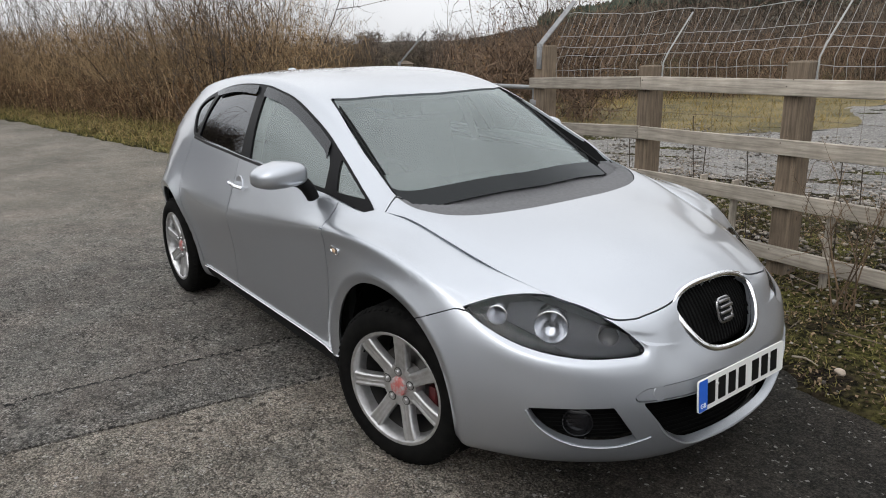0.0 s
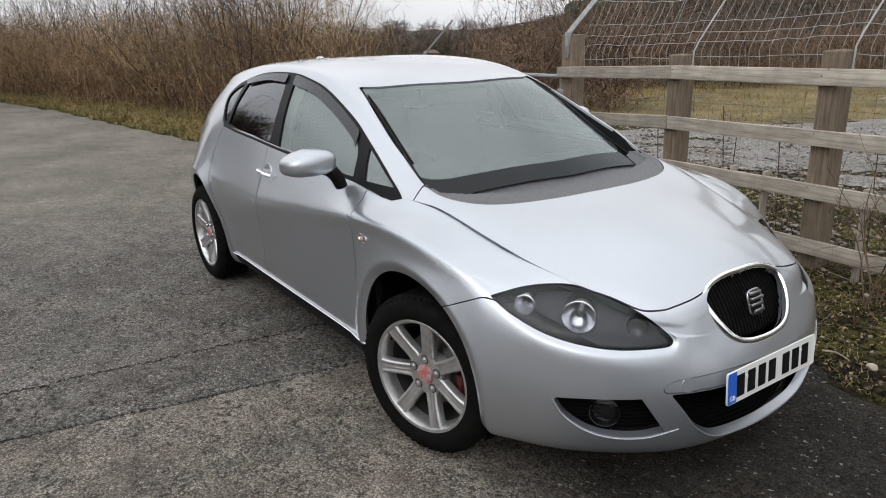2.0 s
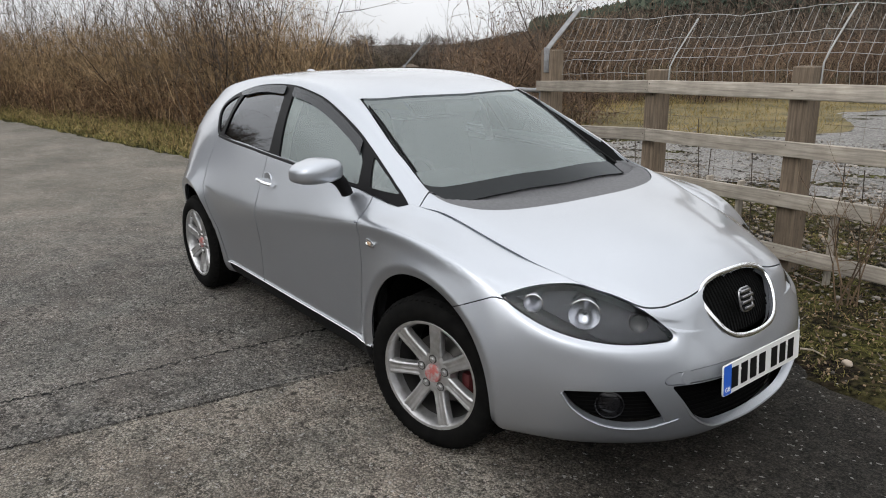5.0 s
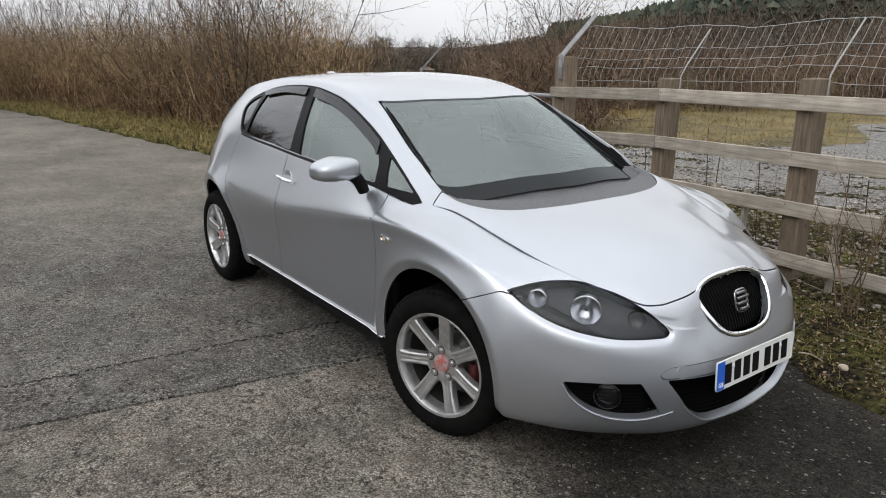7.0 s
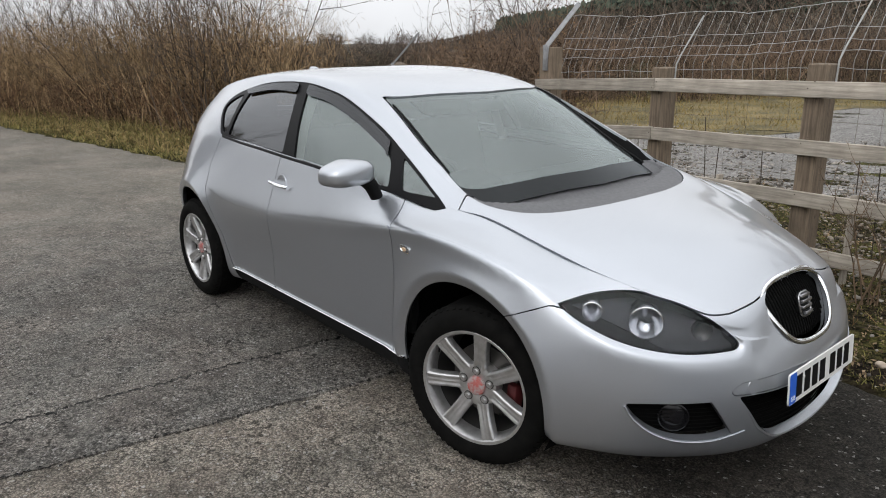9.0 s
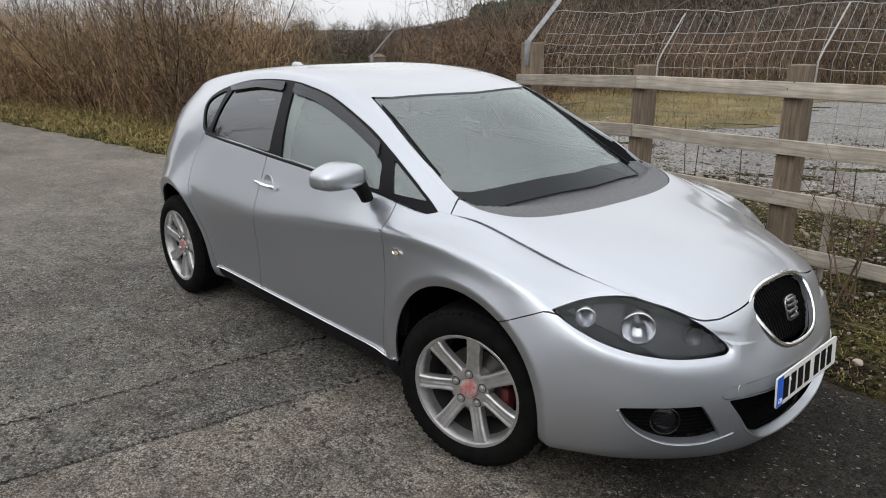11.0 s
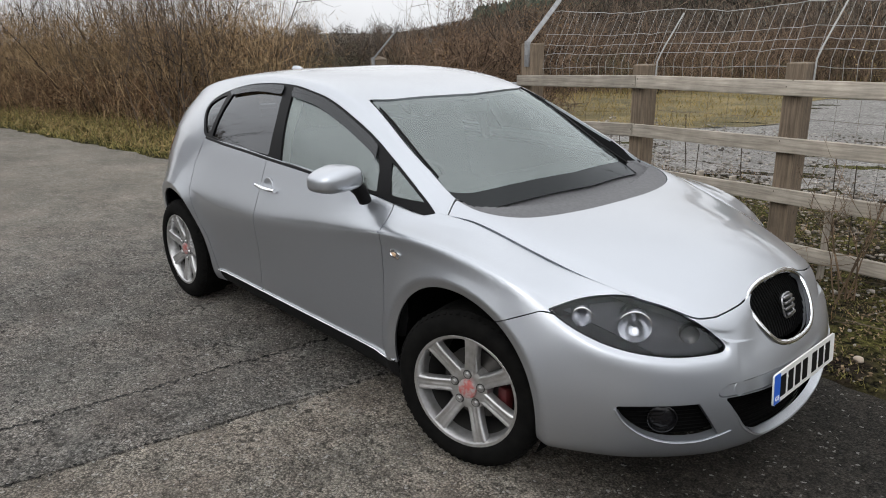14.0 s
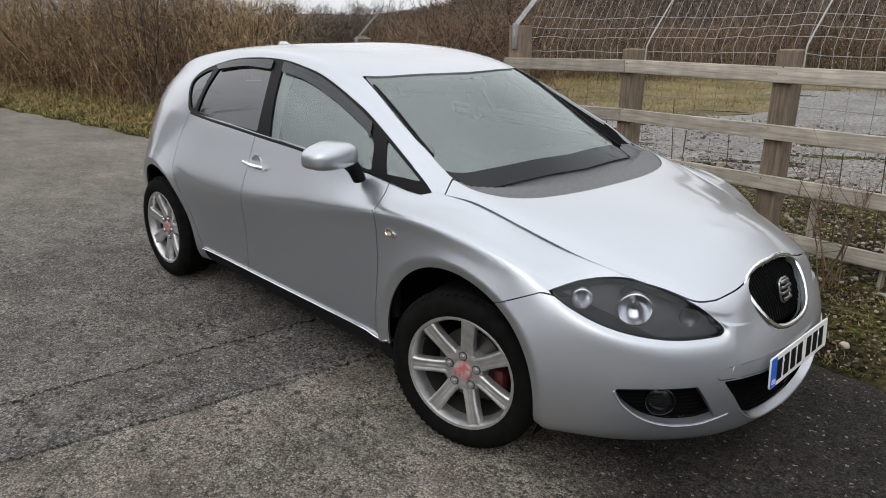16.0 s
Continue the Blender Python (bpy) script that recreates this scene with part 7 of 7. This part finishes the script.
def timber(m, low, high):
    co = m.node_tree.nodes.new("ShaderNodeTexCoord")
    mp = m.node_tree.nodes.new("ShaderNodeMapping")
    mp.inputs["Scale"].default_value = (1.2, 22, 22)
    link(m, co.outputs["Object"], mp.inputs["Vector"])
    n = node(m, "ShaderNodeTexNoise", Scale=3.0, Detail=8.0, Roughness=0.65)
    link(m, mp.outputs["Vector"], n.inputs["Vector"])
    rmp = m.node_tree.nodes.new("ShaderNodeValToRGB")
    rmp.color_ramp.elements[0].position, rmp.color_ramp.elements[1].position = 0.32, 0.68
    rmp.color_ramp.elements[0].color, rmp.color_ramp.elements[1].color = (*low, 1), (*high, 1)
    link(m, n.outputs["Fac"], rmp.inputs["Fac"])
    stain, sf = grain(m, 5.0, (0.72, 0.72, 0.70), (1.18, 1.16, 1.12), 6)
    mk = m.node_tree.nodes.new("ShaderNodeMapping")
    mk.inputs["Scale"].default_value = (1.0, 1.9, 1.9)
    link(m, co.outputs["Object"], mk.inputs["Vector"])
    knot = node(m, "ShaderNodeTexVoronoi", Scale=3.4)
    link(m, mk.outputs["Vector"], knot.inputs["Vector"])
    ring_ = m.node_tree.nodes.new("ShaderNodeValToRGB")
    ring_.color_ramp.elements[0].position, ring_.color_ramp.elements[1].position = 0.035, 0.085
    ring_.color_ramp.elements[0].color, ring_.color_ramp.elements[1].color = (0.30, 0.26, 0.22, 1), (1, 1, 1, 1)
    link(m, knot.outputs["Distance"], ring_.inputs["Fac"])
    info = m.node_tree.nodes.new("ShaderNodeObjectInfo")
    tone = m.node_tree.nodes.new("ShaderNodeMapRange")
    tone.inputs["To Min"].default_value, tone.inputs["To Max"].default_value = 0.85, 1.12
    link(m, info.outputs["Random"], tone.inputs["Value"])
    c = mix(m, 1.0, mix(m, 1.0, rmp.outputs["Color"], stain, "MULTIPLY"), ring_.outputs["Color"], "MULTIPLY")
    link(m, mix(m, 1.0, c, tone.outputs["Result"], "MULTIPLY"), base(m))
    bump(m, n.outputs["Fac"], 0.5, 0.006)


timber(TIMBER, (0.205, 0.180, 0.152), (0.385, 0.350, 0.305))
POST_WOOD = material("brown_post_timber", (0.2, 0.15, 0.1), 0.88)
timber(POST_WOOD, (0.085, 0.063, 0.044), (0.200, 0.154, 0.112))
GALV = material("galvanised_steel", (0.45, 0.46, 0.47), 0.55, 0.35)
col, fac = grain(GALV, 22, (0.16, 0.162, 0.165), (0.27, 0.272, 0.275), 5)
link(GALV, col, base(GALV))
WIRE = material("galvanised_wire", (0.30, 0.30, 0.29), 0.6, 0.2)
DULL = material("dull_grey_steel", (0.12, 0.12, 0.12), 0.6, 0.3)

FENCE_Y = 2.40
# the fence line runs slightly towards the road
FENCE_LINE = Matrix.Translation((-1.399, 2.303, 0)) @ pose(0, 0, 0, 0, 0, -7.2) @ Matrix.Translation((1.4425, -FENCE_Y + 0.0725, 0))
fence = tagged(new("timber_fence"), "weathered post-and-rail fence topped with cranked wire netting", "fence")
fence.matrix_basis = FENCE_LINE


def timber_part(name, size, m, mat, parent, bevel=0.006, cuts=0, bow=0.0, seed=0):
    bm = box(size, None, bevel, 1)
    rr = random.Random(seed)
    for v in bm.verts:
        v.co += Vector((0, rr.uniform(-1, 1), rr.uniform(-1, 1))) * 0.0025
    ob = part(name, bm, mat, parent, smooth=30)
    ob.matrix_basis = m
    return ob


def slope(x):
    return -0.005 - 0.032 * (-0.165 - x) if x < -0.165 else -0.005 - 0.012 * (x + 0.165)


POSTS = (-1.38, -0.165, 1.05, 2.265, 3.48)
for i, x in enumerate(POSTS):
    top = 1.41 + slope(x)
    timber_part("post", (top + 0.35, 0.145, 0.125), pose(x, FENCE_Y, top / 2 - 0.175, 0, -90, 0) @ pose(0, 0, 0, 4 * (i % 2) - 2, 0, 0), POST_WOOD, fence, 0.008, seed=i)
for k, z in enumerate((1.285, 0.948, 0.622, 0.275)):
    cuts = (-2.76, -1.38, 1.05, 3.5) if k % 2 == 0 else (-2.72, -1.385, 1.045, 3.5)
    for j, (a, b) in enumerate(zip(cuts, cuts[1:])):
        za, zb = z + slope(a) * (1.0 if k == 0 else 1.6), z + slope(b) * (1.0 if k == 0 else 1.6)
        mid = Vector(((a + b) / 2, FENCE_Y - 0.072 - 0.020, (za + zb) / 2))
        timber_part("rail", (b - a - 0.004, 0.038, 0.095), Matrix.Translation(mid) @ pose(0, 0, 0, 0, -math.degrees(math.atan2(zb - za, b - a)), 0), TIMBER, fence, 0.004, seed=20 + 4 * k + j)
    for x in POSTS[:3]:
        for dz in (-0.02, 0.022):
            part("nail", lathe([(0.0, 0.003), (0.004, 0.002), (0.005, 0.0)], 8, m=pose(x + 0.02 * (1 if dz > 0 else -1), FENCE_Y - 0.111, z + dz + slope(x))), DARK_TWIG, fence)
# short droppers between the two lowest rails
for x in (-0.78, -0.52, 0.16, 0.62):
    timber_part("dropper", (0.62, 0.055, 0.022), pose(x, FENCE_Y - 0.055, 0.33, 0, -90, 0), TIMBER, fence, 0.003, seed=int(x * 100) + 900)

# cranked arms and netting
ARM = Vector((0.0, 0.30, 0.37))
for x in POSTS[:4]:
    top = 1.41 + slope(x)
    part("crank_rod", tube([(x + 0.07, FENCE_Y + 0.03, top - 0.14), (x + 0.07, FENCE_Y + 0.04, top + 0.02), (x + 0.075, FENCE_Y + 0.085, top + 0.10), Vector((x + 0.08, FENCE_Y, top)) + ARM * 1.0], 0.0058, 8, up=(1, 0, 0)), WIRE, fence)


def net_point(x, t):
    """A place on the netting: t runs from below the top rail (0) to the rod tips (1)."""
    sag = 0.020 * (0.5 - 0.5 * math.cos((x + 0.20) / 1.19 * math.tau)) * t
    base_z = 1.22 + slope(x)
    if t < 0.28:
        return Vector((x, FENCE_Y + 0.075, base_z + t * 0.75))
    s = (t - 0.28) / 0.72
    return Vector((x - 0.035 * s, FENCE_Y + 0.065 + 0.245 * s, base_z + 0.21 + (0.355 + 0.095 * min(1.0, max(0.0, (-x - 0.2) / 2.4)) ** 2) * s - sag))


r = np.random.default_rng(31)
net = bmesh.new()
for t in (0.05, 0.22, 0.40, 0.53, 0.68, 1.0):
    tube([net_point(x, t) + Vector((0, 0, r.normal(0, 0.004))) for x in np.arange(-2.70, 3.5, 0.10)], 0.0019 if t < 1 else 0.0028, 4, bm=net)
for x in np.arange(-2.68, 3.5, 0.083):
    jog = r.normal(0, 0.008)
    tube([net_point(x + jog * t * 2, t) for t in (0.0, 0.15, 0.28, 0.45, 0.62, 0.8, 1.0)], 0.0015, 4, up=(1, 0, 0), bm=net)
part("cranked_netting", net, WIRE, fence, "galvanised wire netting leaning over the yard")
net = bmesh.new()
for z in (0.22, 0.36, 0.52, 0.70, 0.88, 1.06):
    tube([(x, FENCE_Y + 0.08, z + slope(x) + r.normal(0, 0.004)) for x in np.arange(-2.68, 3.5, 0.2)], 0.0012, 4, bm=net)
for x in np.arange(-2.66, 3.5, 0.15):
    tube([(x, FENCE_Y + 0.08, 0.10), (x + r.normal(0, 0.004), FENCE_Y + 0.08, 1.22)], 0.0010, 4, bm=net)
part("lower_netting", net, DARK_TWIG, fence, "thin dark wire netting behind the rails")
for x in (-1.75, -1.12, -0.98, -0.62, 0.05, 0.18, 0.42):
    h = 0.55 + 0.3 * r.random()
    part("stake", tube([(x, FENCE_Y + 0.11 + 0.2 * r.random(), 0.05), (x + r.normal(0, 0.01), FENCE_Y + 0.16, h + 0.2)], 0.0035, 6), DARK_TWIG, fence)

# gate posts with brackets, and the gate
for x, top, name in ((-2.69, 1.52, "gate_post"), (-5.50, 1.34, "gate_post")):
    gp = tagged(new(name), "square timber gate post with a galvanised cranked arm", "gate post", group="gate posts")
    gp.matrix_basis = FENCE_LINE @ pose(x, FENCE_Y + 0.02, 0)
    timber_part("shaft", (top + 0.3, 0.15, 0.15), pose(0, 0, top / 2 - 0.15, 0, -90, 0), POST_WOOD, gp, 0.008, seed=int(x * 10) + 500)
    part("bracket", box((0.055, 0.02, 0.22), pose(0.02, -0.086, top - 0.09), 0.004), GALV, gp)
    part("arm", tube([(0.02, -0.085, top - 0.10), (0.02, -0.075, top + 0.01), (0.0, 0.31, top + 0.37)], 0.032 if x > -4 else 0.016, 4, flat=0.8), GALV if x > -4 else DULL, gp)
    if x < -4:
        part("cap", tube([(0, 0, top - 0.005), (0, 0, top + 0.03)], 0.12, 4, tip=0.03), POST_WOOD, gp)
gate = tagged(new("field_gate"), "galvanised tubular field gate, shut", "gate")
gate.matrix_basis = FENCE_LINE
for z in (0.30, 0.48, 0.68, 0.90, 1.15):
    part("gate_bar", tube([(-5.38, FENCE_Y, z - 0.02), (-2.80, FENCE_Y, z)], 0.021, 10), GALV, gate)
for x in (-5.38, -4.08, -2.82):
    part("gate_stile", tube([(x, FENCE_Y, 0.26), (x, FENCE_Y, 1.16)], 0.021, 10), GALV, gate)
part("latch", box((0.10, 0.04, 0.05), pose(-2.77, FENCE_Y - 0.04, 1.02), 0.008), GALV, gate)

# wooded hill behind
FOREST_SOIL = material("hill_scrub", (0.045, 0.045, 0.03), 0.95)
c1, f1 = grain(FOREST_SOIL, 0.15, (0.035, 0.038, 0.028), (0.085, 0.068, 0.045), 8)
link(FOREST_SOIL, c1, base(FOREST_SOIL))
hx, hy = np.linspace(-480, 240, 70), np.linspace(90, 430, 50)


def hill_height(x, y):
    crest = np.interp(x, (-480, -290, -225, -160, -118, -50, 0, 240), (-2, 2, 12, 21.5, 28.5, 37, 42, 55))
    return -2 + crest * np.clip((y - 90) / 190, 0, 1) ** 1.2 + 1.6 * np.sin(x * 0.045) + 1.2 * np.sin(y * 0.06 + x * 0.03)


tagged(grid_object("hill", hx, hy, hill_height, FOREST_SOIL), "wooded hillside behind the yard", "hill", kind="structure")
# needle tones paled and greyed for the haze over the hill
NEEDLE = bark("hazed_conifer_needles", (0.016, 0.024, 0.019), (0.060, 0.072, 0.054), 0.3)
r = np.random.default_rng(41)
vv, ff, at = [], [], 0
for _ in range(4200):
    y = r.uniform(150, 345)
    x = -y * r.uniform(0.22, 1.02)
    z, h = float(hill_height(x, y)), r.uniform(4.5, 8.5)
    layers = 4
    for k in range(layers):
        t = k / layers
        rad, z0 = h * 0.34 * (1 - t) + 0.5, z + h * (0.02 + 0.85 * t)
        m = 7
        a = r.uniform(0, math.tau) + np.arange(m) * math.tau / m
        rr = rad * r.uniform(0.55, 1.2, m)
        ring = np.column_stack([x + rr * np.cos(a), y + rr * np.sin(a), np.full(m, z0) + r.uniform(-0.5, 0.3, m)])
        vv.append(np.vstack([ring, [(x, y, z0 + h * 0.26)]]))
        ff.append(np.array([(at + j, at + (j + 1) % m, at + m) for j in range(m)]))
        at += m + 1
tagged(arrays_object("conifer_wood", np.concatenate(vv), np.concatenate(ff), NEEDLE, None, False), "dark conifer plantation on the hill", "trees", kind="stuff")
r = np.random.default_rng(43)
n = 32000
y = r.uniform(95, 215, n)
q = r.uniform(0.15, 1.30, n)
x = -y * q
heap = Heap()
heap.slivers(np.column_stack([x, y, hill_height(x, y) + r.uniform(0.2, 4.5, n) * np.clip((1.30 - q) / 0.40, 0.05, 1)]), r.uniform(0.8, 2.6, n) * np.clip((1.30 - q) / 0.40, 0.15, 1), r.uniform(0.05, 0.16, n), r, 1.6)
tagged(heap.made("hill_scrub", bark("grey_brown_woodland", (0.022, 0.019, 0.016), (0.098, 0.079, 0.062), 0.05)), "bare brown woodland on the lower hillside", "trees", kind="stuff")
